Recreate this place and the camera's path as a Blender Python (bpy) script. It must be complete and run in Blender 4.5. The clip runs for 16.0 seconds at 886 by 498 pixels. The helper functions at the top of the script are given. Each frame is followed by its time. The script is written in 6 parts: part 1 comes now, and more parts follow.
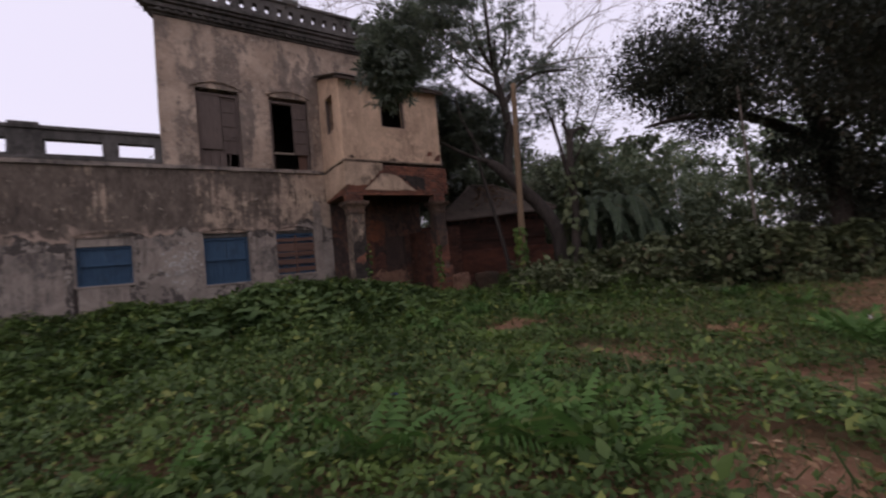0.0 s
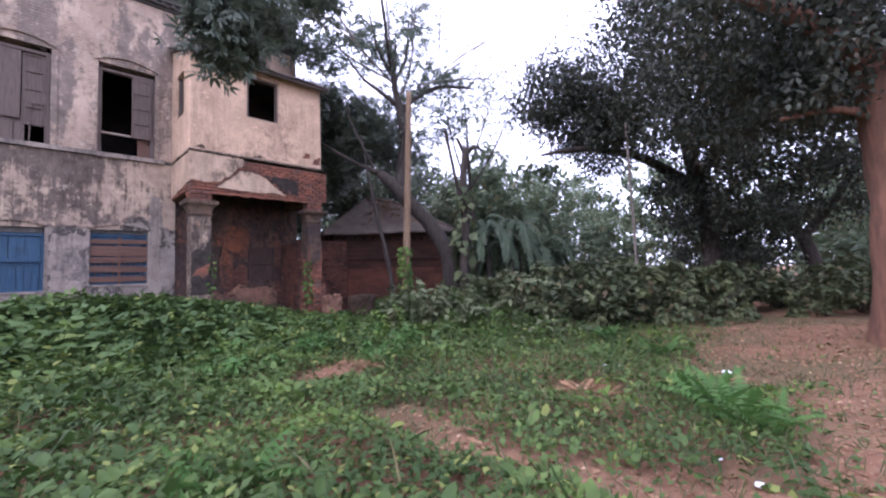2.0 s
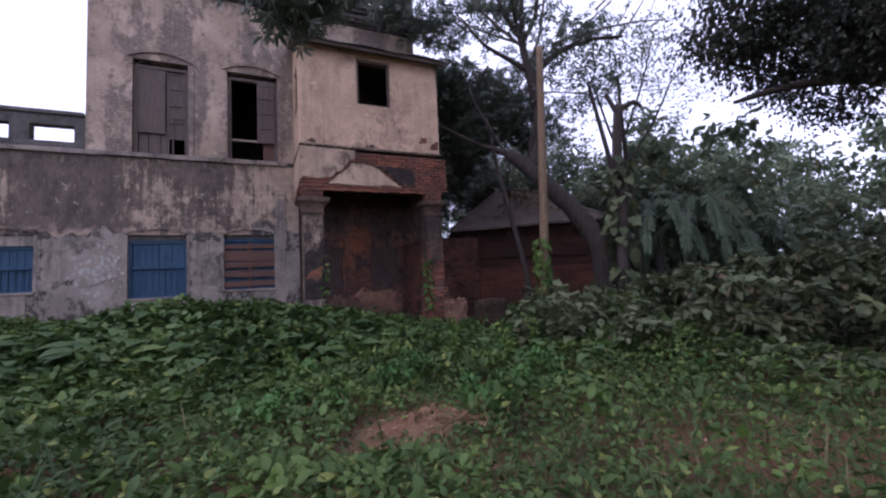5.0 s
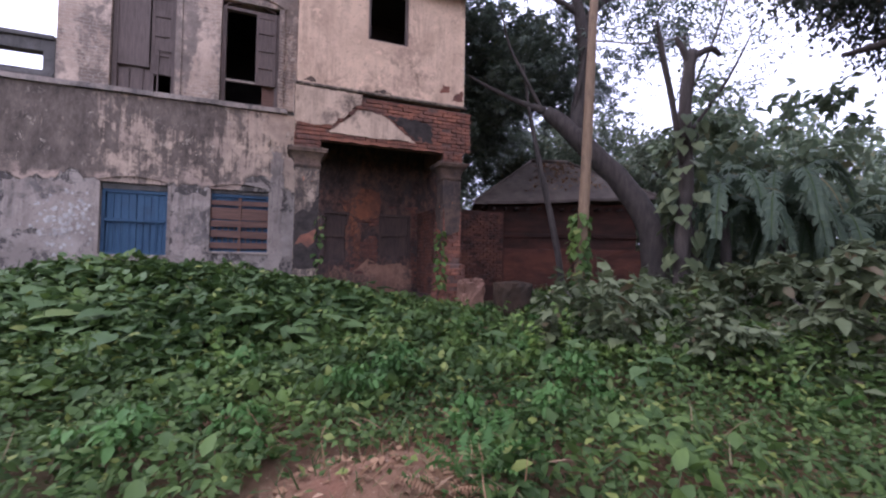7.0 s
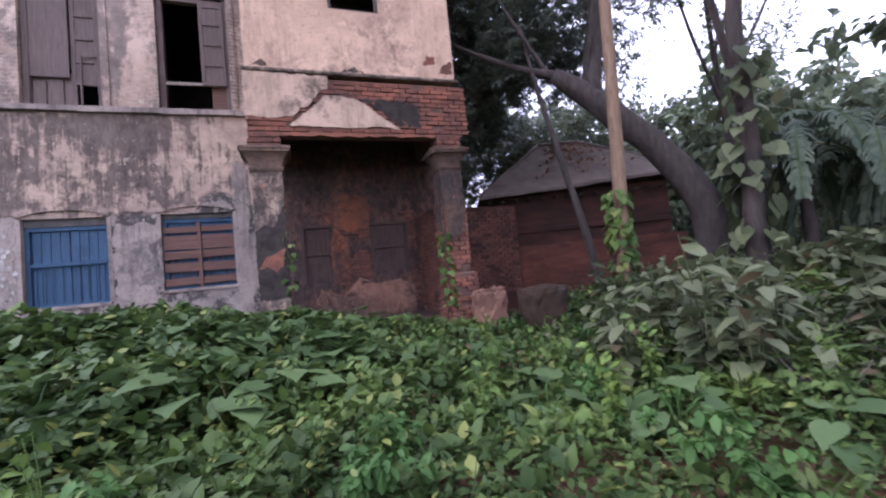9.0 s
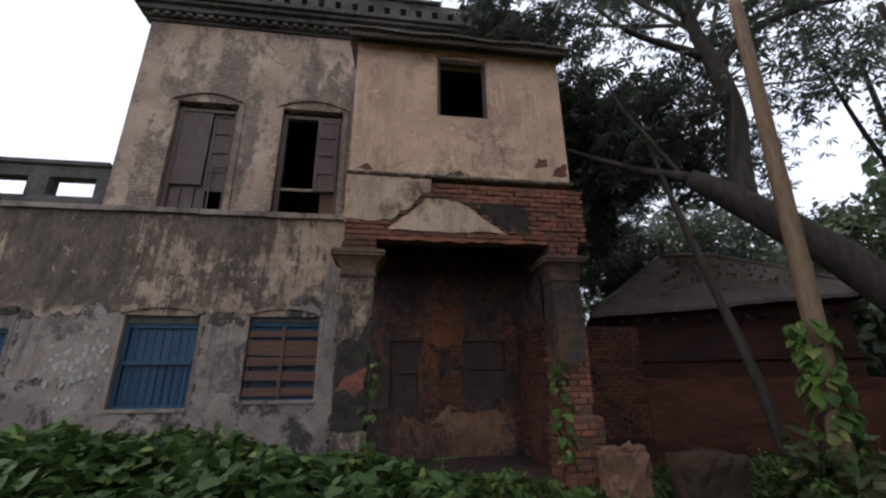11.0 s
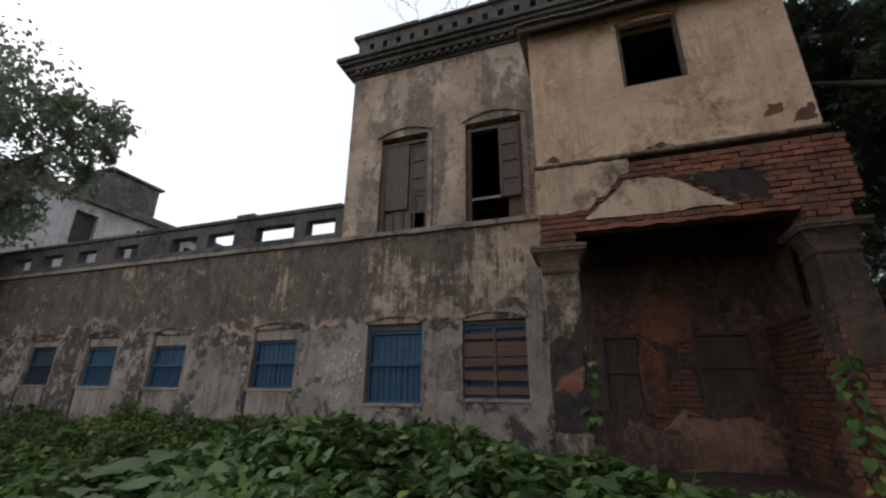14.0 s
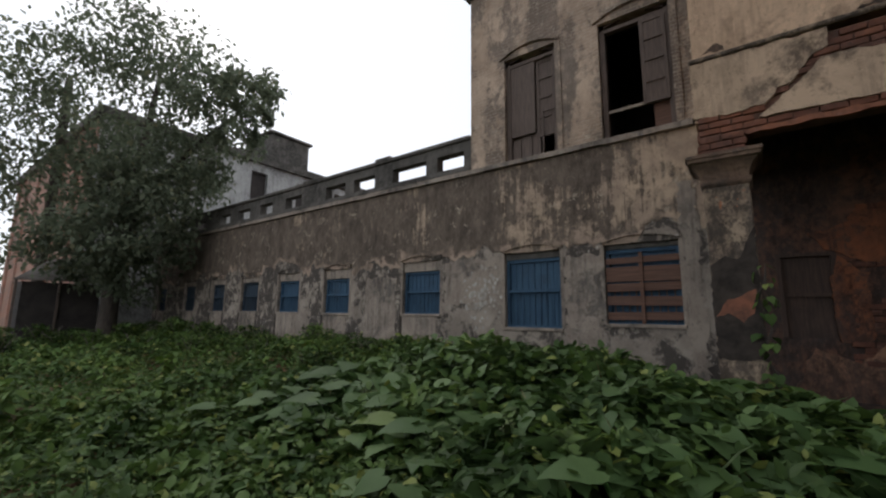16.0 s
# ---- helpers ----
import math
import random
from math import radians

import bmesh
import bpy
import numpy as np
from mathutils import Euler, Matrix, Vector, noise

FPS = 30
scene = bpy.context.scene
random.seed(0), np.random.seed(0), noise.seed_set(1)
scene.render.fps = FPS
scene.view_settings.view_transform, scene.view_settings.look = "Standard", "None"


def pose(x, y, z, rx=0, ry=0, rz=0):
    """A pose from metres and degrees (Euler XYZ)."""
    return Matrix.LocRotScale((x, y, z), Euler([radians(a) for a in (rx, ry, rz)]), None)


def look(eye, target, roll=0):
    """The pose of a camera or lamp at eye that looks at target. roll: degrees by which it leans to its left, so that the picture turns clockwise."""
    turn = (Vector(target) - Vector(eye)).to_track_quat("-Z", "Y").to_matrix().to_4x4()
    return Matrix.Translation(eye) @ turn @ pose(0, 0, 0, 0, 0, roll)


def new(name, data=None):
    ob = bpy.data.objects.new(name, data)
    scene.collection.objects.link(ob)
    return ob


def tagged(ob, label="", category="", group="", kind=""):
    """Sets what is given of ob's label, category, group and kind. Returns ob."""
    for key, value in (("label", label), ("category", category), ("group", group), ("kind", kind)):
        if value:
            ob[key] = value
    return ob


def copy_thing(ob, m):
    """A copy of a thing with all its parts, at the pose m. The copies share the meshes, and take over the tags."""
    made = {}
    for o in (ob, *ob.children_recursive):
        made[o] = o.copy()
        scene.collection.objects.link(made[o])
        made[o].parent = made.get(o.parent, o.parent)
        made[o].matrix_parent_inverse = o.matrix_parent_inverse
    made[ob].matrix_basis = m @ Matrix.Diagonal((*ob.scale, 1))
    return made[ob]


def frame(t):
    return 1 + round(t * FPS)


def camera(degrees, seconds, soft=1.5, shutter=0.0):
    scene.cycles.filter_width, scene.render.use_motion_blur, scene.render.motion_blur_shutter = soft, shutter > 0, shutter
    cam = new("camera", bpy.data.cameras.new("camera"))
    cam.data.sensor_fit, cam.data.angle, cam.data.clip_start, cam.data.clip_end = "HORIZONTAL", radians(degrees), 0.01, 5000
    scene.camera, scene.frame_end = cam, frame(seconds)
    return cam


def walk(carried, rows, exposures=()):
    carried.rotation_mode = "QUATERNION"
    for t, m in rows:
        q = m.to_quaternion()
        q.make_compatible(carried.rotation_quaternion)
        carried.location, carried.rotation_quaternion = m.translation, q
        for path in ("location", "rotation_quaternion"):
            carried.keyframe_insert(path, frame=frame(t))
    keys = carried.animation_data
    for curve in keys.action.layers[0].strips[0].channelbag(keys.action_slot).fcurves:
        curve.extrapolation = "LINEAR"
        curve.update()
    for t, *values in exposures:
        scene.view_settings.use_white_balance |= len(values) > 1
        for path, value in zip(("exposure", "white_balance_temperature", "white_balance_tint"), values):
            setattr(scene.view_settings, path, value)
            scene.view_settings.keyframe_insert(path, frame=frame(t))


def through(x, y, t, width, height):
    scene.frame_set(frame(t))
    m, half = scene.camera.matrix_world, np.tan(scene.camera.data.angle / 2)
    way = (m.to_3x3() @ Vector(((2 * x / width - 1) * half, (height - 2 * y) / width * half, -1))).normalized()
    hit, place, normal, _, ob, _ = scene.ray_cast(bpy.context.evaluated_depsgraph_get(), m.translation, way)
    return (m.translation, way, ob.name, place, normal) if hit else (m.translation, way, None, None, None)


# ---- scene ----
cam = camera(93.6, 16.0, soft=2.2, shutter=0.25)
METRES, EYE, TILT, LEAN, TURN = 10.7, 1.5, 0.0, 0.0, -33.6
ROWS = [
    (0.0, 0.0, 0.0, 0.0, 0.14, 1.55, 5.24),
    (0.5, 0.0263, 0.0362, 0.0007, -9.34, 0.0, 5.01),
    (1.0, 0.0723, 0.0724, 0.0016, -8.6, 1.21, 3.04),
    (1.5, 0.1093, 0.1092, 0.0001, -12.23, 0.66, 1.12),
    (2.0, 0.1483, 0.1446, 0.0002, -10.85, 3.48, 1.83),
    (2.5, 0.1793, 0.1798, -0.0016, -8.82, 3.23, 2.83),
    (3.0, 0.2056, 0.227, -0.0052, -6.84, 3.38, 3.16),
    (3.5, 0.2245, 0.2709, -0.0069, -5.25, 3.22, 3.15),
    (4.0, 0.2204, 0.3102, -0.0042, 2.62, 4.16, 3.51),
    (4.5, 0.2115, 0.3478, -0.0035, 8.04, 4.72, 4.29),
    (7.0, 0.1988, 0.5607, -0.0161, 13.06, 1.87, -0.99),
    (7.5, 0.1964, 0.6102, -0.0155, 11.23, 4.3, 0.43),
    (8.0, 0.1948, 0.6571, -0.0192, 10.08, 4.16, 2.52),
    (8.5, 0.1875, 0.6955, -0.0161, 9.97, 3.41, 4.07),
    (9.0, 0.1603, 0.7404, -0.0156, 14.38, 3.19, 5.6),
    (9.5, 0.1405, 0.7771, -0.0129, 17.02, 4.93, 1.68),
    (10.0, 0.1214, 0.8141, 0.0039, 23.6, 8.73, -0.11),
    (12.5, 0.0935, 0.8466, 0.0243, 28.04, 27.41, 0.71),
    (13.0, 0.0871, 0.8429, 0.021, 38.42, 24.56, 1.99),
    (13.5, 0.0844, 0.8401, 0.0192, 45.23, 21.73, 0.49),
    (14.0, 0.0835, 0.8372, 0.0174, 52.13, 18.63, -0.43),
    (14.5, 0.0827, 0.8345, 0.0168, 54.86, 16.45, -0.45),
    (15.0, 0.0809, 0.8324, 0.0161, 60.23, 13.87, -0.78),
    (15.5, 0.0794, 0.8302, 0.0153, 67.16, 11.42, -1.17),
    (16.0, 0.0792, 0.8283, 0.0148, 70.12, 8.95, -0.54),
]
EXPOSURES = [(0.0, -0.08, 6460, 30), (0.5, 1.21, 5900, 43), (1.0, 1.08, 5700, 39), (1.5, 1.50, 5650, 37), (2.0, 1.70, 5550, 33), (2.5, 1.20, 5450, 34), (3.0, 1.46, 5450, 33), (3.5, 1.65, 5450, 33), (4.0, 0.88, 5400, 33), (4.5, 0.56, 5450, 33),
             (6.8, 1.40, 5550, 33), (7.0, 1.40, 5550, 33), (7.5, 1.05, 5400, 34), (8.0, 1.60, 5450, 35), (8.5, 1.83, 5550, 35), (9.0, 1.81, 5550, 35), (9.5, 1.43, 5500, 35), (10.2, 0.78, 5810, 26), (12.3, 0.23, 6150, 10), (14.0, 0.21, 6300, 10), (16.0, 0.20, 6400, 10)]
walk(cam, [(t, pose(0, 0, EYE, TILT, LEAN, TURN) @ pose(METRES * x, METRES * y, METRES * z, 90 + pitch, roll, yaw)) for t, x, y, z, yaw, pitch, roll in ROWS],
     exposures=EXPOSURES)
# ---- world, sun ----
world = bpy.data.worlds.new("hazy_sky")
scene.world = world
world.use_nodes = True
wn = world.node_tree
sky = wn.nodes.new("ShaderNodeTexSky")
sky.sky_type, sky.sun_disc = "NISHITA", False
sky.sun_elevation, sky.sun_rotation = radians(38), radians(-70)
sky.air_density, sky.dust_density, sky.ozone_density = 1.0, 2.0, 1.0
veil = wn.nodes.new("ShaderNodeMix")  # high thin cloud over the whole sky
veil.data_type = "RGBA"
veil.inputs[0].default_value = 0.9
veil.inputs[7].default_value = (5.9, 6.15, 6.6, 1)
bg = wn.nodes["Background"]
bg.inputs["Strength"].default_value = 0.15
wn.links.new(sky.outputs["Color"], veil.inputs[6])
wn.links.new(veil.outputs[2], bg.inputs["Color"])
sun = new("sun", bpy.data.lights.new("sun", "SUN"))
sun.data.energy, sun.data.angle, sun.data.color = 0.6, radians(30), (1.0, 0.95, 0.88)
sun.matrix_world = look((-40, 15, 34), (0, 0, 0))


# ---- materials ----
class Nodes:
    """Short ways to make shader nodes."""

    def __init__(self, name):
        self.m = bpy.data.materials.new(name)
        self.m.use_nodes = True
        self.t = self.m.node_tree
        self.b = self.t.nodes["Principled BSDF"]

    def n(self, kind, **ins):
        d = self.t.nodes.new("ShaderNode" + kind)
        for k, v in ins.items():
            self.to(d, k.replace("_", " "), v)
        return d

    def to(self, d, key, v):
        s = d.inputs[key]
        if isinstance(v, bpy.types.NodeSocket):
            self.t.links.new(v, s)
        elif isinstance(v, tuple) and len(v) == 3 and s.type == "RGBA":
            s.default_value = (*v, 1)
        else:
            s.default_value = v

    def pos(self, sx=1, sy=1, sz=1, local=False):
        src = self.n("TexCoord").outputs["Object"] if local else self.n("NewGeometry").outputs["Position"]
        return self.n("Mapping", Vector=src, Scale=(sx, sy, sz)).outputs[0]

    def noise(self, scale, detail=5, vec=None, rough=0.55, warp=0.0):
        d = self.n("TexNoise", Scale=scale, Detail=detail, Roughness=rough, Distortion=warp)
        self.t.links.new(vec or self.pos(), d.inputs["Vector"])
        return d.outputs["Fac"]

    def ramp(self, fac, lo, hi):
        d = self.n("MapRange", Value=fac, From_Min=lo, From_Max=hi)
        return d.outputs[0]

    def math(self, op, a, b=0.0):
        d = self.t.nodes.new("ShaderNodeMath")
        d.operation = op
        self.to(d, 0, a)
        self.to(d, 1, b)
        return d.outputs[0]

    def mix(self, fac, a, b):
        d = self.t.nodes.new("ShaderNodeMix")
        d.data_type = "RGBA"
        for i, v in ((0, fac), (6, a), (7, b)):
            s = d.inputs[i]
            if isinstance(v, bpy.types.NodeSocket):
                self.t.links.new(v, s)
            else:
                s.default_value = (*v, 1) if isinstance(v, tuple) else v
        return d.outputs[2]

    def done(self, color, rough=0.85, height=None, bump=0.3, dist=0.02, spec=0.3):
        self.to(self.b, "Base Color", color)
        self.to(self.b, "Roughness", rough)
        self.b.inputs["Specular IOR Level"].default_value = spec
        if height is not None:
            d = self.n("Bump", Strength=bump, Distance=dist, Height=height)
            self.t.links.new(d.outputs[0], self.b.inputs["Normal"])
        return self.m


def plaster(name, base, alt, mould, cover=0.5, streak=0.5, fleck=0.5, brick_at=None):
    """Weathered lime plaster: two tones, black mould in blots and rain runs, pale flaking, fine grit. cover: share of mould."""
    k = Nodes(name)
    tone = k.mix(k.ramp(k.noise(1.1, 12, warp=0.5, rough=0.72), 0.42, 0.58), base, alt)
    zone = k.noise(0.5, 14, k.pos(1, 1, 1.2), 0.74, 0.2)
    blot = k.ramp(zone, 0.62 - 0.27 * cover, 0.67 - 0.27 * cover)
    runs = k.ramp(k.noise(1.0, 12, k.pos(5.5, 5.5, 0.3), 0.72, 0.2), 0.46, 0.56)
    runs = k.math("MULTIPLY", runs, k.ramp(k.noise(0.7, 8), 0.4, 0.55))
    worn = k.ramp(k.noise(6.5, 12, k.pos(1.2, 1.2, 0.7), 0.78), 0.36, 0.53)
    dirt = k.math("MULTIPLY", k.math("MAXIMUM", k.math("MULTIPLY", blot, 0.85), k.math("MULTIPLY", runs, streak)), worn)
    grime = k.mix(k.ramp(k.noise(2.6, 12, k.pos(1.6, 1.6, 0.7), 0.76), 0.36, 0.62), tuple(0.6 * c for c in mould), tuple(1.9 * c for c in mould))
    col = k.mix(dirt, tone, grime)
    pale = k.ramp(k.noise(4.2, 14, k.pos(1, 1, 0.7), 0.8, 0.2), 0.57, 0.59)
    pale = k.math("MULTIPLY", pale, k.ramp(k.noise(0.8, 6), 0.44, 0.54))
    col = k.mix(k.math("MULTIPLY", pale, fleck), col, tuple(min(1, 1.35 * c) for c in base))
    pits = k.ramp(k.noise(15, 12, rough=0.78), 0.56, 0.62)
    col = k.mix(k.math("MULTIPLY", pits, 0.6), col, tuple(0.4 * c for c in alt))
    if brick_at:
        col = k.mix(k.ramp(k.noise(1.3, 9, rough=0.65, warp=0.7), brick_at, brick_at + 0.012), col, (0.36, 0.13, 0.06))
    h = k.math("ADD", k.noise(9, 10, rough=0.72), k.math("MULTIPLY", pale, 0.5))
    return k.done(col, 0.92, h, 0.65, 0.025, 0.15)


def facade_plaster():
    """Old lime coat black with mould and rain runs; newer grey render below a torn edge, mottled and flecked."""
    k = Nodes("facade_plaster")
    part_of = k.n("SeparateXYZ", Vector=k.pos()).outputs
    mul, add, sub = (lambda a, b: k.math("MULTIPLY", a, b)), (lambda a, b: k.math("ADD", a, b)), (lambda a, b: k.math("SUBTRACT", a, b))
    fine = k.noise(4.6, 14, k.pos(1, 1, 0.75), 0.78, 0.3)
    runs = k.noise(1.0, 12, k.pos(8, 8, 0.5), 0.72, 0.3)
    tone = k.mix(k.ramp(k.noise(1.5, 12, rough=0.7, warp=0.6), 0.42, 0.58), (0.52, 0.39, 0.275), (0.37, 0.275, 0.205))
    mass = add(add(mul(k.noise(0.5, 10, rough=0.62, warp=0.4), 0.45), mul(runs, 0.27)), mul(fine, 0.28))
    mass = sub(mass, mul(k.ramp(part_of[0], 0.5, 4.6), 0.085))
    grime = k.mix(k.ramp(k.noise(3.1, 13, k.pos(1.3, 1.3, 0.6), 0.78), 0.36, 0.64), (0.05, 0.041, 0.035), (0.185, 0.145, 0.113))
    old = k.mix(mul(k.ramp(mass, 0.415, 0.46), 0.95), tone, grime)
    lime = mul(k.ramp(k.noise(5.2, 14, k.pos(1, 1, 0.8), 0.8, 0.3), 0.575, 0.6), k.ramp(k.noise(0.9, 7), 0.42, 0.56))
    old = k.mix(mul(lime, 0.85), old, (0.56, 0.46, 0.35))
    grey = k.mix(k.ramp(k.noise(1.3, 12, rough=0.68), 0.4, 0.6), (0.36, 0.305, 0.25), (0.235, 0.195, 0.16))
    zone = k.ramp(add(k.noise(0.5, 8, rough=0.6), mul(sub(fine, 0.5), 0.5)), 0.435, 0.485)
    blot = mul(k.ramp(add(mul(k.noise(2.3, 13, rough=0.76, warp=0.4), 0.6), mul(fine, 0.4)), 0.455, 0.488), zone)
    grey = k.mix(mul(blot, 0.9), grey, (0.06, 0.052, 0.046))
    specks = mul(k.ramp(k.noise(13, 10, k.pos(1, 1, 0.6), 0.7), 0.6, 0.63), zone)
    grey = k.mix(mul(specks, 0.8), grey, (0.47, 0.42, 0.36))
    edge = add(add(part_of[2], mul(k.noise(0.8, 10, rough=0.55, warp=0.6), 2.4)), mul(fine, 0.35))
    lower_coat = k.ramp(edge, 4.52, 4.47)
    rim = mul(k.ramp(edge, 4.72, 4.58), sub(1.0, lower_coat))
    old = k.mix(mul(rim, k.ramp(k.noise(1.1, 6), 0.4, 0.55)), old, (0.42, 0.31, 0.235))
    col = k.mix(lower_coat, old, grey)
    pits = k.ramp(k.noise(17, 12, rough=0.78), 0.57, 0.64)
    col = k.mix(mul(pits, 0.6), col, (0.09, 0.072, 0.06))
    h = add(add(k.noise(9, 12, rough=0.75), mul(lime, 0.5)), mul(lower_coat, -0.8))
    return k.done(col, 0.94, h, 0.8, 0.03, 0.12)


def tower_plaster():
    """Thin beige lime coat through which flat bricks show, with grey damp stains."""
    k = Nodes("tower_plaster")
    part_of = k.n("SeparateXYZ", Vector=k.pos()).outputs
    mul, add, sub = (lambda a, b: k.math("MULTIPLY", a, b)), (lambda a, b: k.math("ADD", a, b)), (lambda a, b: k.math("SUBTRACT", a, b))
    fine = k.noise(4.2, 14, k.pos(1, 1, 0.8), 0.78, 0.3)
    tone = k.mix(k.ramp(k.noise(0.8, 12, rough=0.68, warp=0.5), 0.42, 0.58), (0.56, 0.425, 0.315), (0.40, 0.295, 0.215))
    damp = add(mul(k.noise(1.0, 10, k.pos(1.1, 1.1, 0.32), 0.6, 0.3), 0.62), mul(fine, 0.38))
    col = k.mix(mul(k.ramp(damp, 0.475, 0.525), 0.85), tone, k.mix(k.ramp(k.noise(2.4, 12, rough=0.75), 0.38, 0.62), (0.105, 0.088, 0.075), (0.235, 0.19, 0.155)))
    flat = k.n("CombineXYZ", X=add(part_of[0], part_of[1]), Y=part_of[2])
    wall = k.n("TexBrick", Vector=flat.outputs[0], Scale=1.0, Mortar_Size=0.012, Mortar_Smooth=0.4, Brick_Width=0.24, Row_Height=0.082)
    thin = k.ramp(add(mul(k.noise(0.7, 8, rough=0.6), 0.7), mul(fine, 0.3)), 0.46, 0.54)
    joints = mul(mul(wall.outputs["Fac"], thin), k.ramp(k.noise(7, 10, rough=0.7), 0.35, 0.6))
    col = k.mix(mul(mul(sub(1.0, wall.outputs["Fac"]), thin), 0.28), col, (0.22, 0.145, 0.105))
    col = k.mix(mul(joints, 0.6), col, (0.5, 0.42, 0.33))
    lime = mul(k.ramp(k.noise(6.5, 14, rough=0.8, warp=0.2), 0.565, 0.59), k.ramp(k.noise(0.7, 6), 0.42, 0.56))
    col = k.mix(mul(lime, 0.7), col, (0.6, 0.5, 0.39))
    pits = k.ramp(k.noise(16, 12, rough=0.78), 0.56, 0.63)
    col = k.mix(mul(pits, 0.6), col, (0.11, 0.085, 0.068))
    h = add(add(k.noise(9, 12, rough=0.75), mul(joints, 0.9)), mul(lime, 0.4))
    return k.done(col, 0.94, h, 0.8, 0.03, 0.12)


M_FACADE = facade_plaster()
M_CEMENT = plaster("cement_render", (0.35, 0.29, 0.235), (0.265, 0.215, 0.175), (0.075, 0.066, 0.058), 0.36, 0.7, 0.3)
M_TOWER = tower_plaster()
M_PORCH = plaster("ochre_plaster", (0.71, 0.495, 0.33), (0.56, 0.385, 0.255), (0.29, 0.195, 0.135), 0.3, 0.5, 0.5, 0.70)
M_PATCH = plaster("loose_plaster", (0.60, 0.43, 0.295), (0.46, 0.33, 0.225), (0.12, 0.09, 0.068), 0.3, 0.4, 0.4)
M_SOOTY = plaster("sooty_plaster", (0.125, 0.08, 0.055), (0.06, 0.045, 0.036), (0.028, 0.024, 0.022), 0.6, 0.7, 0.3, 0.64)
M_ORANGE = plaster("orange_wash", (0.26, 0.097, 0.046), (0.15, 0.065, 0.04), (0.04, 0.03, 0.026), 0.76, 0.9, 0.1)
M_BASEWASH = plaster("rosy_base_plaster", (0.27, 0.15, 0.095), (0.17, 0.092, 0.062), (0.05, 0.036, 0.03), 0.45, 0.5, 0.3)
M_PIER = plaster("pier_plaster", (0.45, 0.335, 0.235), (0.24, 0.175, 0.125), (0.035, 0.03, 0.027), 0.66, 0.8, 0.5, 0.66)
M_CAPITAL = plaster("capital_plaster", (0.22, 0.145, 0.10), (0.13, 0.086, 0.062), (0.04, 0.034, 0.03), 0.55, 0.7, 0.4)
M_DARKSTONE = plaster("mossy_cornice", (0.15, 0.135, 0.12), (0.10, 0.092, 0.082), (0.04, 0.037, 0.033), 0.5, 0.6, 0.2)
# Soot and the porch's shade are both put into these dark tones.
M_INNER = plaster("shaded_sooty_porch_plaster", (0.17, 0.085, 0.055), (0.10, 0.062, 0.046), (0.03, 0.026, 0.024), 0.85, 0.7, 0.2)


def brick_material(name, a, b, soot):
    k = Nodes(name)
    r = k.n("ObjectInfo").outputs["Random"]
    isl = k.n("NewGeometry").outputs["Random Per Island"]
    col = k.mix(k.math("FRACT", k.math("ADD", r, isl)), a, b)
    col = k.mix(k.ramp(k.noise(1.6, 12, rough=0.75), 0.45, 0.6), col, soot)
    col = k.mix(k.math("MULTIPLY", k.ramp(k.noise(7, 12, rough=0.75), 0.55, 0.6), 0.5), col, tuple(1.5 * c + 0.03 for c in b))
    col = k.mix(k.math("MULTIPLY", k.noise(40, 5), 0.5), col, tuple(0.5 * c for c in a))
    return k.done(col, 0.92, k.noise(30, 7, rough=0.7), 0.6, 0.01, 0.15)


M_BRICK = brick_material("red_brick", (0.33, 0.135, 0.08), (0.17, 0.075, 0.052), (0.085, 0.052, 0.042))
# Darker copy of the red brick with porch shade put into its colour.
M_BRICK_DARK = brick_material("shade_dark_brick", (0.19, 0.08, 0.05), (0.115, 0.055, 0.04), (0.045, 0.034, 0.03))


def plain(name, a, b, scale=3.0, rough=0.8, bump=0.3, grain=(1, 1, 1), dirt=(0.05, 0.045, 0.04), amount=0.4, spec=0.3):
    k = Nodes(name)
    col = k.mix(k.ramp(k.noise(scale, 7, k.pos(*grain), 0.6, 0.4), 0.35, 0.65), a, b)
    col = k.mix(k.math("MULTIPLY", k.ramp(k.noise(scale * 0.45, 8, rough=0.7), 0.5, 0.7), amount), col, dirt)
    return k.done(col, rough, k.noise(scale * 6, 6, k.pos(*grain)), bump, 0.01, spec)


M_MORTAR = plain("old_mortar", (0.19, 0.105, 0.075), (0.10, 0.062, 0.048), 8, 0.95, 0.5)
M_BLUE = plain("faded_blue_paint", (0.024, 0.06, 0.108), (0.046, 0.098, 0.15), 5, 0.65, 0.4, (7, 7, 0.5), (0.02, 0.033, 0.05), 0.7)
M_BLUEGREY = plain("worn_blue_grey_paint", (0.022, 0.04, 0.062), (0.036, 0.052, 0.07), 5, 0.7, 0.3, (6, 6, 0.6), (0.04, 0.035, 0.03), 0.6)
M_PLANK = plain("weathered_plank", (0.17, 0.095, 0.066), (0.10, 0.055, 0.04), 4, 0.85, 0.4, (0.5, 4, 9), (0.09, 0.06, 0.05), 0.5)
M_GREYWOOD = plain("grey_shutter_wood", (0.155, 0.115, 0.095), (0.10, 0.076, 0.063), 4, 0.85, 0.4, (8, 8, 0.6), (0.06, 0.05, 0.045), 0.5)
# Porch and recess shade is put into this darker copy of the shutter wood.
M_OLDWOOD = plain("shade_dark_old_wood", (0.085, 0.055, 0.042), (0.05, 0.034, 0.027), 4, 0.9, 0.4, (8, 8, 0.6), (0.03, 0.025, 0.022), 0.6)
M_IRON = plain("rusty_iron", (0.10, 0.08, 0.07), (0.16, 0.09, 0.06), 12, 0.7, 0.3)
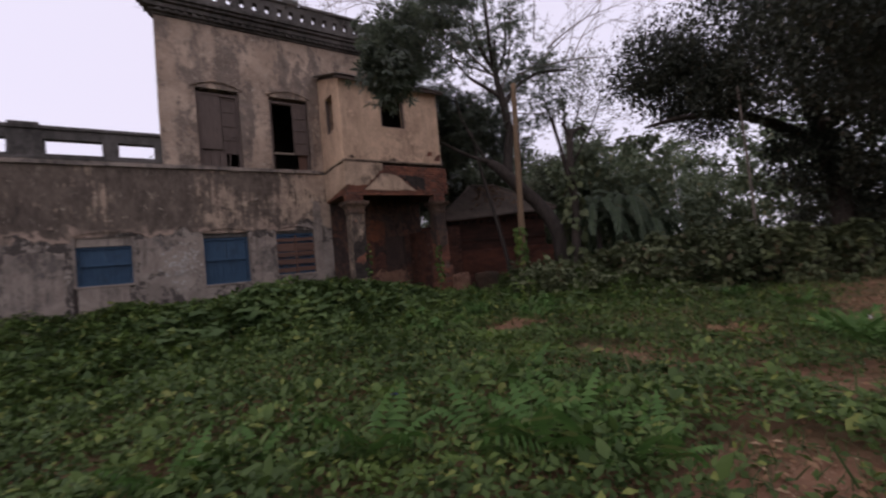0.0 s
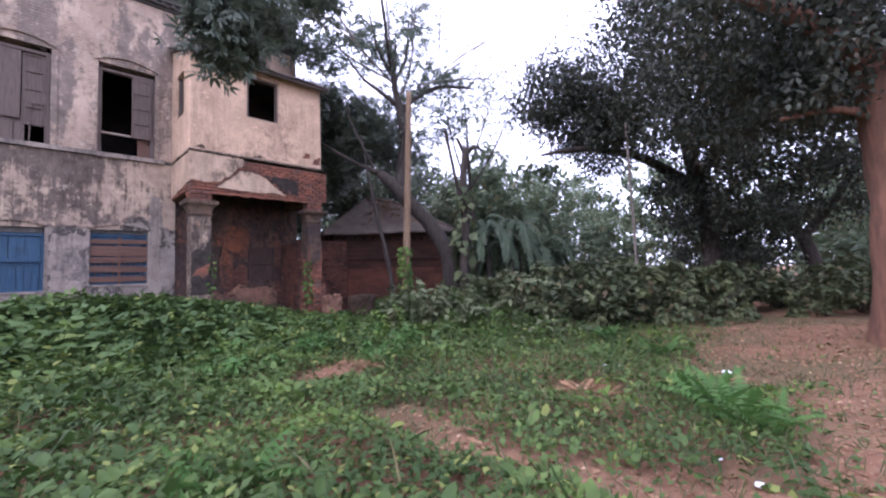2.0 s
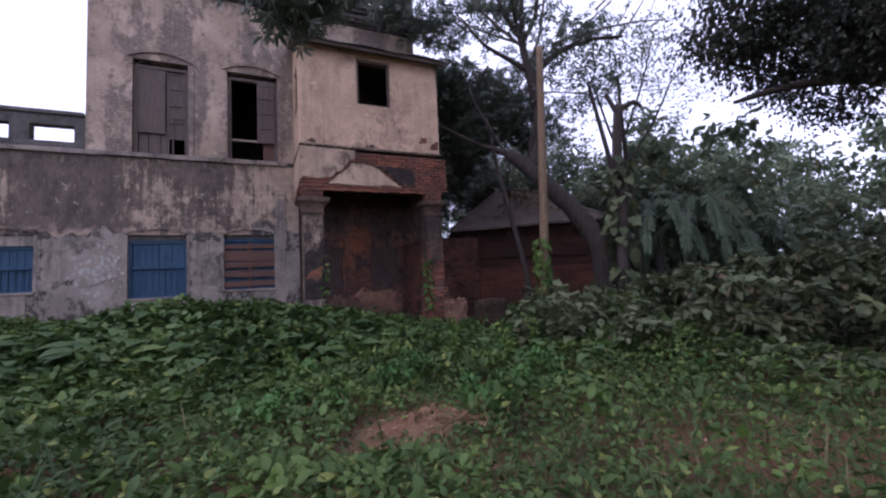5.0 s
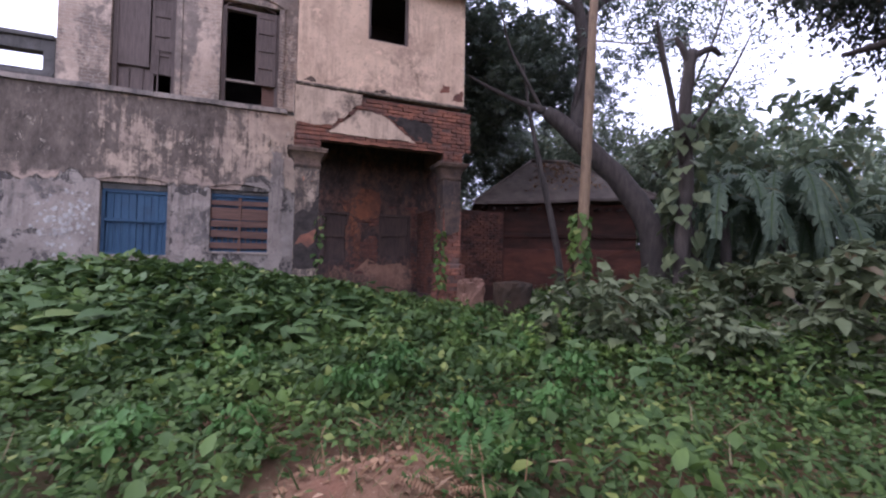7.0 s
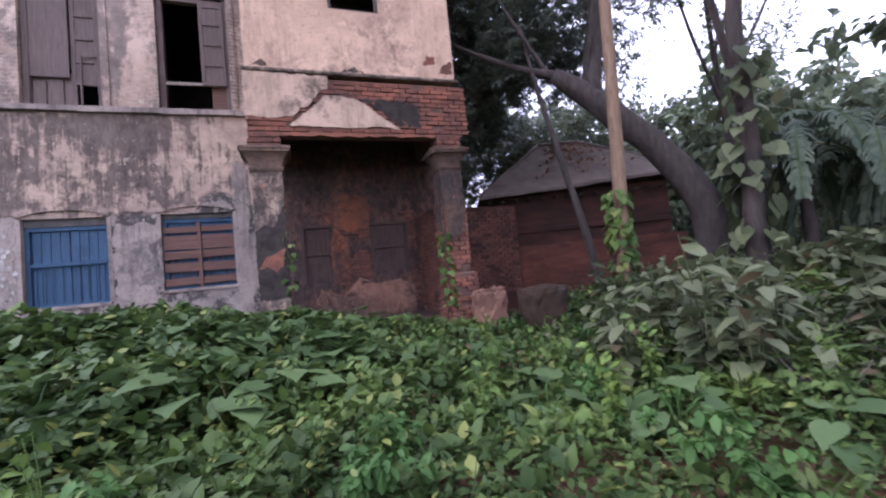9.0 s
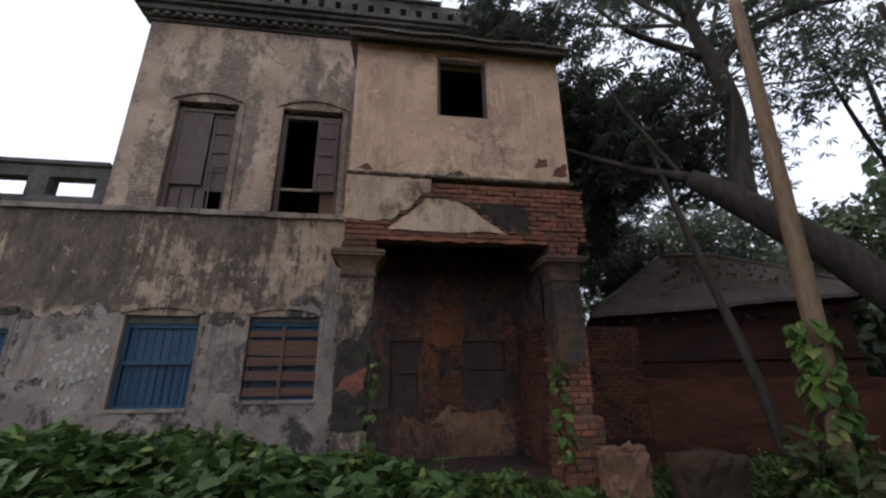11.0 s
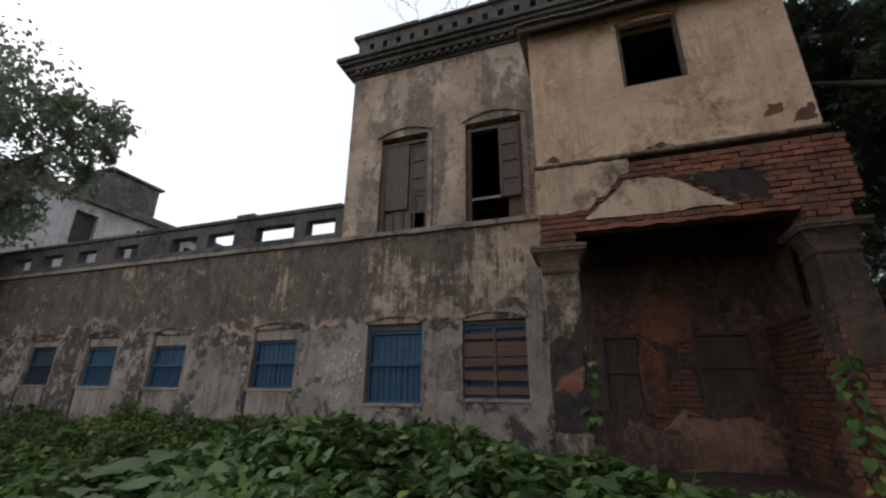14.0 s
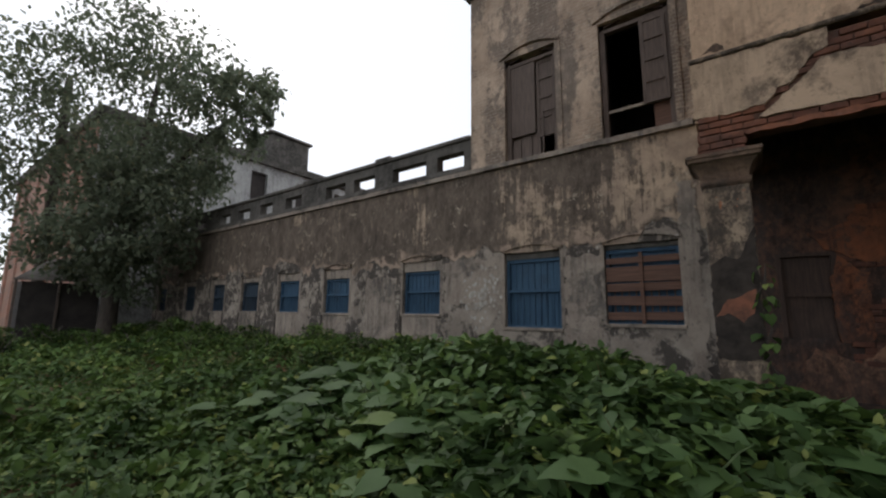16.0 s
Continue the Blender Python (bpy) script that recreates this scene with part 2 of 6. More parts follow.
M_TIN = plain("weathered_tin", (0.22, 0.20, 0.18), (0.16, 0.14, 0.125), 2.5, 0.65, 0.2, (1, 1, 1), (0.09, 0.06, 0.045), 0.6)
M_HUTROOF = plain("old_tile_roof", (0.19, 0.148, 0.118), (0.12, 0.094, 0.076), 1.6, 0.9, 0.5, (1, 1, 1), (0.075, 0.055, 0.045), 0.7)
# Shade on the hut wall is put into this darkened mud colour.
M_MUD = plain("shaded_red_mud_wall", (0.105, 0.047, 0.033), (0.045, 0.028, 0.023), 1.3, 0.95, 0.9, (0.5, 0.5, 2.2), (0.04, 0.03, 0.026), 0.8, 0.1)
# Redder mud, brightened as if light catches the plinth's ledge.
M_MUDRED = plain("lit_red_mud_plinth", (0.17, 0.066, 0.042), (0.085, 0.042, 0.032), 1.6, 0.95, 0.9, (0.7, 0.7, 1.8), (0.045, 0.032, 0.027), 0.7, 0.1)
M_BARK = plain("grey_bark", (0.078, 0.062, 0.051), (0.042, 0.034, 0.028), 5, 0.95, 0.9, (2, 2, 0.5), (0.045, 0.04, 0.033), 0.6)
M_REDBARK = plain("dusty_red_bark", (0.21, 0.105, 0.066), (0.115, 0.062, 0.042), 4, 0.95, 1.0, (2.2, 2.2, 0.45), (0.075, 0.045, 0.032), 0.75)
M_BAMBOO = plain("tan_pole", (0.25, 0.165, 0.095), (0.17, 0.11, 0.065), 6, 0.75, 0.3, (4, 4, 0.6))
M_TWIG = plain("pale_twig", (0.21, 0.18, 0.15), (0.14, 0.12, 0.10), 6, 0.9, 0.3)
M_STONE = plain("mossy_concrete", (0.15, 0.135, 0.115), (0.10, 0.095, 0.08), 4, 0.95, 0.5)
M_MOSS = plain("mossy_block", (0.062, 0.04, 0.026), (0.035, 0.025, 0.017), 5, 0.95, 0.8, spec=0.1)
# Black for mould patches, and for groove shade painted beside the windows.
M_MOULD_SHADE = plain("black_mould_groove_shade", (0.03, 0.025, 0.022), (0.062, 0.05, 0.042), 6, 0.95, 0.5, dirt=(0.10, 0.08, 0.06), amount=0.25, spec=0.1)
# Shade of closed rooms is put into this near-black colour.
M_DARK = plain("shade_dark", (0.06, 0.05, 0.045), (0.035, 0.03, 0.028), 2, 0.95, 0.2)
M_PINK = plaster("pink_wash", (0.42, 0.23, 0.17), (0.36, 0.25, 0.2), (0.15, 0.12, 0.1), 0.4, 0.5)
M_WHITEWASH = plaster("grey_whitewash", (0.45, 0.44, 0.42), (0.33, 0.32, 0.31), (0.14, 0.135, 0.13), 0.4, 0.5)
M_LIME = plain("white_limewash", (0.5, 0.46, 0.4), (0.33, 0.3, 0.26), 9, 0.9, 0.3, amount=0.5)
M_LITTER = plain("white_plastic", (0.75, 0.75, 0.73), (0.65, 0.66, 0.66), 9, 0.5, 0.2, amount=0.15)
M_BLUEBAG = plain("blue_plastic", (0.05, 0.07, 0.25), (0.08, 0.1, 0.32), 9, 0.4, 0.3)


def leaf_material(name, dark, light, odd, odd_share=0.06, rough=0.58, through=0.25, young=0.0, spec=0.25):
    k = Nodes(name)
    isl = k.n("NewGeometry").outputs["Random Per Island"]
    r = k.math("FRACT", k.math("ADD", isl, k.n("ObjectInfo").outputs["Random"]))
    col = k.mix(r, dark, light)
    col = k.mix(k.ramp(k.noise(0.55, 5), 0.45, 0.66), col, tuple(0.8 * c for c in dark))
    col = k.mix(k.math("GREATER_THAN", k.math("FRACT", k.math("MULTIPLY", r, 37.3)), 1 - odd_share), col, odd)
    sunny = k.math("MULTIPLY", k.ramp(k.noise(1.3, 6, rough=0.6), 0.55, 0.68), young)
    col = k.mix(sunny, col, (1.15 * light[0], 1.15 * light[1], 0.85 * light[2]))
    col = k.mix(k.math("MULTIPLY", k.noise(30, 4), 0.35), col, tuple(0.6 * c for c in dark))
    k.done(col, rough, None, spec=spec)
    out = k.t.nodes["Material Output"]
    tr = k.n("BsdfTranslucent", Color=col)
    mx = k.n("MixShader", Fac=through)
    k.t.links.new(k.b.outputs[0], mx.inputs[1])
    k.t.links.new(tr.outputs[0], mx.inputs[2])
    k.t.links.new(mx.outputs[0], out.inputs["Surface"])
    return k.m


L_COVER = leaf_material("groundcover_leaf", (0.042, 0.08, 0.018), (0.132, 0.2, 0.05), (0.22, 0.25, 0.06), 0.07, young=0.75)
L_BIG = leaf_material("broad_leaf", (0.062, 0.112, 0.035), (0.135, 0.205, 0.072), (0.16, 0.215, 0.06), 0.025, young=0.25)
L_BUSH = leaf_material("dusty_bush_leaf", (0.07, 0.09, 0.04), (0.175, 0.2, 0.098), (0.15, 0.11, 0.06), 0.06, young=0.5)
L_GRASS = leaf_material("short_grass", (0.04, 0.072, 0.021), (0.09, 0.128, 0.042), (0.22, 0.18, 0.085), 0.12)
L_FERN = leaf_material("fern_green", (0.06, 0.14, 0.03), (0.11, 0.21, 0.05), (0.16, 0.2, 0.06), 0.05)
# Dark tree and mango leaf tones are lifted slightly to carry haze.
L_TREE = leaf_material("dark_tree_leaf", (0.078, 0.102, 0.072), (0.165, 0.195, 0.13), (0.16, 0.17, 0.09), 0.03, 0.38, 0.35, spec=0.5)
L_SPRIG = leaf_material("young_weed_leaf", (0.062, 0.12, 0.024), (0.17, 0.25, 0.06), (0.24, 0.26, 0.07), 0.1, young=0.6)
L_MANGO = leaf_material("mango_leaf", (0.044, 0.054, 0.04), (0.095, 0.102, 0.068), (0.10, 0.085, 0.055), 0.06)
# Distance haze is put into these two paler leaf colours.
L_HAZY = leaf_material("haze_pale_leaf", (0.11, 0.135, 0.085), (0.24, 0.265, 0.175), (0.24, 0.24, 0.14), 0.04, 0.55, 0.5)
L_FAR = leaf_material("haze_pale_foliage", (0.12, 0.16, 0.095), (0.23, 0.28, 0.155), (0.21, 0.2, 0.1), 0.08)
L_BANANA = leaf_material("banana_leaf", (0.062, 0.09, 0.055), (0.12, 0.155, 0.09), (0.18, 0.15, 0.09), 0.0)
L_DEAD = leaf_material("dead_leaf", (0.24, 0.13, 0.065), (0.36, 0.22, 0.12), (0.5, 0.33, 0.2), 0.08, 0.8, 0.1)


def soil_material():
    k = Nodes("red_earth")
    col = k.mix(k.ramp(k.noise(1.7, 8, rough=0.65), 0.35, 0.65), (0.18, 0.09, 0.054), (0.25, 0.142, 0.086))
    col = k.mix(k.ramp(k.noise(11, 8, rough=0.7), 0.5, 0.7), col, (0.14, 0.08, 0.05))
    col = k.mix(k.ramp(k.noise(34, 4), 0.62, 0.68), col, (0.42, 0.29, 0.19))
    col = k.mix(k.math("MULTIPLY", k.ramp(k.noise(0.35, 6), 0.45, 0.6), 0.75), col, (0.075, 0.075, 0.035))
    h = k.math("ADD", k.noise(6, 8, rough=0.65), k.math("MULTIPLY", k.noise(45, 6), 0.5))
    return k.done(col, 0.95, h, 0.8, 0.05, 0.1)


M_SOIL = soil_material()


# ---- mesh helpers ----
def part(name, bm, material, parent=None, label=""):
    me = bpy.data.meshes.new(name)
    bm.to_mesh(me)
    bm.free()
    me.materials.append(material)
    ob = new(name, me)
    ob.parent = parent
    return tagged(ob, label)


def thing(name, label, category, at=(0, 0, 0), group="", kind=""):
    ob = new(name)
    ob.empty_display_size = 0.1
    ob.location = at
    return tagged(ob, label, category, group, kind)


def box(bm, x0, x1, y0, y1, z0, z1, bevel=0.0):
    """Adds a box with lightly rounded edges."""
    vs = [bm.verts.new((x, y, z)) for x in (x0, x1) for y in (y0, y1) for z in (z0, z1)]
    fs = [bm.faces.new([vs[i] for i in q]) for q in ((0, 1, 3, 2), (4, 6, 7, 5), (0, 4, 5, 1), (2, 3, 7, 6), (0, 2, 6, 4), (1, 5, 7, 3))]
    if bevel:
        es = list({e for f in fs for e in f.edges})
        bmesh.ops.bevel(bm, geom=es, offset=bevel, segments=1, affect="EDGES")


def boxes(*rows, bevel=0.0):
    bm = bmesh.new()
    for r in rows:
        box(bm, *r, bevel=bevel)
    return bm


def wall_mesh(a0, a1, z0, z1, thick, holes, face, along="x"):
    """A wall with real openings: a0..a1 along its axis, its outer face at `face`, thickness inwards. holes: (a0, a1, z0, z1)."""
    xs = sorted({a0, a1, *(v for h in holes for v in h[:2])})
    zs = sorted({z0, z1, *(v for h in holes for v in h[2:])})
    bm, cache = bmesh.new(), {}

    def v(a, d, z):
        key = (round(a, 4), round(d, 4), round(z, 4))
        if key not in cache:
            cache[key] = bm.verts.new((a, face + d, z) if along == "x" else (face + d, a, z))
        return cache[key]

    def solid(i, j):
        if not (0 <= i < len(xs) - 1 and 0 <= j < len(zs) - 1):
            return False
        cx, cz = (xs[i] + xs[i + 1]) / 2, (zs[j] + zs[j + 1]) / 2
        return not any(h[0] < cx < h[1] and h[2] < cz < h[3] for h in holes)

    for i in range(len(xs) - 1):
        for j in range(len(zs) - 1):
            if not solid(i, j):
                continue
            p, q, r, s = xs[i], xs[i + 1], zs[j], zs[j + 1]
            t = thick
            bm.faces.new([v(p, 0, r), v(q, 0, r), v(q, 0, s), v(p, 0, s)])
            bm.faces.new([v(p, t, s), v(q, t, s), v(q, t, r), v(p, t, r)])
            if not solid(i - 1, j):
                bm.faces.new([v(p, 0, r), v(p, 0, s), v(p, t, s), v(p, t, r)])
            if not solid(i + 1, j):
                bm.faces.new([v(q, 0, s), v(q, 0, r), v(q, t, r), v(q, t, s)])
            if not solid(i, j - 1):
                bm.faces.new([v(q, 0, r), v(p, 0, r), v(p, t, r), v(q, t, r)])
            if not solid(i, j + 1):
                bm.faces.new([v(p, 0, s), v(q, 0, s), v(q, t, s), v(p, t, s)])
    bmesh.ops.recalc_face_normals(bm, faces=bm.faces)
    return bm


def tube(bm, pts, radii, sides=9, rough=0.0, seed=0):
    """A tapered limb through pts, smoothed, with an uneven skin."""
    rnd = random.Random(seed)
    P = [Vector(p) for p in pts]
    fine, rad = [], []
    n = len(P)
    for i in range(n - 1):
        a, b, c, d = P[max(i - 1, 0)], P[i], P[i + 1], P[min(i + 2, n - 1)]
        steps = max(2, min(7, int((c - b).length / max(0.12, radii[i] * 1.5))))
        for s in range(steps):
            u = s / steps
            fine.append(0.5 * ((2 * b) + (c - a) * u + (2 * a - 5 * b + 4 * c - d) * u * u + (3 * b - a - 3 * c + d) * u ** 3))
            rad.append(radii[i] + (radii[i + 1] - radii[i]) * u)
    fine.append(P[-1])
    rad.append(radii[-1])
    rings = []
    for i, p in enumerate(fine):
        d = (fine[min(i + 1, len(fine) - 1)] - fine[max(i - 1, 0)]).normalized()
        s = d.cross(Vector((0.31, 0.9, 0.2))).normalized()
        t = d.cross(s)
        rings.append([bm.verts.new(p + (s * math.cos(6.2832 * k / sides) + t * math.sin(6.2832 * k / sides)) * rad[i] * (1 + rough * rnd.uniform(-1, 1))) for k in range(sides)])
    for a, b in zip(rings, rings[1:]):
        for k in range(sides):
            f = bm.faces.new([a[k], a[(k + 1) % sides], b[(k + 1) % sides], b[k]])
            f.smooth = True
    bm.faces.new(rings[-1])
    bm.faces.new(rings[0][::-1])


def tubes(*limbs, sides=9, rough=0.0):
    bm = bmesh.new()
    for i, (pts, radii) in enumerate(limbs):
        tube(bm, pts, radii, sides, rough, i)
    return bm


def slab(pts, axis_from, axis_to, plane="y"):
    """A flat piece with the outline pts, from one depth to another along an axis."""
    bm = bmesh.new()
    def at(p, d):
        return (p[0], d, p[1]) if plane == "y" else ((d, p[0], p[1]) if plane == "x" else (p[0], p[1], d))
    a = [bm.verts.new(at(p, axis_from)) for p in pts]
    b = [bm.verts.new(at(p, axis_to)) for p in pts]
    bm.faces.new(a)
    bm.faces.new(b[::-1])
    for i in range(len(pts)):
        j = (i + 1) % len(pts)
        bm.faces.new([a[i], b[i], b[j], a[j]])
    bmesh.ops.recalc_face_normals(bm, faces=bm.faces)
    return bm


def ragged(pts, amount, seed, step=0.07):
    """The outline pts with a broken, uneven edge."""
    rnd, out = random.Random(seed), []
    for i, p in enumerate(pts):
        q = pts[(i + 1) % len(pts)]
        n = max(1, int(math.hypot(q[0] - p[0], q[1] - p[1]) / step))
        for s in range(n):
            u = s / n
            out.append((p[0] + (q[0] - p[0]) * u + rnd.uniform(-amount, amount), p[1] + (q[1] - p[1]) * u + rnd.uniform(-amount, amount)))
    return out


# ---- ground ----
def smooth(a, b, v):
    t = np.clip((v - a) / (b - a), 0, 1)
    return t * t * (3 - 2 * t)


WAVES = np.random.RandomState(4).uniform(-1, 1, (14, 3))


def rumple(x, y, scale=1.0):
    """A smooth, uneven field of about -1 to 1."""
    s = 0
    for i, (a, b, c) in enumerate(WAVES):
        f = scale * (0.5 + 0.25 * i)
        s = s + np.sin(f * (a * x + b * y) + 6 * c * (1 + i)) / (1 + 0.22 * i)
    return s / 3.2


def blob(x, y, cx, cy, rx, ry):
    return np.exp(-(((x - cx) / rx) ** 2 + ((y - cy) / ry) ** 2))


def near_line(x, y, pts):
    d = np.full(np.shape(x), 1e9)
    for (ax, ay), (bx, by) in zip(pts, pts[1:]):
        ux, uy = bx - ax, by - ay
        u = np.clip(((x - ax) * ux + (y - ay) * uy) / (ux * ux + uy * uy), 0, 1)
        d = np.minimum(d, np.hypot(x - ax - u * ux, y - ay - u * uy))
    return d


TRAIL = [(4.95, 4.0), (4.7, 2.9), (4.9, 2.0), (5.0, 1.1), (5.7, 0.3), (7.4, -0.6)]


def ground_z(x, y):
    z = 0.05 * rumple(x, y, 1.3) + 0.02 * rumple(x + 9, y, 5)
    z = z + 0.35 * smooth(9, 14.5, y) * smooth(11, 7, x) + 0.12 * smooth(8, 14, x)
    z = z + 0.2 * blob(x, y, 5.75, 6.2, 0.55, 0.35) - 0.16 * blob(x, y, 4.75, 5.8, 0.45, 0.35)
    z = z + 0.035 * smooth(0.2, 0.6, bare(x, y)) * rumple(x, y, 11)
    return z * smooth(160, 60, np.hypot(x, y))


def bare(x, y):
    """1 where the earth lies bare."""
    m = smooth(0.5, 0.12, near_line(x, y, TRAIL) + 0.2 * rumple(x, y, 4) + 0.1 * rumple(x, y, 9))
    m = np.maximum(m, smooth(1.25, 0.75, ((x - 11.5) / 3.9) ** 2 + ((y - 0.3) / 2.3) ** 2 + 0.3 * rumple(x, y, 2.6) + 0.22 * rumple(x, y, 7)))
    m = np.maximum(m, 0.9 * smooth(0.35, 0.65, blob(x, y, 5.6, 6.15, 0.75, 0.5) + 0.22 * rumple(x, y, 6)))
    m = np.maximum(m, smooth(0.3, 0.6, blob(x, y, 6.9, 2.9, 0.35, 0.5)))
    m = np.maximum(m, 0.9 * smooth(1.15, 0.7, ((x - 7.4) / 2.5) ** 2 + ((y + 0.2) / 1.25) ** 2 + 0.35 * rumple(x, y, 3.4) + 0.25 * rumple(x, y, 8)))
    m = np.maximum(m, 0.85 * smooth(0.3, 0.6, blob(x, y, 2.95, 1.0, 0.75, 0.5) + 0.25 * rumple(x, y, 6)))
    return np.maximum(m, smooth(1.2, 0.6, ((x - 4.6) / 1.6) ** 2 + ((y + 0.4) / 1.1) ** 2 + 0.3 * rumple(x, y, 3)))


def make_ground():
    ax = np.unique(np.concatenate([np.linspace(-400, -24, 16), np.arange(-24, -2, 0.5), np.arange(-2, 15, 0.12), np.arange(15, 40, 0.8), np.linspace(40, 500, 14)]))
    ay = np.unique(np.concatenate([np.linspace(-400, -8, 14), np.arange(-8, -1, 0.4), np.arange(-1, 14, 0.12), np.arange(14, 40, 0.8), np.linspace(40, 500, 14)]))
    X, Y = np.meshgrid(ax, ay)
    Z = ground_z(X, Y)
    nx, ny = len(ax), len(ay)
    i = np.arange(nx * ny).reshape(ny, nx)
    q = np.stack([i[:-1, :-1], i[:-1, 1:], i[1:, 1:], i[1:, :-1]], -1).reshape(-1, 4)
    me = bpy.data.meshes.new("ground")
    me.from_pydata(np.stack([X, Y, Z], -1).reshape(-1, 3).tolist(), [], q.tolist())
    me.polygons.foreach_set("use_smooth", np.ones(len(q), bool))
    me.materials.append(M_SOIL)
    tagged(new("ground", me), "bare red earth with trodden trail and leaf litter", "ground", kind="structure")


make_ground()

# ---- the old house: long wing, tower, porch ----
FY = 15.5  # street face of the wing and tower
# (x0, x1, sill, head) of the ground floor windows, from the porch outwards
WINDOWS = [(3.27, 4.60, 1.50, 3.07), (1.02, 2.36, 1.38, 3.07), (-2.15, -0.85, 1.66, 3.07), (-5.58, -4.33, 1.66, 3.05), (-8.2, -6.9, 1.68, 3.05),
           (-10.8, -9.5, 1.7, 3.03), (-13.25, -12.1, 1.7, 3.03), (-15.95, -14.8, 1.7, 3.03), (-19.0, -18.0, 1.7, 3.03)]
WEST, EAST = -19.6, 9.3
UP_SHUT, UP_OPEN = (1.08, 2.42, 5.3, 7.95), (3.36, 4.76, 5.28, 7.95)
BACK = [(5.95, 6.68, 1.35, 2.68), (7.52, 8.44, 1.5, 2.68)]

lower = [(a, b, s, h) for a, b, s, h in WINDOWS]
wall_s = part("wall_south", wall_mesh(WEST, 5.3, -0.4, 5.16, 0.45, lower, FY), M_FACADE)
tagged(wall_s, "long stained grey plaster wall with black mould streaks", "wall", kind="structure")
wall_t = part("wall_tower", wall_mesh(0.1, EAST, 5.3, 10.12, 0.45, [UP_SHUT, UP_OPEN], FY), M_TOWER)
tagged(wall_t, "weathered beige plaster wall of the upper storey", "wall", kind="structure")
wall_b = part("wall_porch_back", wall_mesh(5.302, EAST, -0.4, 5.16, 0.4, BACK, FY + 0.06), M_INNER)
tagged(wall_b, "shaded reddish wall at the back of the porch", "wall", kind="structure")
tagged(part("wall_north", boxes((WEST, EAST, 23.6, 24.0, -0.4, 5.16)), M_FACADE), "plain rear wall of the house", "wall", kind="structure")
tagged(part("wall_north_upper", boxes((0.1, EAST, 23.6, 24.0, 5.3, 10.12)), M_TOWER), "plain rear wall of the upper storey", "wall", kind="structure")
tagged(part("wall_west", boxes((WEST, WEST + 0.4, FY + 0.45, 23.6, -0.4, 5.16)), M_FACADE), "end wall of the long wing", "wall", kind="structure")
tagged(part("wall_east", boxes((EAST - 0.4, EAST, FY + 0.46, 23.6, -0.4, 5.16)), M_BRICK_DARK), "side wall of the house in old brick", "wall", kind="structure")
tagged(part("wall_tower_west", boxes((0.1, 0.5, FY + 0.45, 23.6, 5.3, 10.12)), M_TOWER), "side wall of the upper storey in weathered plaster", "wall", kind="structure")
tagged(part("wall_tower_east", boxes((EAST - 0.4, EAST, FY + 0.45, 23.6, 5.3, 10.12)), M_TOWER), "far side wall of the upper storey", "wall", kind="structure")
tagged(part("ceiling_lower", boxes((WEST + 0.4, EAST - 0.4, FY + 0.46, 23.6, 5.0, 5.16)), M_DARK), "ceiling of the ground floor rooms in a shade-dark colour", "ceiling", kind="structure")
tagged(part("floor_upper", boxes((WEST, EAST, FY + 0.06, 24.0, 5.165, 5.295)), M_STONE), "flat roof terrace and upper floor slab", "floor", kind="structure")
tagged(part("ceiling_upper", boxes((0.1, EAST, FY, 24.0, 10.125, 10.3)), M_DARK), "ceiling slab under the tower roof in a shade-dark colour", "ceiling", kind="structure")
# unseen partitions added behind the openings, room shade put into their colour
tagged(part("wall_inner", boxes((2.75, 2.95, FY + 0.46, 23.5, 5.3, 10.1), (4.85, 5.05, FY + 0.46, 23.5, 0, 5.0), (0.55, 8.8, 19.4, 19.6, 5.3, 10.1)), M_DARK), "added shade-dark partition walls behind the openings", "wall", kind="structure")

# string course between the storeys, uneven along its edge
def string_course():
    bm = bmesh.new()
    rnd = random.Random(3)
    x = WEST
    while x < 4.98:
        n = min(x + rnd.uniform(0.25, 0.6), 5.0)
        d = rnd.uniform(0.07, 0.1)
        box(bm, x, n, FY - d, FY + 0.055, 5.165 + rnd.uniform(-0.004, 0.01), 5.262 + rnd.uniform(-0.012, 0.012))
        box(bm, x, n, FY - d * 0.55, FY + 0.05, 5.262, 5.298)
        x = n + 0.003
    return bm


tagged(part("trim_string_course", string_course(), M_CEMENT), "crumbling grey string course above the ground floor", "trim", kind="structure")


def segment_arch(x0, x1, z, rise, w, y0, y1):
    """A shallow arched hood mould of width w over an opening."""
    c, n = (x0 + x1) / 2, 12
    half = (x1 - x0) / 2
    lo = [(c + half * (-1 + 2 * i / n), z + rise * (1 - (-1 + 2 * i / n) ** 2)) for i in range(n + 1)]
    hi = [(p, q + w) for p, q in reversed(lo)]
    return slab(lo + hi, y0, y1)


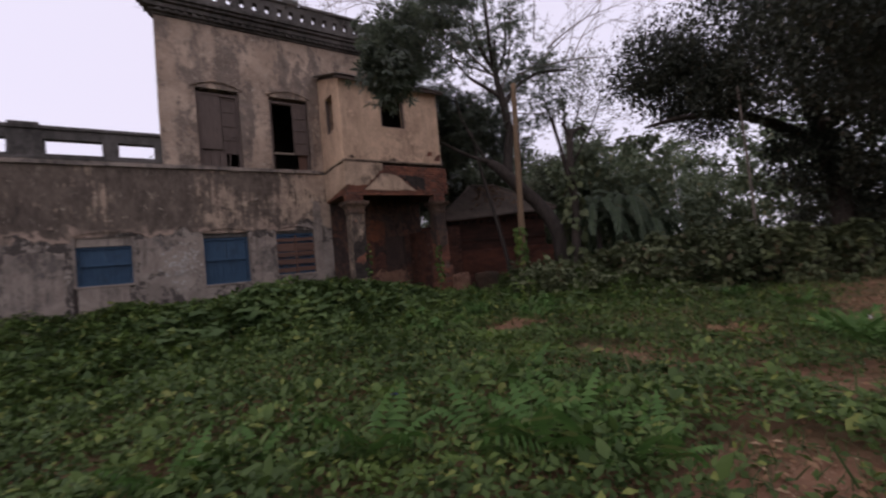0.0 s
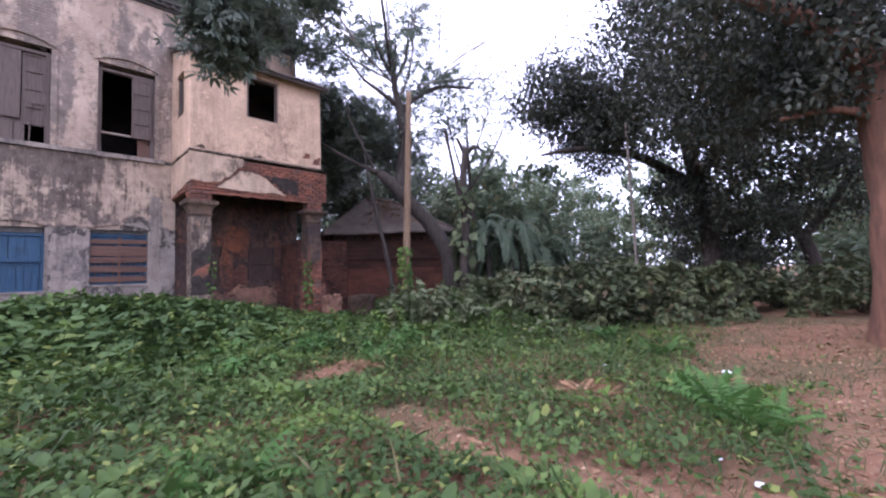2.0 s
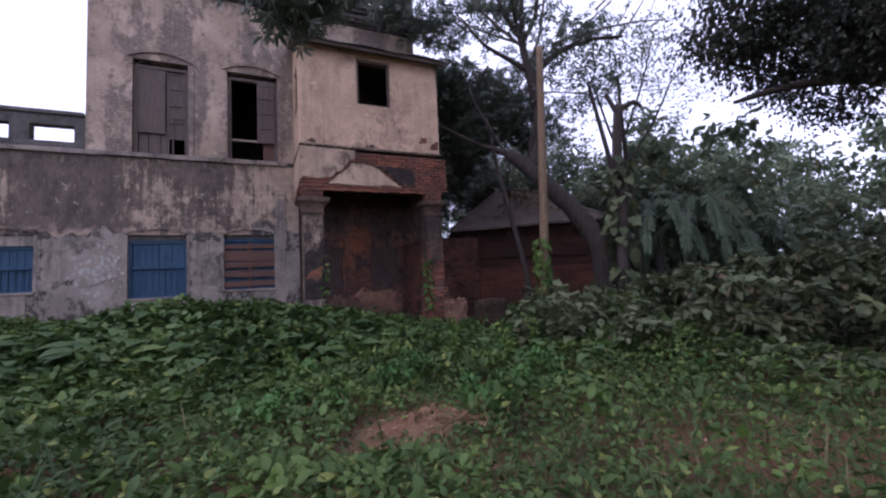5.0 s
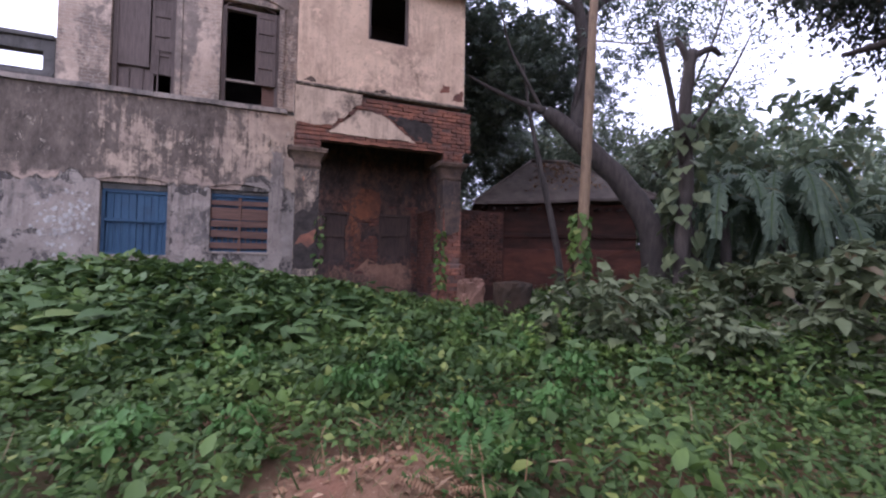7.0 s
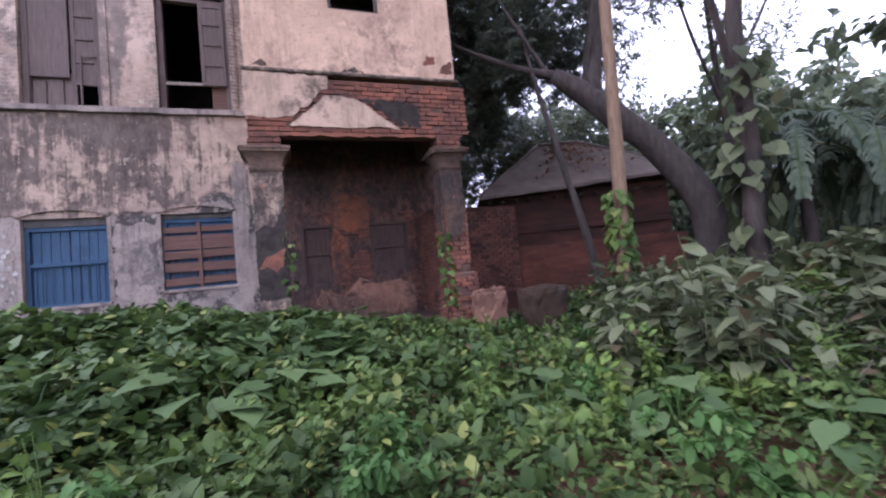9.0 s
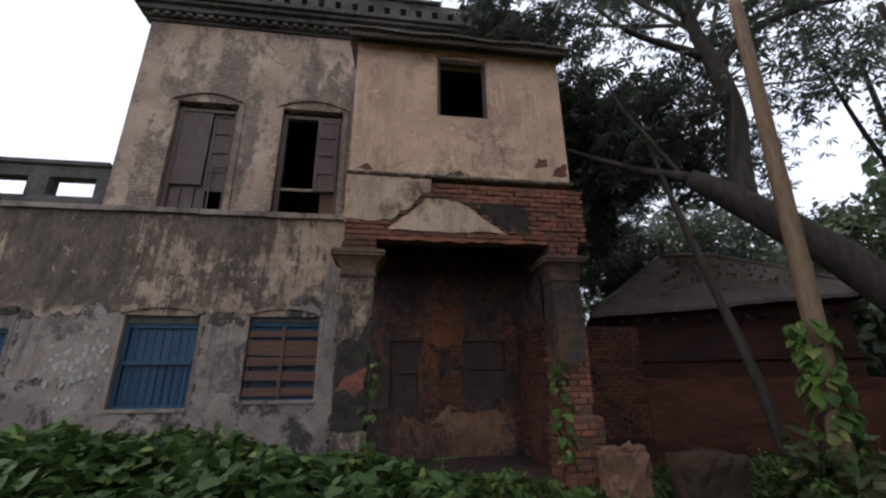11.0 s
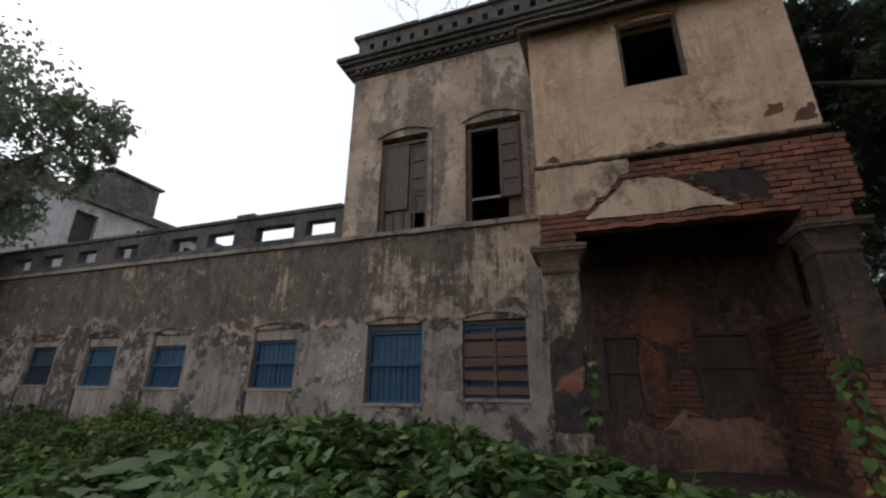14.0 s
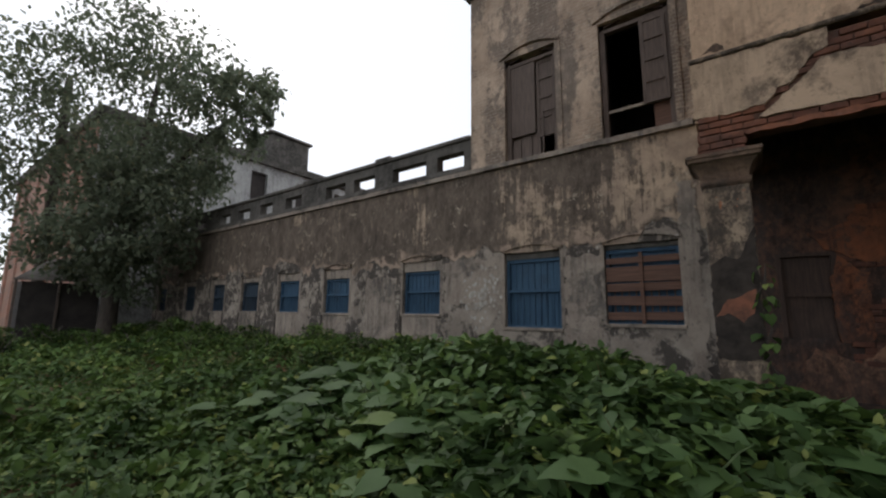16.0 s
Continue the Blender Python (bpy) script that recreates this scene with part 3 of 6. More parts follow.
def lower_window(i, x0, x1, s, h):
    w = thing("window_%d" % (i + 1), "blue wooden shuttered window in an arched recess" if i else "window nailed shut with weathered brown planks", "window", kind="structure")
    part("hood_mould", segment_arch(x0 - 0.06, x1 + 0.06, h + 0.02, 0.13, 0.07, FY - 0.05, FY + 0.1), M_FACADE, w, "thin arched plaster hood mould")
    top, paint = h - (0.1, 0.15, 0.27, 0.3, 0.27, 0.2, 0.2, 0.2, 0.2)[i], M_BLUE if i < 5 else M_BLUEGREY
    part("tympanum", boxes((x0 + 0.002, x1 - 0.002, FY + 0.06 + 0.03 * (i < 2), FY + 0.16, top + 0.002, h - 0.002), bevel=0.008), M_CEMENT if i > 1 else M_DARKSTONE, w, "plaster panel under the arch")
    part("jamb", boxes((x0 - 0.07, x0 + 0.004, FY - 0.014, FY + 0.1, s, h), (x1 - 0.004, x1 + 0.07, FY - 0.014, FY + 0.1, s, h), bevel=0.008), M_CEMENT, w)
    if i > 1:
        part("apron", boxes((x0 + 0.02, x1 - 0.12, FY - 0.015, FY + 0.05, 0.2, s - 0.03)), M_CEMENT, w, "plain cement panel below the sill")
        # Flat dark strip carries the groove's shade; no recess is cut.
        part("groove_shade", boxes((x0 - 0.09, x0 + 0.0, FY - 0.012, FY + 0.03, 0.2, s + 0.0)), M_MOULD_SHADE, w, "flat dark strip painted as a groove's shade beside the panel")
    part("sill", boxes((x0 - 0.03, x1 + 0.03, FY - 0.04, FY + 0.3, s - 0.055, s + 0.012), bevel=0.01), M_CEMENT, w)
    part("window_frame", boxes((x0, x0 + 0.07, FY + 0.12, FY + 0.22, s, top), (x1 - 0.07, x1, FY + 0.12, FY + 0.22, s, top),
                               (x0 + 0.07, x1 - 0.07, FY + 0.12, FY + 0.22, top - 0.07, top), (x0 + 0.07, x1 - 0.07, FY + 0.12, FY + 0.22, s, s + 0.06)), paint, w)
    mid = s + (top - s) * 0.53
    part("rail", boxes((x0 + 0.07, x1 - 0.07, FY + 0.1, FY + 0.18, mid - 0.035, mid + 0.035), bevel=0.006), paint, w)
    c = (x0 + x1) / 2
    for a, b in ((x0 + 0.075, c - 0.004), (c + 0.004, x1 - 0.075)):
        leaf = part("shutter", boxes((a, b, FY + 0.20, FY + 0.235, s + 0.06, top - 0.07)), paint, w)
        n = 4
        for k in range(n):
            u = a + (b - a) * k / n
            part("board", boxes((u + 0.008, u + (b - a) / n - 0.006, FY + 0.178, FY + 0.199, s + 0.065, top - 0.075)), paint, leaf)
    for k in range(9):
        u = x0 + 0.07 + (x1 - x0 - 0.14) * (k + 0.5) / 9
        part("bar", boxes((u - 0.009, u + 0.009, FY + 0.135, FY + 0.153, s + 0.06, mid - 0.036)), paint if i else M_IRON, w)
    if i == 0:
        rnd = random.Random(8)
        z = s + 0.09
        for hgt, gap in ((0.15, 0.12), (0.18, 0.1), (0.155, 0.03), (0.29, 0.07), (0.12, 0.0)):
            t = rnd.uniform(-0.012, 0.012)
            pl = slab([(x0 - 0.01, z + t), (x1 + 0.01, z - t), (x1 + 0.01, z + hgt - t), (x0 - 0.01, z + hgt + t)], FY + 0.045, FY + 0.075)
            part("plank", pl, M_PLANK, w)
            z += hgt + gap
        part("batten", boxes((c - 0.035, c + 0.03, FY + 0.012, FY + 0.044, s + 0.02, top - 0.08)), M_PLANK, w)
    return w


for i, (a, b, s, h) in enumerate(WINDOWS):
    lower_window(i, a, b, s, h)

# repaired cement areas round the lower windows
for k, (x0, x1, z0, z1) in enumerate(((2.45, 3.2, 0.3, 2.9), (4.66, 4.93, 0.3, 4.1), (-0.7, 0.9, 1.9, 3.0), (-3.6, -2.4, 0.9, 2.7))):
    ob = part("trim_cement_%d" % k, slab(ragged([(x0, z0), (x1, z0), (x1, z1), (x0, z1)], 0.06, k), FY - 0.012, FY + 0.02), M_CEMENT)
    tagged(ob, "patch of pale grey cement render on the wall", "plaster patch", kind="structure")


def upper_frame(w, x0, x1, s, h):
    part("hood_mould", segment_arch(x0 - 0.1, x1 + 0.1, h + 0.0, 0.22, 0.09, FY - 0.06, FY + 0.1), M_TOWER, w)
    # Dark panel carries the shade of the recess under the arch.
    part("tympanum", segment_arch(x0, x1, h - 0.14, 0.16, 0.14, FY + 0.1, FY + 0.16), M_OLDWOOD, w)
    part("architrave", boxes((x0 - 0.11, x0 + 0.02, FY - 0.035, FY + 0.02, s, h), (x1 - 0.02, x1 + 0.11, FY - 0.035, FY + 0.02, s, h)), M_TOWER, w)
    part("window_frame", boxes((x0 + 0.02, x0 + 0.12, FY + 0.1, FY + 0.24, s, h), (x1 - 0.12, x1 - 0.02, FY + 0.1, FY + 0.24, s, h), (x0 + 0.12, x1 - 0.12, FY + 0.1, FY + 0.24, h - 0.2, h - 0.12)), M_GREYWOOD, w)


def shutter_leaf(w, x0, x1, z0, z1, y):
    leaf = part("shutter", boxes((x0, x0 + 0.07, y, y + 0.05, z0, z1), (x1 - 0.07, x1, y, y + 0.05, z0, z1), (x0 + 0.07, x1 - 0.07, y, y + 0.05, z1 - 0.08, z1),
                                 (x0 + 0.07, x1 - 0.07, y, y + 0.05, z0, z0 + 0.1), (x0 + 0.07, x1 - 0.07, y + 0.02, y + 0.045, z0 + 0.1, z1 - 0.08)), M_GREYWOOD, w)
    n = int((z1 - z0) / 0.42)
    for k in range(1, n):
        z = z0 + (z1 - z0) * k / n
        part("ledge", boxes((x0 + 0.07, x1 - 0.07, y - 0.012, y + 0.018, z - 0.03, z + 0.03)), M_GREYWOOD, leaf)
    return leaf


w = thing("window_shuttered_upper", "tall closed window with grey board shutters, lower boards broken", "window", kind="structure")
x0, x1, s, h = UP_SHUT
upper_frame(w, *UP_SHUT)
part("shutter", boxes((x0 + 0.12, (x0 + x1) / 2 + 0.08, FY + 0.12, FY + 0.15, s + 0.62, h - 0.2), bevel=0.005), M_GREYWOOD, w, "grey sheet hung over the opening")
shutter_leaf(w, (x0 + x1) / 2 + 0.1, x1 - 0.12, s + 0.5, h - 0.2, FY + 0.17)
for a, b, z in ((0.14, 0.34, 0.55), (0.38, 0.62, 0.6), (0.66, 0.84, 0.52)):
    part("board", boxes((x0 + a, x0 + b, FY + 0.18, FY + 0.21, s + 0.02, s + z)), M_GREYWOOD, w)
part("board", boxes((x0 + 0.12, x1 - 0.5, FY + 0.215, FY + 0.235, s, s + 0.75)), M_GREYWOOD, w)
part("bar", boxes((x1 - 0.42, x1 - 0.39, FY + 0.12, FY + 0.15, s, s + 1.1), (x1 - 0.42, x1 - 0.14, FY + 0.12, FY + 0.14, s + 1.08, s + 1.12)), M_GREYWOOD, w)

w = thing("door_open_upper", "tall open french window with one grey shutter left", "window", kind="structure")
x0, x1, s, h = UP_OPEN
upper_frame(w, *UP_OPEN)
shutter_leaf(w, x1 - 0.58, x1 - 0.1, s + 0.6, h - 0.22, FY + 0.06)
part("rail", boxes((x0 + 0.12, x1 - 0.12, FY + 0.14, FY + 0.18, s + 0.62, s + 0.68)), M_CEMENT, w, "pale cross rail of the opening")
part("board", boxes((x1 - 0.42, x1 - 0.12, FY + 0.2, FY + 0.23, s, s + 0.62)), M_PLANK, w)


# parapet of the terrace, pierced by oblong openings
P_HOLES = [(-1.0, -0.12), (-2.65, -1.38), (-4.35, -3.4), (-5.75, -4.75), (-8.1, -7.1), (-9.85, -8.97), (-11.6, -10.6), (-13.1, -12.2), (-15.3, -14.4), (-17.0, -16.0)]
par = part("wall_parapet", wall_mesh(WEST, 0.09, 5.3, 6.14, 0.28, [(a, b, 5.46, 5.88) for a, b in P_HOLES], FY + 0.0), M_DARKSTONE)
tagged(par, "dark mossy parapet pierced by oblong openings", "parapet", kind="structure")
part("coping", boxes((WEST - 0.05, 0.08, FY - 0.06, FY + 0.34, 6.142, 6.25), (-3.35, -2.72, FY - 0.075, FY + 0.36, 6.2, 6.32), (-7.0, -5.85, FY - 0.075, FY + 0.36, 6.2, 6.3), bevel=0.015), M_DARKSTONE, par)
part("base_mould", boxes((WEST, 0.085, FY - 0.05, FY - 0.003, 5.3, 5.39), bevel=0.01), M_DARKSTONE, par)

# tower cornice and its broken parapet
cor = thing("trim_cornice", "heavy dark stepped cornice under the roof parapet", "cornice", kind="structure")
for z0, z1, d in ((10.13, 10.2, 0.06), (10.2, 10.3, 0.13), (10.3, 10.45, 0.24), (10.45, 10.55, 0.34), (10.55, 10.68, 0.42)):
    part("moulding", boxes((0.1 - d, EAST + d, FY - d, FY + 0.3, z0 + 0.002, z1), bevel=0.012), M_DARKSTONE, cor)
for k in range(38):
    x = 0.2 + k * 0.245
    part("dentil", boxes((x, x + 0.12, FY - 0.2, FY - 0.12, 10.2, 10.298)), M_DARKSTONE, cor)
tp = part("wall_roof_parapet", wall_mesh(0.2, EAST, 10.685, 11.45, 0.25, [(0.55 + 0.42 * k, 0.7 + 0.42 * k, 10.95, 11.22) for k in range(20)], FY - 0.12), M_DARKSTONE)
tagged(tp, "crumbling pierced parapet on the tower roof", "parapet", kind="structure")
part("coping", boxes((0.05, 2.1, FY - 0.2, FY + 0.2, 11.452, 11.6), (2.13, 4.4, FY - 0.2, FY + 0.2, 11.452, 11.56), (4.1, 4.7, FY - 0.22, FY + 0.22, 11.45, 11.66), (4.75, 7.1, FY - 0.19, FY + 0.2, 11.452, 11.57), (7.6, EAST, FY - 0.2, FY + 0.2, 11.452, 11.55), bevel=0.02), M_DARKSTONE, tp)
roof = tagged(part("roof_tower", boxes((0.12, EAST, FY + 0.32, 24.0, 10.3, 10.5)), M_STONE), "flat lime terrace roof of the tower", "roof", kind="structure")

# ---- porch ----
PX0, PX1, PY = 5.2, 9.15, 13.35
pr = thing("wall_porch_room", "ochre plastered room above the porch", "wall", kind="structure")
part("front_wall", wall_mesh(PX0, PX1, 5.24, 8.06, 0.3, [(6.72, 7.68, 6.49, 7.8)], PY), M_PORCH, pr)
part("side_wall", wall_mesh(PY + 0.3, FY - 0.003, 5.24, 8.06, 0.3, [(14.05, 14.85, 6.45, 7.75)], PX0, "y"), M_PORCH, pr)
part("side_wall", wall_mesh(PY + 0.3, FY - 0.003, 5.24, 8.06, -0.3, [], PX1, "y"), M_PORCH, pr)
part("ledge", boxes((PX0 - 0.05, PX1 + 0.06, PY - 0.06, PY - 0.003, 5.165, 5.235), (PX0 - 0.05, PX0 - 0.003, PY, FY - 0.09, 5.165, 5.235), bevel=0.02), M_PIER, pr, "thin weathered ledge")
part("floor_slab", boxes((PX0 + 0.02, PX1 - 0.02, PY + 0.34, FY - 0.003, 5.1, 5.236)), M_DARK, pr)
# Unseen board and back wall added to keep sky light out of the room.
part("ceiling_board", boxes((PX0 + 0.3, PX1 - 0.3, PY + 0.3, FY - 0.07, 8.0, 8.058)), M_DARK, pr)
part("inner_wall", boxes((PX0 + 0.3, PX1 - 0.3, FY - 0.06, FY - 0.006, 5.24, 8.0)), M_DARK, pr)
pw = thing("window_porch", "small unglazed window with a worn wooden frame", "window", kind="structure")
part("window_frame", boxes((6.72, 6.78, PY + 0.04, PY + 0.14, 6.49, 7.8), (7.62, 7.68, PY + 0.04, PY + 0.14, 6.49, 7.8), (6.78, 7.62, PY + 0.04, PY + 0.14, 7.74, 7.8), (6.78, 7.62, PY + 0.04, PY + 0.14, 6.49, 6.53)), M_GREYWOOD, pw)
part("hood_mould", segment_arch(6.7, 7.7, 7.8, 0.08, 0.02, PY - 0.012, PY + 0.1), M_GREYWOOD, pw)
part("window_frame", boxes((PX0 + 0.04, PX0 + 0.14, 14.05, 14.11, 6.45, 7.75), (PX0 + 0.04, PX0 + 0.14, 14.79, 14.85, 6.45, 7.75)), M_GREYWOOD, pw)

for k, pts in enumerate(([(8.5, 5.5), (8.78, 5.56), (8.74, 5.72), (8.58, 5.7)], [(8.82, 5.34), (9.1, 5.36), (9.12, 5.62), (8.95, 5.55)], [(5.3, 5.3), (5.6, 5.28), (5.5, 5.42)], [(6.9, 5.26), (7.3, 5.26), (7.1, 5.36)])):
    part("bare_patch", slab(ragged(pts, 0.025, 40 + k, 0.05), PY - 0.006, PY + 0.01), M_BRICK if k < 2 else M_CAPITAL, pr, "spot where the plaster fell off")
rf = thing("roof_porch", "sagging weathered sheet roof over the porch room", "roof", kind="structure")
def roof_sheet():
    bm = bmesh.new()
    n = 84
    lo, hi = [], []
    for i in range(n + 1):
        x = 5.02 + (9.36 - 5.02) * i / n
        w = 0.014 * math.sin(i * math.pi / 1.5)
        sag = 0.02 * math.sin(i * 0.21)
        lo.append((x, 12.98, 8.02 + w + sag))
        hi.append((x, FY - 0.05, 8.92 + w))
    top = [[bm.verts.new(p) for p in r] for r in (lo, hi)]
    bot = [[bm.verts.new((p[0], p[1], p[2] - 0.022)) for p in r] for r in (lo, hi)]
    for i in range(n):
        bm.faces.new([top[0][i], top[0][i + 1], top[1][i + 1], top[1][i]])
        bm.faces.new([bot[0][i + 1], bot[0][i], bot[1][i], bot[1][i + 1]])
        bm.faces.new([bot[0][i], bot[0][i + 1], top[0][i + 1], top[0][i]])
    return bm
part("sheet", roof_sheet(), M_TIN, rf)
part("fascia", boxes((5.06, 9.3, 13.06, 13.12, 7.9, 7.985), (5.06, 9.3, PY - 0.05, PY - 0.004, 8.0, 8.06)), M_GREYWOOD, rf)
for k in range(8):
    x = 5.2 + k * 0.56
    part("rafter", slab([(13.05, 7.93), (15.4, 8.78), (15.4, 8.86), (13.05, 8.01)], x, x + 0.06, "x"), M_GREYWOOD, rf)
part("gable_fill", slab([(PY, 8.062), (FY - 0.01, 8.062), (FY - 0.01, 8.8), (PY + 0.1, 8.12)], PX0 + 0.01, PX0 + 0.25, "x"), M_PORCH, rf)
part("gable_fill", slab([(PY, 8.062), (FY - 0.01, 8.062), (FY - 0.01, 8.8), (PY + 0.1, 8.12)], PX1 - 0.25, PX1 - 0.01, "x"), M_PORCH, rf)

# brick beam with the plaster fallen off in places
beam = thing("wall_porch_beam", "broken brick beam with patches of loose plaster", "beam", kind="structure")
part("core", boxes((PX0, PX1 + 0.05, PY + 0.02, PY + 0.33, 4.05, 5.1), (PX0 + 0.02, PX0 + 0.33, PY + 0.33, FY - 0.003, 4.05, 5.09), (PX1 - 0.33, PX1 - 0.02, PY + 0.33, FY - 0.003, 4.05, 5.09)), M_MORTAR, beam)
part("lintel", slab(ragged([(5.66, 4.01), (8.6, 4.01), (8.6, 4.075), (5.66, 4.075)], 0.018, 2, 0.1), PY - 0.035, PY + 0.02), M_BRICK, beam, "chipped red lintel edge")
# The soffit's colour carries the shade at the porch top.
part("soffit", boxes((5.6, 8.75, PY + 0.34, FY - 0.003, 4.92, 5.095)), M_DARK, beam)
for k in range(6):
    part("joist", boxes((5.75 + 0.5 * k, 5.83 + 0.5 * k, PY + 0.34, FY - 0.01, 4.8, 4.918)), M_GREYWOOD, beam)
LEFT_PATCH = [(5.17, 4.34), (5.66, 4.33), (5.92, 4.36), (6.1, 4.52), (6.22, 4.56), (6.46, 4.84), (6.6, 4.93), (6.62, 5.145), (5.17, 5.145)]
MID_PATCH = [(5.86, 4.19), (7.2, 4.17), (7.5, 4.22), (7.92, 4.17), (7.62, 4.36), (7.36, 4.55), (7.1, 4.72), (6.75, 4.79), (6.52, 4.77), (6.3, 4.55), (6.12, 4.41)]
part("plaster_patch", slab(ragged(LEFT_PATCH, 0.018, 5), PY - 0.035, PY + 0.03), M_PATCH, beam)
part("plaster_patch", slab(ragged(MID_PATCH, 0.016, 6), PY - 0.035, PY + 0.03), M_PATCH, beam)
part("plaster_patch", slab(ragged([(7.2, 4.72), (7.6, 4.76), (8.3, 4.66), (8.32, 4.24), (7.98, 4.2), (7.7, 4.4), (7.44, 4.58)], 0.03, 9), PY - 0.034, PY + 0.03), M_MOULD_SHADE, beam, "blackened remnant of render")
part("plaster_patch", slab(ragged([(PY, 4.3), (FY - 0.05, 4.1), (FY - 0.05, 5.13), (PY, 5.13)], 0.02, 11), PX0 - 0.03, PX0 + 0.02, "x"), M_PATCH, beam)


def inside(p, poly):
    c = False
    for i in range(len(poly)):
        (ax, ay), (bx, by) = poly[i], poly[i - 1]
        if (ay > p[1]) != (by > p[1]) and p[0] < (bx - ax) * (p[1] - ay) / (by - ay) + ax:
            c = not c
    return c


def turned_square(x0, x1, y0, y1, profile, worn, seed):
    """A square moulding: the profile (height, overhang) swept round a rectangle, its surface worn."""
    bm, n, rings = bmesh.new(), 9, []
    cx, cy = (x0 + x1) / 2, (y0 + y1) / 2
    fine = []
    for (za, da), (zb, db) in zip(profile, profile[1:]):
        m = max(1, int(math.hypot(zb - za, db - da) / 0.03))
        fine += [(za + (zb - za) * i / m, da + (db - da) * i / m) for i in range(m)]
    fine.append(profile[-1])
    for z, d in fine:
        a, b, c, e = x0 - d, x1 + d, y0 - d, y1 + d
        loop = [(a + (b - a) * i / n, c) for i in range(n)] + [(b, c + (e - c) * i / n) for i in range(n)] + [(b - (b - a) * i / n, e) for i in range(n)] + [(a, e - (e - c) * i / n) for i in range(n)]
        ring = []
        for i, (x, y) in enumerate(loop):
            p = Vector((x, y, z))
            q = p * 7 + Vector((seed, 0, 0))
            chip = worn * (0.3 + noise.noise(q) + 0.6 * noise.noise(q * 2.9) + (0.9 if i % n == 0 else 0.0))
            ring.append(bm.verts.new((x - (x - cx) / 0.4 * chip, y - (y - cy) / 0.4 * chip, z + 0.5 * worn * noise.noise(q * 1.7))))
        rings.append(ring)
    for r, t in zip(rings, rings[1:]):
        for i in range(len(r)):
            j = (i + 1) % len(r)
            bm.faces.new([r[i], r[j], t[j], t[i]])
    bm.faces.new(rings[0][::-1])
    bm.faces.new(rings[-1])
    bmesh.ops.recalc_face_normals(bm, faces=bm.faces)
    return bm


def capital(w, x0, x1, y0, y1, material, worn, seed):
    cap = part("capital", turned_square(x0, x1, y0, y1, [(3.3, -0.01), (3.34, 0.02), (3.37, 0.035), (3.41, 0.035), (3.42, 0.012), (3.5, 0.025), (3.57, 0.06), (3.64, 0.115)], worn, seed), material, w, "worn moulded capital")
    part("abacus", turned_square(x0, x1, y0, y1, [(3.641, 0.12), (3.65, 0.15), (3.69, 0.155), (3.7, 0.17), (3.745, 0.165), (3.75, 0.14)], worn, seed + 5), material, cap)


lp = thing("pillar", "tall square porch pier, plaster peeling and blackened", "pillar")
part("shaft", boxes((5.2, 5.7, 13.2, 13.66, -0.2, 3.36), bevel=0.015), M_PIER, lp)
capital(lp, 5.2, 5.7, 13.2, 13.66, M_CAPITAL, 0.012, 1)
part("brick_course", boxes((5.22, 5.7, 13.26, 13.65, 3.752, 4.045)), M_MORTAR, lp)
part("mould_patch", slab(ragged([(5.205, 1.15), (5.695, 1.15), (5.695, 2.78), (5.62, 2.62), (5.5, 2.36), (5.36, 2.42), (5.205, 2.3)], 0.018, 22, 0.06), 13.192, 13.21), M_MOULD_SHADE, lp, "large black mould patch")
part("bare_patch", slab(ragged([(5.23, 1.66), (5.36, 1.7), (5.5, 1.6), (5.61, 1.72), (5.64, 2.0), (5.5, 1.93), (5.36, 1.86)], 0.015, 21, 0.06), 13.186, 13.205), M_BRICK, lp, "patch of bare orange brick")
rp = thing("pillar", "square porch pier with brick bared on its lower half", "pillar")
part("shaft", boxes((8.58, 9.04, 13.2, 13.66, 2.7, 3.36), bevel=0.015), M_SOOTY, rp)
part("core", boxes((8.59, 9.03, 13.22, 13.65, -0.2, 2.7)), M_MORTAR, rp)
part("plaster_patch", slab(ragged([(8.66, 1.95), (8.98, 2.1), (9.035, 2.74), (8.585, 2.74), (8.6, 2.3)], 0.02, 3, 0.06), 13.15, 13.22), M_SOOTY, rp)
part("plaster_patch", slab(ragged([(13.21, 2.0), (13.5, 2.2), (13.65, 2.74), (13.21, 2.74)], 0.02, 4, 0.06), 8.535, 8.59, "x"), M_SOOTY, rp)
part("base", boxes((8.52, 9.1, 13.13, 13.68, -0.2, 1.3), bevel=0.03), M_MORTAR, rp)
capital(rp, 8.58, 9.04, 13.2, 13.66, M_SOOTY, 0.03, 8)
part("brick_course", boxes((8.62, 9.04, 13.26, 13.65, 3.752, 4.045)), M_MORTAR, rp)

# walled-up openings at the back of the porch
for k, (a, b, s, h) in enumerate(BACK):
    w = thing("window_porch_back_%d" % (k + 1), "old wooden window at the back of the dark porch", "window", kind="structure")
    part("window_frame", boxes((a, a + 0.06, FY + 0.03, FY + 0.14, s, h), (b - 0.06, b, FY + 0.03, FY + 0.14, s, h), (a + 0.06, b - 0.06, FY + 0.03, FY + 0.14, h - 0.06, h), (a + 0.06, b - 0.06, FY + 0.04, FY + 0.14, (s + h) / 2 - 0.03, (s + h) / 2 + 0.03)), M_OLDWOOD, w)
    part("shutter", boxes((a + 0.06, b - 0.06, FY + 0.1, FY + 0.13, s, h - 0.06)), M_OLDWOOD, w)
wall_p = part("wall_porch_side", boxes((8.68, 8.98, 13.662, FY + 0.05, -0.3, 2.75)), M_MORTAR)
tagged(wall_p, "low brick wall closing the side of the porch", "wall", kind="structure")
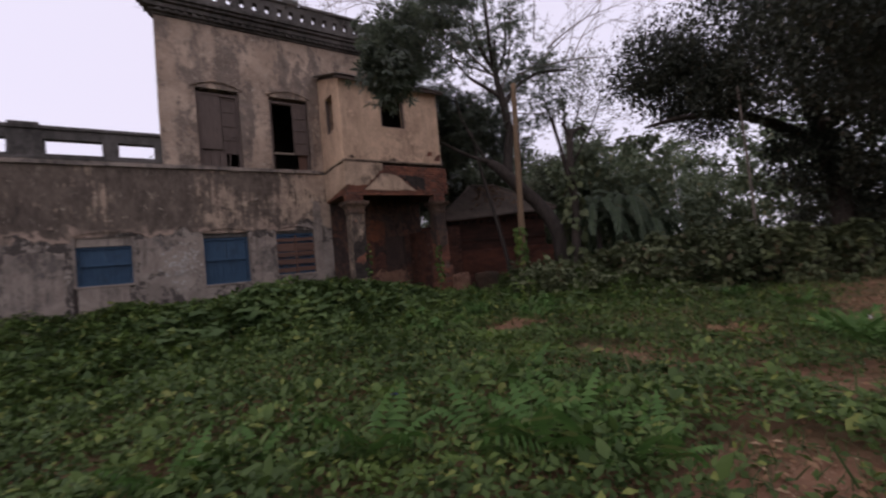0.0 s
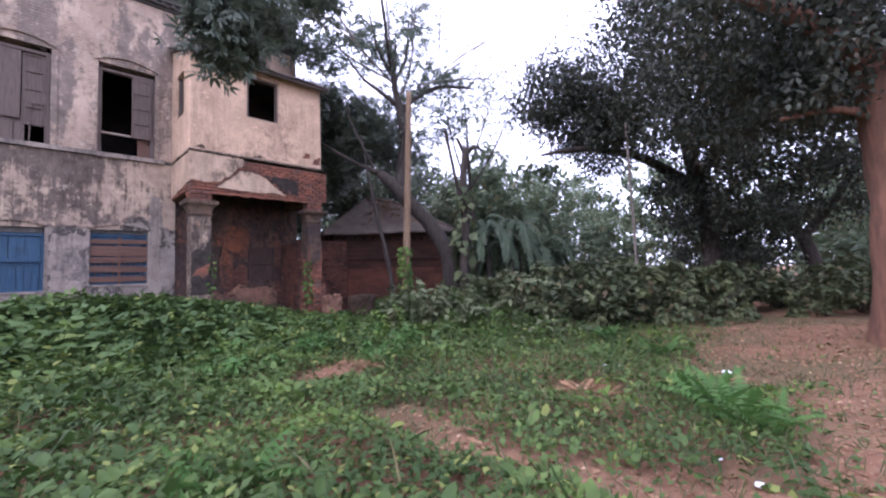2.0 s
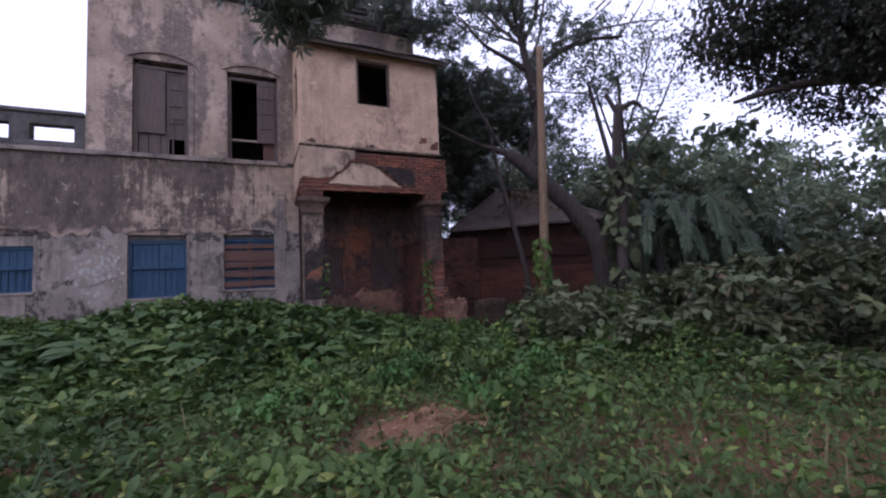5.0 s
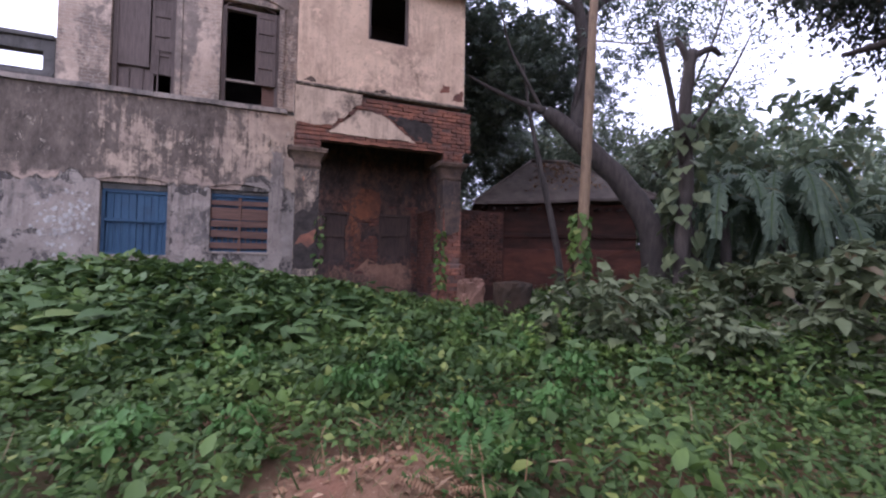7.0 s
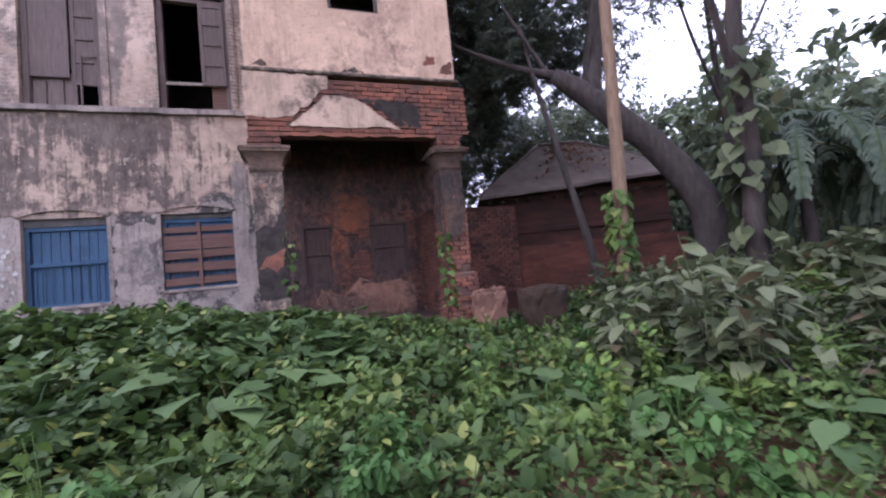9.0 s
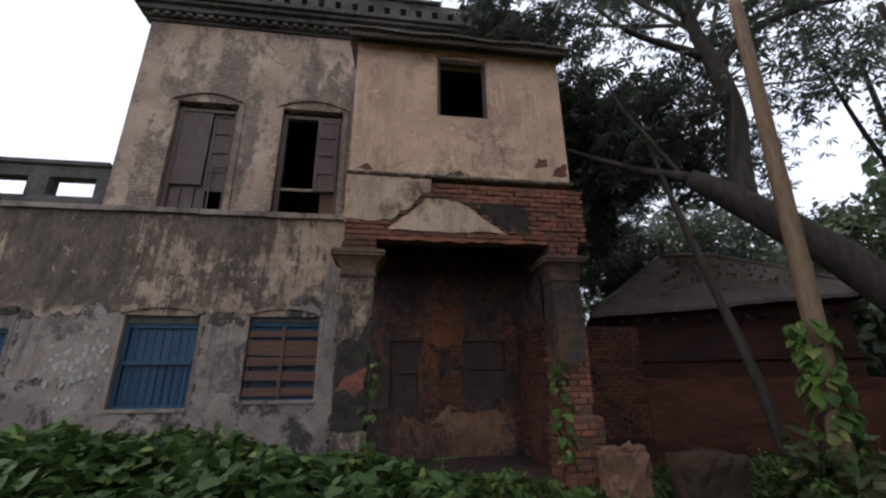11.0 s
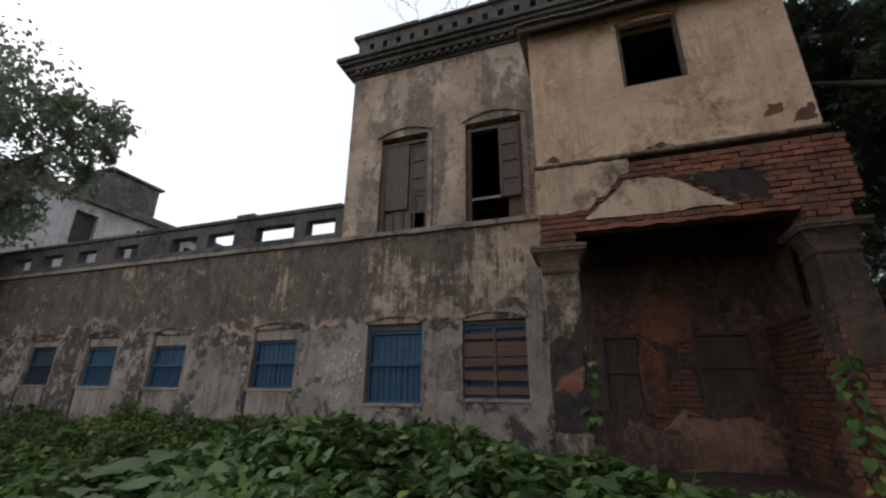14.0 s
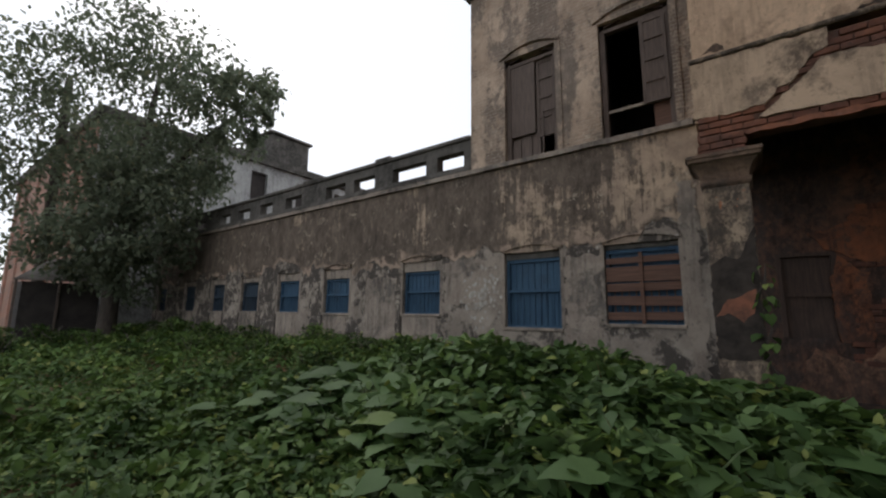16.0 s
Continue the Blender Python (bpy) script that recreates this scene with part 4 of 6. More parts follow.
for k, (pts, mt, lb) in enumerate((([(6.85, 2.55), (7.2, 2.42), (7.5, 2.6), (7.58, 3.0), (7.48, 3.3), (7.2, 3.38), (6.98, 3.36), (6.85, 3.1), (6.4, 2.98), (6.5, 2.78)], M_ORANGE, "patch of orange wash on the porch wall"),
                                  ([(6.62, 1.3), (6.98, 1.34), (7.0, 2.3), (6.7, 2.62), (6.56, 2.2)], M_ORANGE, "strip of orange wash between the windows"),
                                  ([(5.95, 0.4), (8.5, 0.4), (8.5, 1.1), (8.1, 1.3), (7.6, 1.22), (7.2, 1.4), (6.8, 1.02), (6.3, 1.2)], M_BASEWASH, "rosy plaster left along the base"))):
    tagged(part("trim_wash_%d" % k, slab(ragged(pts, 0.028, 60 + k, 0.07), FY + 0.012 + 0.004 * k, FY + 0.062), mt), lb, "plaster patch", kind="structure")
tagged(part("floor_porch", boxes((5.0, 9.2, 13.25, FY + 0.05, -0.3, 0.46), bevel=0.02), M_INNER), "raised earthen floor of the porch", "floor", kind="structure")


# ---- leaves ----
def leaf_shape(kind):
    """Vertices and faces of one leaf that lies along +y, its stalk at the origin."""
    if kind == "oval":
        v = [(0, 0, 0), (-0.3, 0.35, 0.06), (0, 0.4, -0.02), (0.3, 0.35, 0.06), (-0.22, 0.75, 0.02), (0, 0.72, -0.04), (0.22, 0.75, 0.02), (0, 1.05, -0.12)]
        f = [(0, 2, 1), (0, 3, 2), (1, 2, 5), (1, 5, 4), (2, 3, 6), (2, 6, 5), (4, 5, 7), (5, 6, 7)]
    elif kind == "cheap":
        v = [(0, 0, 0), (-0.27, 0.45, 0.07), (0.27, 0.45, 0.07), (0, 1, -0.1)]
        f = [(0, 2, 1), (1, 2, 3)]
    elif kind == "rosette":  # a whorl of long leaves at a twig's end
        v, f = [], []
        for i in range(8):
            a, lift = 2.4 * i, 0.35 - 0.12 * (i % 4)
            c, d, l = math.cos(a), math.sin(a), 0.8 + 0.06 * (i * 3 % 5)
            b = len(v)
            v += [(0.06 * -d, 0.06 * c, 0.0)] + [(l * (u * -d + w * c), l * (u * c + w * d), l * (lift * u - 0.5 * u * u) + abs(w) * 0.2) for u, w in ((0.4, 0.13), (0.4, -0.13), (0.72, 0.11), (0.72, -0.11), (1.0, 0.0))]
            f += [(b, b + 1, b + 2), (b + 1, b + 3, b + 2), (b + 2, b + 3, b + 4), (b + 3, b + 5, b + 4)]
    elif kind == "heart":
        rim = [(0.0, -0.02), (0.1, -0.14), (0.24, -0.17), (0.38, -0.08), (0.46, 0.08), (0.47, 0.26), (0.39, 0.46), (0.26, 0.66), (0.12, 0.84), (0.0, 1.02)]
        droop = lambda x, y: 0.1 * y - 0.3 * max(0, y) ** 2 - 0.22 * abs(x) + 0.16 * abs(x) ** 0.5 * (abs(x) > 0) + 0.012 * math.sin(13 * y + 9 * x)
        v = [(x, y, droop(x, y)) for x, y in rim] + [(-x, y, droop(-x, y)) for x, y in rim[1:-1]] + [(0, y, droop(0, y)) for y in (0.22, 0.5, 0.75)]
        n = len(rim)
        f = []
        for s in (0, 1):
            idx = lambda i: i if s == 0 or i in (0, n - 1) else n + i - 1
            for i in range(n - 1):
                mid = 18 + (0 if i < 5 else 1 if i < 7 else 2)
                q = (mid, idx(i), idx(i + 1))
                f.append(q if s == 0 else q[::-1])
            for i, m0 in ((5, 18), (7, 19)):
                q = (m0, idx(i), m0 + 1)
                f.append(q if s == 0 else q[::-1])
    elif kind == "blade":
        v = [(-0.03, 0, 0), (0.03, 0, 0), (-0.025, 0.35, 0.5), (0.025, 0.35, 0.5), (0, 0.75, 0.8)]
        f = [(0, 1, 3), (0, 3, 2), (2, 3, 4)]
    elif kind == "fern":
        v, f = [], []
        for i in range(11):
            y = 0.06 + 0.085 * i
            z = 0.55 * y - 0.55 * y * y
            w = 0.27 * math.sin(math.pi * min(1, 0.22 + 0.075 * i))
            for s in (-1, 1):
                b = len(v)
                v += [(0, y, z), (s * w * 0.5, y + 0.085, z - 0.0), (s * w, y + 0.06, z - 0.07), (s * w * 0.5, y + 0.015, z - 0.02)]
                f += [(b, b + 1, b + 2), (b, b + 2, b + 3)]
    return np.array(v, float), f


def leaf_cloud(name, kind, P, size, tilt, material, parent=None, face=None, rs=None):
    """Many leaves at the points P joined in one mesh. tilt: how far they lean from lying flat; face: optional directions they point to."""
    rs = rs or np.random.RandomState(len(P))
    V, F = leaf_shape(kind)
    n, m = len(P), len(V)
    yaw = rs.uniform(0, 2 * np.pi, n) if face is None else face + rs.normal(0, 0.5, n)
    pit, rol = rs.normal(tilt[0], tilt[1], n), rs.normal(0, tilt[1], n)
    S = size * rs.uniform(0.6, 1.35, n)
    cy, sy, cp, sp, cr, sr = np.cos(yaw), np.sin(yaw), np.cos(pit), np.sin(pit), np.cos(rol), np.sin(rol)
    x, y, z = V[:, 0], V[:, 1], V[:, 2]
    x1 = cr[:, None] * x + sr[:, None] * z
    z1 = -sr[:, None] * x + cr[:, None] * z
    y2 = cp[:, None] * y - sp[:, None] * z1
    z2 = sp[:, None] * y + cp[:, None] * z1
    X = cy[:, None] * x1 - sy[:, None] * y2
    Y = sy[:, None] * x1 + cy[:, None] * y2
    W = np.stack([X, Y, z2], -1) * S[:, None, None] + np.asarray(P)[:, None, :]
    base = (np.arange(n) * m)[:, None, None]
    T = (np.array(F)[None] + base).reshape(-1, 3)
    me = bpy.data.meshes.new(name)
    me.vertices.add(n * m)
    me.vertices.foreach_set("co", W.reshape(-1))
    me.loops.add(T.size)
    me.loops.foreach_set("vertex_index", T.reshape(-1).astype(np.int32))
    me.polygons.add(len(T))
    me.polygons.foreach_set("loop_start", np.arange(0, T.size, 3, dtype=np.int32))
    me.update(calc_edges=True)
    me.materials.append(material)
    ob = new(name, me)
    ob.parent = parent
    return ob


def cover_height(x, y):
    """How high the low plants stand above the earth."""
    h = 0.16 + 0.05 * rumple(x, y, 2.2) + 0.08 * smooth(6, 3, x)
    h = h + 0.85 * blob(x, y, 2.8, 11.9, 2.8, 1.7) + 0.3 * blob(x, y, 5.6, 11.0, 2.2, 1.7)
    h = h + 0.55 * smooth(7.5, 11, x) * smooth(4.2, 7.0, y + 0.12 * (x - 9)) * smooth(14, 11, y)
    h = h + 0.3 * smooth(12.0, 14.8, y) * smooth(5, 2, x) - 0.6 * blob(x, y, 9.5, 11.1, 1.3, 1.1)
    h = h + 0.17 * rumple(x + 5, y, 1.6) * smooth(5, 9, y) + 0.09 * rumple(x, y + 3, 5.5) * smooth(3, 7, y + 0.6 * smooth(5, 2, x) * 6)
    h = h + (0.16 * rumple(x, y, 3.4) + 0.1 * rumple(x + 2, y, 7)) * smooth(1.5, -1.5, x)
    return np.maximum(h * (1 - 0.93 * bare(x, y)), 0.0)


def scatter(n, x0, x1, y0, y1, seed, keep):
    rs = np.random.RandomState(seed)
    x, y = rs.uniform(x0, x1, n), rs.uniform(y0, y1, n)
    k = rs.uniform(0, 1, n) < keep(x, y)
    x, y = x[k], y[k]
    house = (y > 15.35) & (x > WEST - 0.2) | (y > 13.0) & (x > 4.95) & (x < 9.3)
    return x[~house], y[~house], rs


def leafy(x, y):
    """Share of leafy weeds, against short grass, over the open ground."""
    f = smooth(0.8, -0.6, x - 5.0 - 0.4 * (y - 4.0) * (y > 4.0) - 2.2 * smooth(5.5, 8, y) + 0.5 * rumple(x, y, 2))
    return np.maximum(np.maximum(f, smooth(4.2, 6.0, y + 0.3 * rumple(x, y, 2))), 0.55 + 0.22 * rumple(x, y, 3)) * (1 - 0.97 * bare(x, y))


def cover(name, label, n, x0, x1, y0, y1, kind, size, material, seed, keep, low=0.25, tilt=(0.15, 0.45)):
    x, y, rs = scatter(n, x0, x1, y0, y1, seed, keep)
    u = rs.uniform(0, 1, len(x)) ** 0.45
    z = ground_z(x, y) + cover_height(x, y) * (low + (1 - low) * u) - 0.01
    fade = np.minimum.reduce([x - x0, x1 - x, y - y0, y1 - y]) > rs.uniform(0, 1.2, len(x)) + 0.3 * rumple(x, y, 3)
    ob = leaf_cloud(name, kind, np.stack([x, y, z], -1)[fade], size, tilt, material, rs=rs)
    return tagged(ob, label, "ground cover", kind="stuff")


cover("ground_cover", "dense low leafy weeds over the open ground", 165000, -2.5, 12.5, -1.8, 10.2, "cheap", 0.078, L_COVER, 1, leafy)
cover("ground_cover", "dense low leafy weeds before the old house", 66000, -3.5, 14, 7.6, 16.2, "oval", 0.13, L_COVER, 2, leafy)
cover("ground_cover", "low leafy weeds along the long wall", 120000, -24, -0.5, 2.5, 16.5, "cheap", 0.1, L_COVER, 3, leafy)
cover("grass", "short patchy grass with dry blades", 100000, 1.5, 15, -3.0, 8.5, "blade", 0.12, L_GRASS, 4, lambda x, y: (1 - 0.97 * leafy(x, y)) * (1 - 0.88 * bare(x, y)) * smooth(16, 5, np.hypot(x - 3, y)), 0.0, (0.1, 0.5))

cover("ground_cover", "taller leafy sprigs among the low weeds", 16000, -2, 12, -1.5, 10, "oval", 0.12, L_COVER, 10, lambda x, y: leafy(x, y) * (rumple(x, y + 3, 5.5) > 0.15), 0.8, (0.35, 0.45))

cover("ground_cover", "thin low weeds on open ground", 60000, -26, 6, -14, 4.0, "cheap", 0.14, L_COVER, 8, lambda x, y: 0.9 * np.maximum(x < -0.8, y < -0.2) * (1 - 0.9 * bare(x, y)))
cover("ground_cover", "dry straw stalks on the earth heap", 900, 4.4, 7.0, 5.2, 7.2, "blade", 0.16, L_DEAD, 9, lambda x, y: blob(x, y, 5.7, 6.2, 0.8, 0.6), 0.0, (-0.3, 0.7))

cover("ground_cover", "low dusty weeds under the bushes", 26000, 9.0, 20, 4.0, 15, "cheap", 0.16, L_BUSH, 5, lambda x, y: (1 - bare(x, y)) * smooth(3.4, 5.5, y + 0.35 * (x - 10)))
cover("ground_cover", "broad heart-shaped leaves of creepers on the mound", 4200, -0.5, 10.5, 7.3, 13.2, "heart", 0.17, L_BIG, 6, lambda x, y: smooth(0.3, 0.6, cover_height(x, y)), 0.75, (-0.15, 0.4))
cover("ground_cover", "larger leaves scattered in the meadow by the long wall", 30000, -19, 0.5, 5.0, 15.2, "oval", 0.125, L_SPRIG, 17, lambda x, y: leafy(x, y) * smooth(-0.3, 0.6, rumple(x, y, 3.4)), 0.75, (0.0, 0.4))
cover("ground_cover", "dry and yellowed stalks among the weeds", 1200, -1, 12, -0.5, 12, "blade", 0.22, L_GRASS, 7, leafy, 0.3, (0.2, 0.4))


def dead_leaves():
    x, y, rs = scatter(20000, 2, 18, -4, 7.5, 11, lambda x, y: bare(x, y) * 0.8 + 0.1)
    P = np.stack([x, y, ground_z(x, y) + 0.012], -1)
    tagged(leaf_cloud("leaf_litter", "cheap", P, 0.07, (0.0, 0.25), L_DEAD, rs=rs), "fallen brown leaves on bare earth", "leaf litter", kind="stuff")


dead_leaves()


def clods():
    x, y, rs = scatter(2600, 3.5, 13, -1.5, 7, 12, lambda x, y: bare(x, y) * 0.6)
    n = len(x)
    V = np.array([(1, 0, 0), (-1, 0, 0), (0, 1, 0), (0, -1, 0), (0, 0, 1), (0, 0, -1)], float)
    F = [(0, 2, 4), (2, 1, 4), (1, 3, 4), (3, 0, 4), (2, 0, 5), (1, 2, 5), (3, 1, 5), (0, 3, 5)]
    S = rs.uniform(0.006, 0.03, (n, 1, 1)) * rs.uniform(0.6, 1.3, (n, 6, 1))
    W = V[None] * S + np.stack([x, y, ground_z(x, y)], -1)[:, None]
    T = (np.array(F)[None] + (np.arange(n) * 6)[:, None, None]).reshape(-1, 3)
    me = bpy.data.meshes.new("earth_clods")
    me.from_pydata(W.reshape(-1, 3).tolist(), [], T.tolist())
    me.materials.append(M_SOIL)
    tagged(new("earth_clods", me), "small clods of red earth on bare ground", "earth", kind="stuff")


clods()


# ---- the hut and its wall ----
def make_hut():
    h = thing("hut", "old red mud hut with a hipped grey roof", "hut", (11.1, 16.9, 0.1))
    h.rotation_euler = (0, 0, radians(-21.7))
    W, D = 6.3, 4.2
    part("wall", wall_mesh(0.5, W - 0.5, -0.3, 3.4, 0.35, [], 0.55), M_MUD, h)
    part("wall", boxes((0.5, 0.85, 0.9, D - 0.5, -0.3, 3.4)), M_MUD, h)
    part("wall", boxes((W - 0.85, W - 0.5, 0.9, D - 0.5, -0.3, 3.4)), M_MUD, h)
    part("wall", boxes((0.85, W - 0.85, D - 0.85, D - 0.5, -0.3, 3.4)), M_MUD, h)
    bm = boxes((0.3, W - 0.3, 0.2, 0.548, -0.3, 1.75))
    bmesh.ops.subdivide_edges(bm, edges=bm.edges, cuts=14, use_grid_fill=True)
    for v in bm.verts:
        if v.co.y < 0.5:
            v.co.z += 0.09 * noise.noise(v.co * 1.7) * (v.co.z > 0)
            v.co.y += 0.07 * noise.noise(v.co * 2.3)
    part("plinth", bm, M_MUDRED, h, "stepped red mud plinth")
    part("band", boxes((0.48, W - 0.48, 0.47, 0.549, 2.16, 2.32), bevel=0.025), M_MUD, h, "raised band of red mud")
    # roof sheets laid in overlapping courses, sagging a little
    A, B, C, Dq = (0, 0, 3.36), (W, 0, 3.64), (W, D, 3.64), (0, D, 3.36)
    R0, R1 = (2.35, 2.05, 5.3), (3.75, 2.05, 5.26)
    rnd = random.Random(2)
    roof = None
    for q, (a, b, r0, r1) in enumerate(((A, B, R0, R1), (B, C, R1, R1), (C, Dq, R1, R0), (Dq, A, R0, R0))):
        bm = bmesh.new()
        n, m = 26, 10
        rows = []
        for j in range(m + 1):
            v = j / m
            lo, hi = Vector(a).lerp(Vector(r0), v), Vector(b).lerp(Vector(r1), v)
            row = []
            for i in range(n + 1):
                p = lo.lerp(hi, i / n)
                p.z += 0.05 * noise.noise(p * 0.9) + 0.025 * noise.noise(p * 4) - (0.05 * abs(noise.noise(p * 2.2)) if j == 0 else 0)
                row.append(p)
            rows.append(row)
        for lift in (0.0, -0.09):
            g = [[bm.verts.new(p + Vector((0, 0, lift))) for p in row] for row in rows]
            for j in range(m):
                for i in range(n):
                    bm.faces.new([g[j][i], g[j][i + 1], g[j + 1][i + 1], g[j + 1][i]])
            if lift == 0.0:
                edge = g[0]
        for i in range(n):
            bm.faces.new([edge[i + 1], edge[i], g[0][i], g[0][i + 1]])
        bmesh.ops.remove_doubles(bm, verts=bm.verts, dist=0.0005)
        ob = part("roof", bm, M_HUTROOF, h, "sloping weathered grey roof")
        roof = roof or ob
    part("ridge", tubes(([R0, R1], [0.08, 0.08]), ([A, R0], [0.06, 0.06]), ([B, R1], [0.06, 0.06]), sides=6, rough=0.1), M_HUTROOF, roof)
    for k in range(15):
        x = 0.3 + k * 0.4
        part("rafter_end", boxes((x, x + 0.07, 0.12, 0.56, 3.14, 3.21)), M_OLDWOOD, roof)
    rs = np.random.RandomState(44)
    u, v = rs.uniform(0.25, 0.85, 260), rs.uniform(0.1, 0.85, 260) ** 0.8
    P = [(W * a * (1 - b) + b * (R0[0] + (R1[0] - R0[0]) * a), 2.05 * b, (3.4 + 0.28 * a) * (1 - b) + 5.33 * b) for a, b in zip(u, v)]
    m = pose(11.1, 16.9, 0.1, 0, 0, -21.7)
    P = np.array([tuple(m @ Vector(p)) for p in P])
    tagged(leaf_cloud("leaf_litter", "cheap", P, 0.14, (0.6, 0.25), L_DEAD, rs=rs), "dry leaves fallen on the hut roof", "leaf litter", kind="stuff")


make_hut()
yard = part("wall_yard", wall_mesh(9.3, 12.0, -0.3, 3.08, 0.3, [], 16.4), M_MUD)
tagged(yard, "old brick yard wall beside the porch", "wall", kind="structure")


def rough_block(x0, x1, y0, y1, z0, z1, worn, seed):
    """A worn block with broken edges and an uneven top."""
    bm = boxes((-1, 1, -1, 1, -1, 1))
    bmesh.ops.subdivide_edges(bm, edges=bm.edges, cuts=9, use_grid_fill=True)
    for v in bm.verts:
        edge = sorted(abs(c) for c in v.co)[1]
        p = Vector((x0 + (v.co.x + 1) / 2 * (x1 - x0), y0 + (v.co.y + 1) / 2 * (y1 - y0), z0 + (v.co.z + 1) / 2 * (z1 - z0)))
        q = p * 5 + Vector((seed, 0, 0))
        d = noise.noise(q) + 0.5 * noise.noise(q * 2.7) + 0.3 * noise.noise(q * 6)
        v.co = p - Vector((v.co.x, v.co.y, v.co.z)) * worn * (0.5 + d + 0.9 * max(0.0, edge - 0.7) / 0.3)
    return bm


blk = part("concrete_block", rough_block(9.5, 10.3, 11.85, 12.4, -0.1, 0.93, 0.035, 3), M_MOSS)
tagged(blk, "mossy broken concrete block standing among weeds", "concrete block")
blk = part("brick_stub", rough_block(8.75, 9.4, 12.35, 12.85, 0.0, 0.98, 0.06, 9), M_BASEWASH)
tagged(blk, "low eroded brick stub beside the porch pier", "brick stub")


# ---- trees ----
def clump_points(clumps, rs, hollow=0.5, per=45):
    out = []
    for c, r, n in clumps:
        r = np.array(r if isinstance(r, tuple) else (r, r, r * 0.8))
        k = max(3, int(n / per))
        sub = rs.normal(0, 1, (k, 3))
        sub = sub / np.linalg.norm(sub, axis=1, keepdims=True) * rs.uniform(hollow, 1.0, (k, 1))
        i = rs.randint(0, k, n)
        d = sub[i] + rs.normal(0, 0.16 if per > 20 else 0.24, (n, 3))
        out.append(np.array(c) + d * r)
    return np.concatenate(out)


def spray(rnd, limbs, start, way, length, radius, depth):
    """Adds a limb and its forked twigs."""
    radius = max(radius, 0.009)
    p, d = Vector(start), Vector(way).normalized()
    pts, rad = [p.copy()], [radius]
    n = 4
    for k in range(n):
        d = (d + Vector((rnd.uniform(-0.28, 0.28), rnd.uniform(-0.28, 0.28), rnd.uniform(-0.18, 0.26)))).normalized()
        p = p + d * length / n
        pts.append(p.copy())
        rad.append(radius * (1 - 0.62 * (k + 1) / n))
        if depth and k:
            s = d.cross(Vector((rnd.uniform(-1, 1), rnd.uniform(-1, 1), rnd.uniform(-1, 1)))).normalized()
            spray(rnd, limbs, p, d + s * rnd.uniform(0.6, 1.1), length * rnd.uniform(0.45, 0.7), rad[-1] * 0.7, depth - 1)
    limbs.append((pts, rad))


def tree(name, label, trunk, limbs, clumps, material, leaf, size, seed, kind="oval", tilt=(-0.35, 0.5), sides=10, hollow=0.5, share=1.0):
    t = thing(name, label, "tree")
    part("trunk", tubes(trunk, sides=14, rough=0.05), material, t)
    for l in limbs:
        part("limb", tubes(l, sides=sides, rough=0.05), material, t)
    rs = np.random.RandomState(seed)
    clumps = [(c, r, max(30, int(n * share))) for c, r, n in clumps]
    if clumps:
        leaf_cloud("crown", kind, clump_points(clumps, rs, hollow, 8 if kind == "rosette" else 45), size, tilt, leaf, t, rs=rs)
    return t


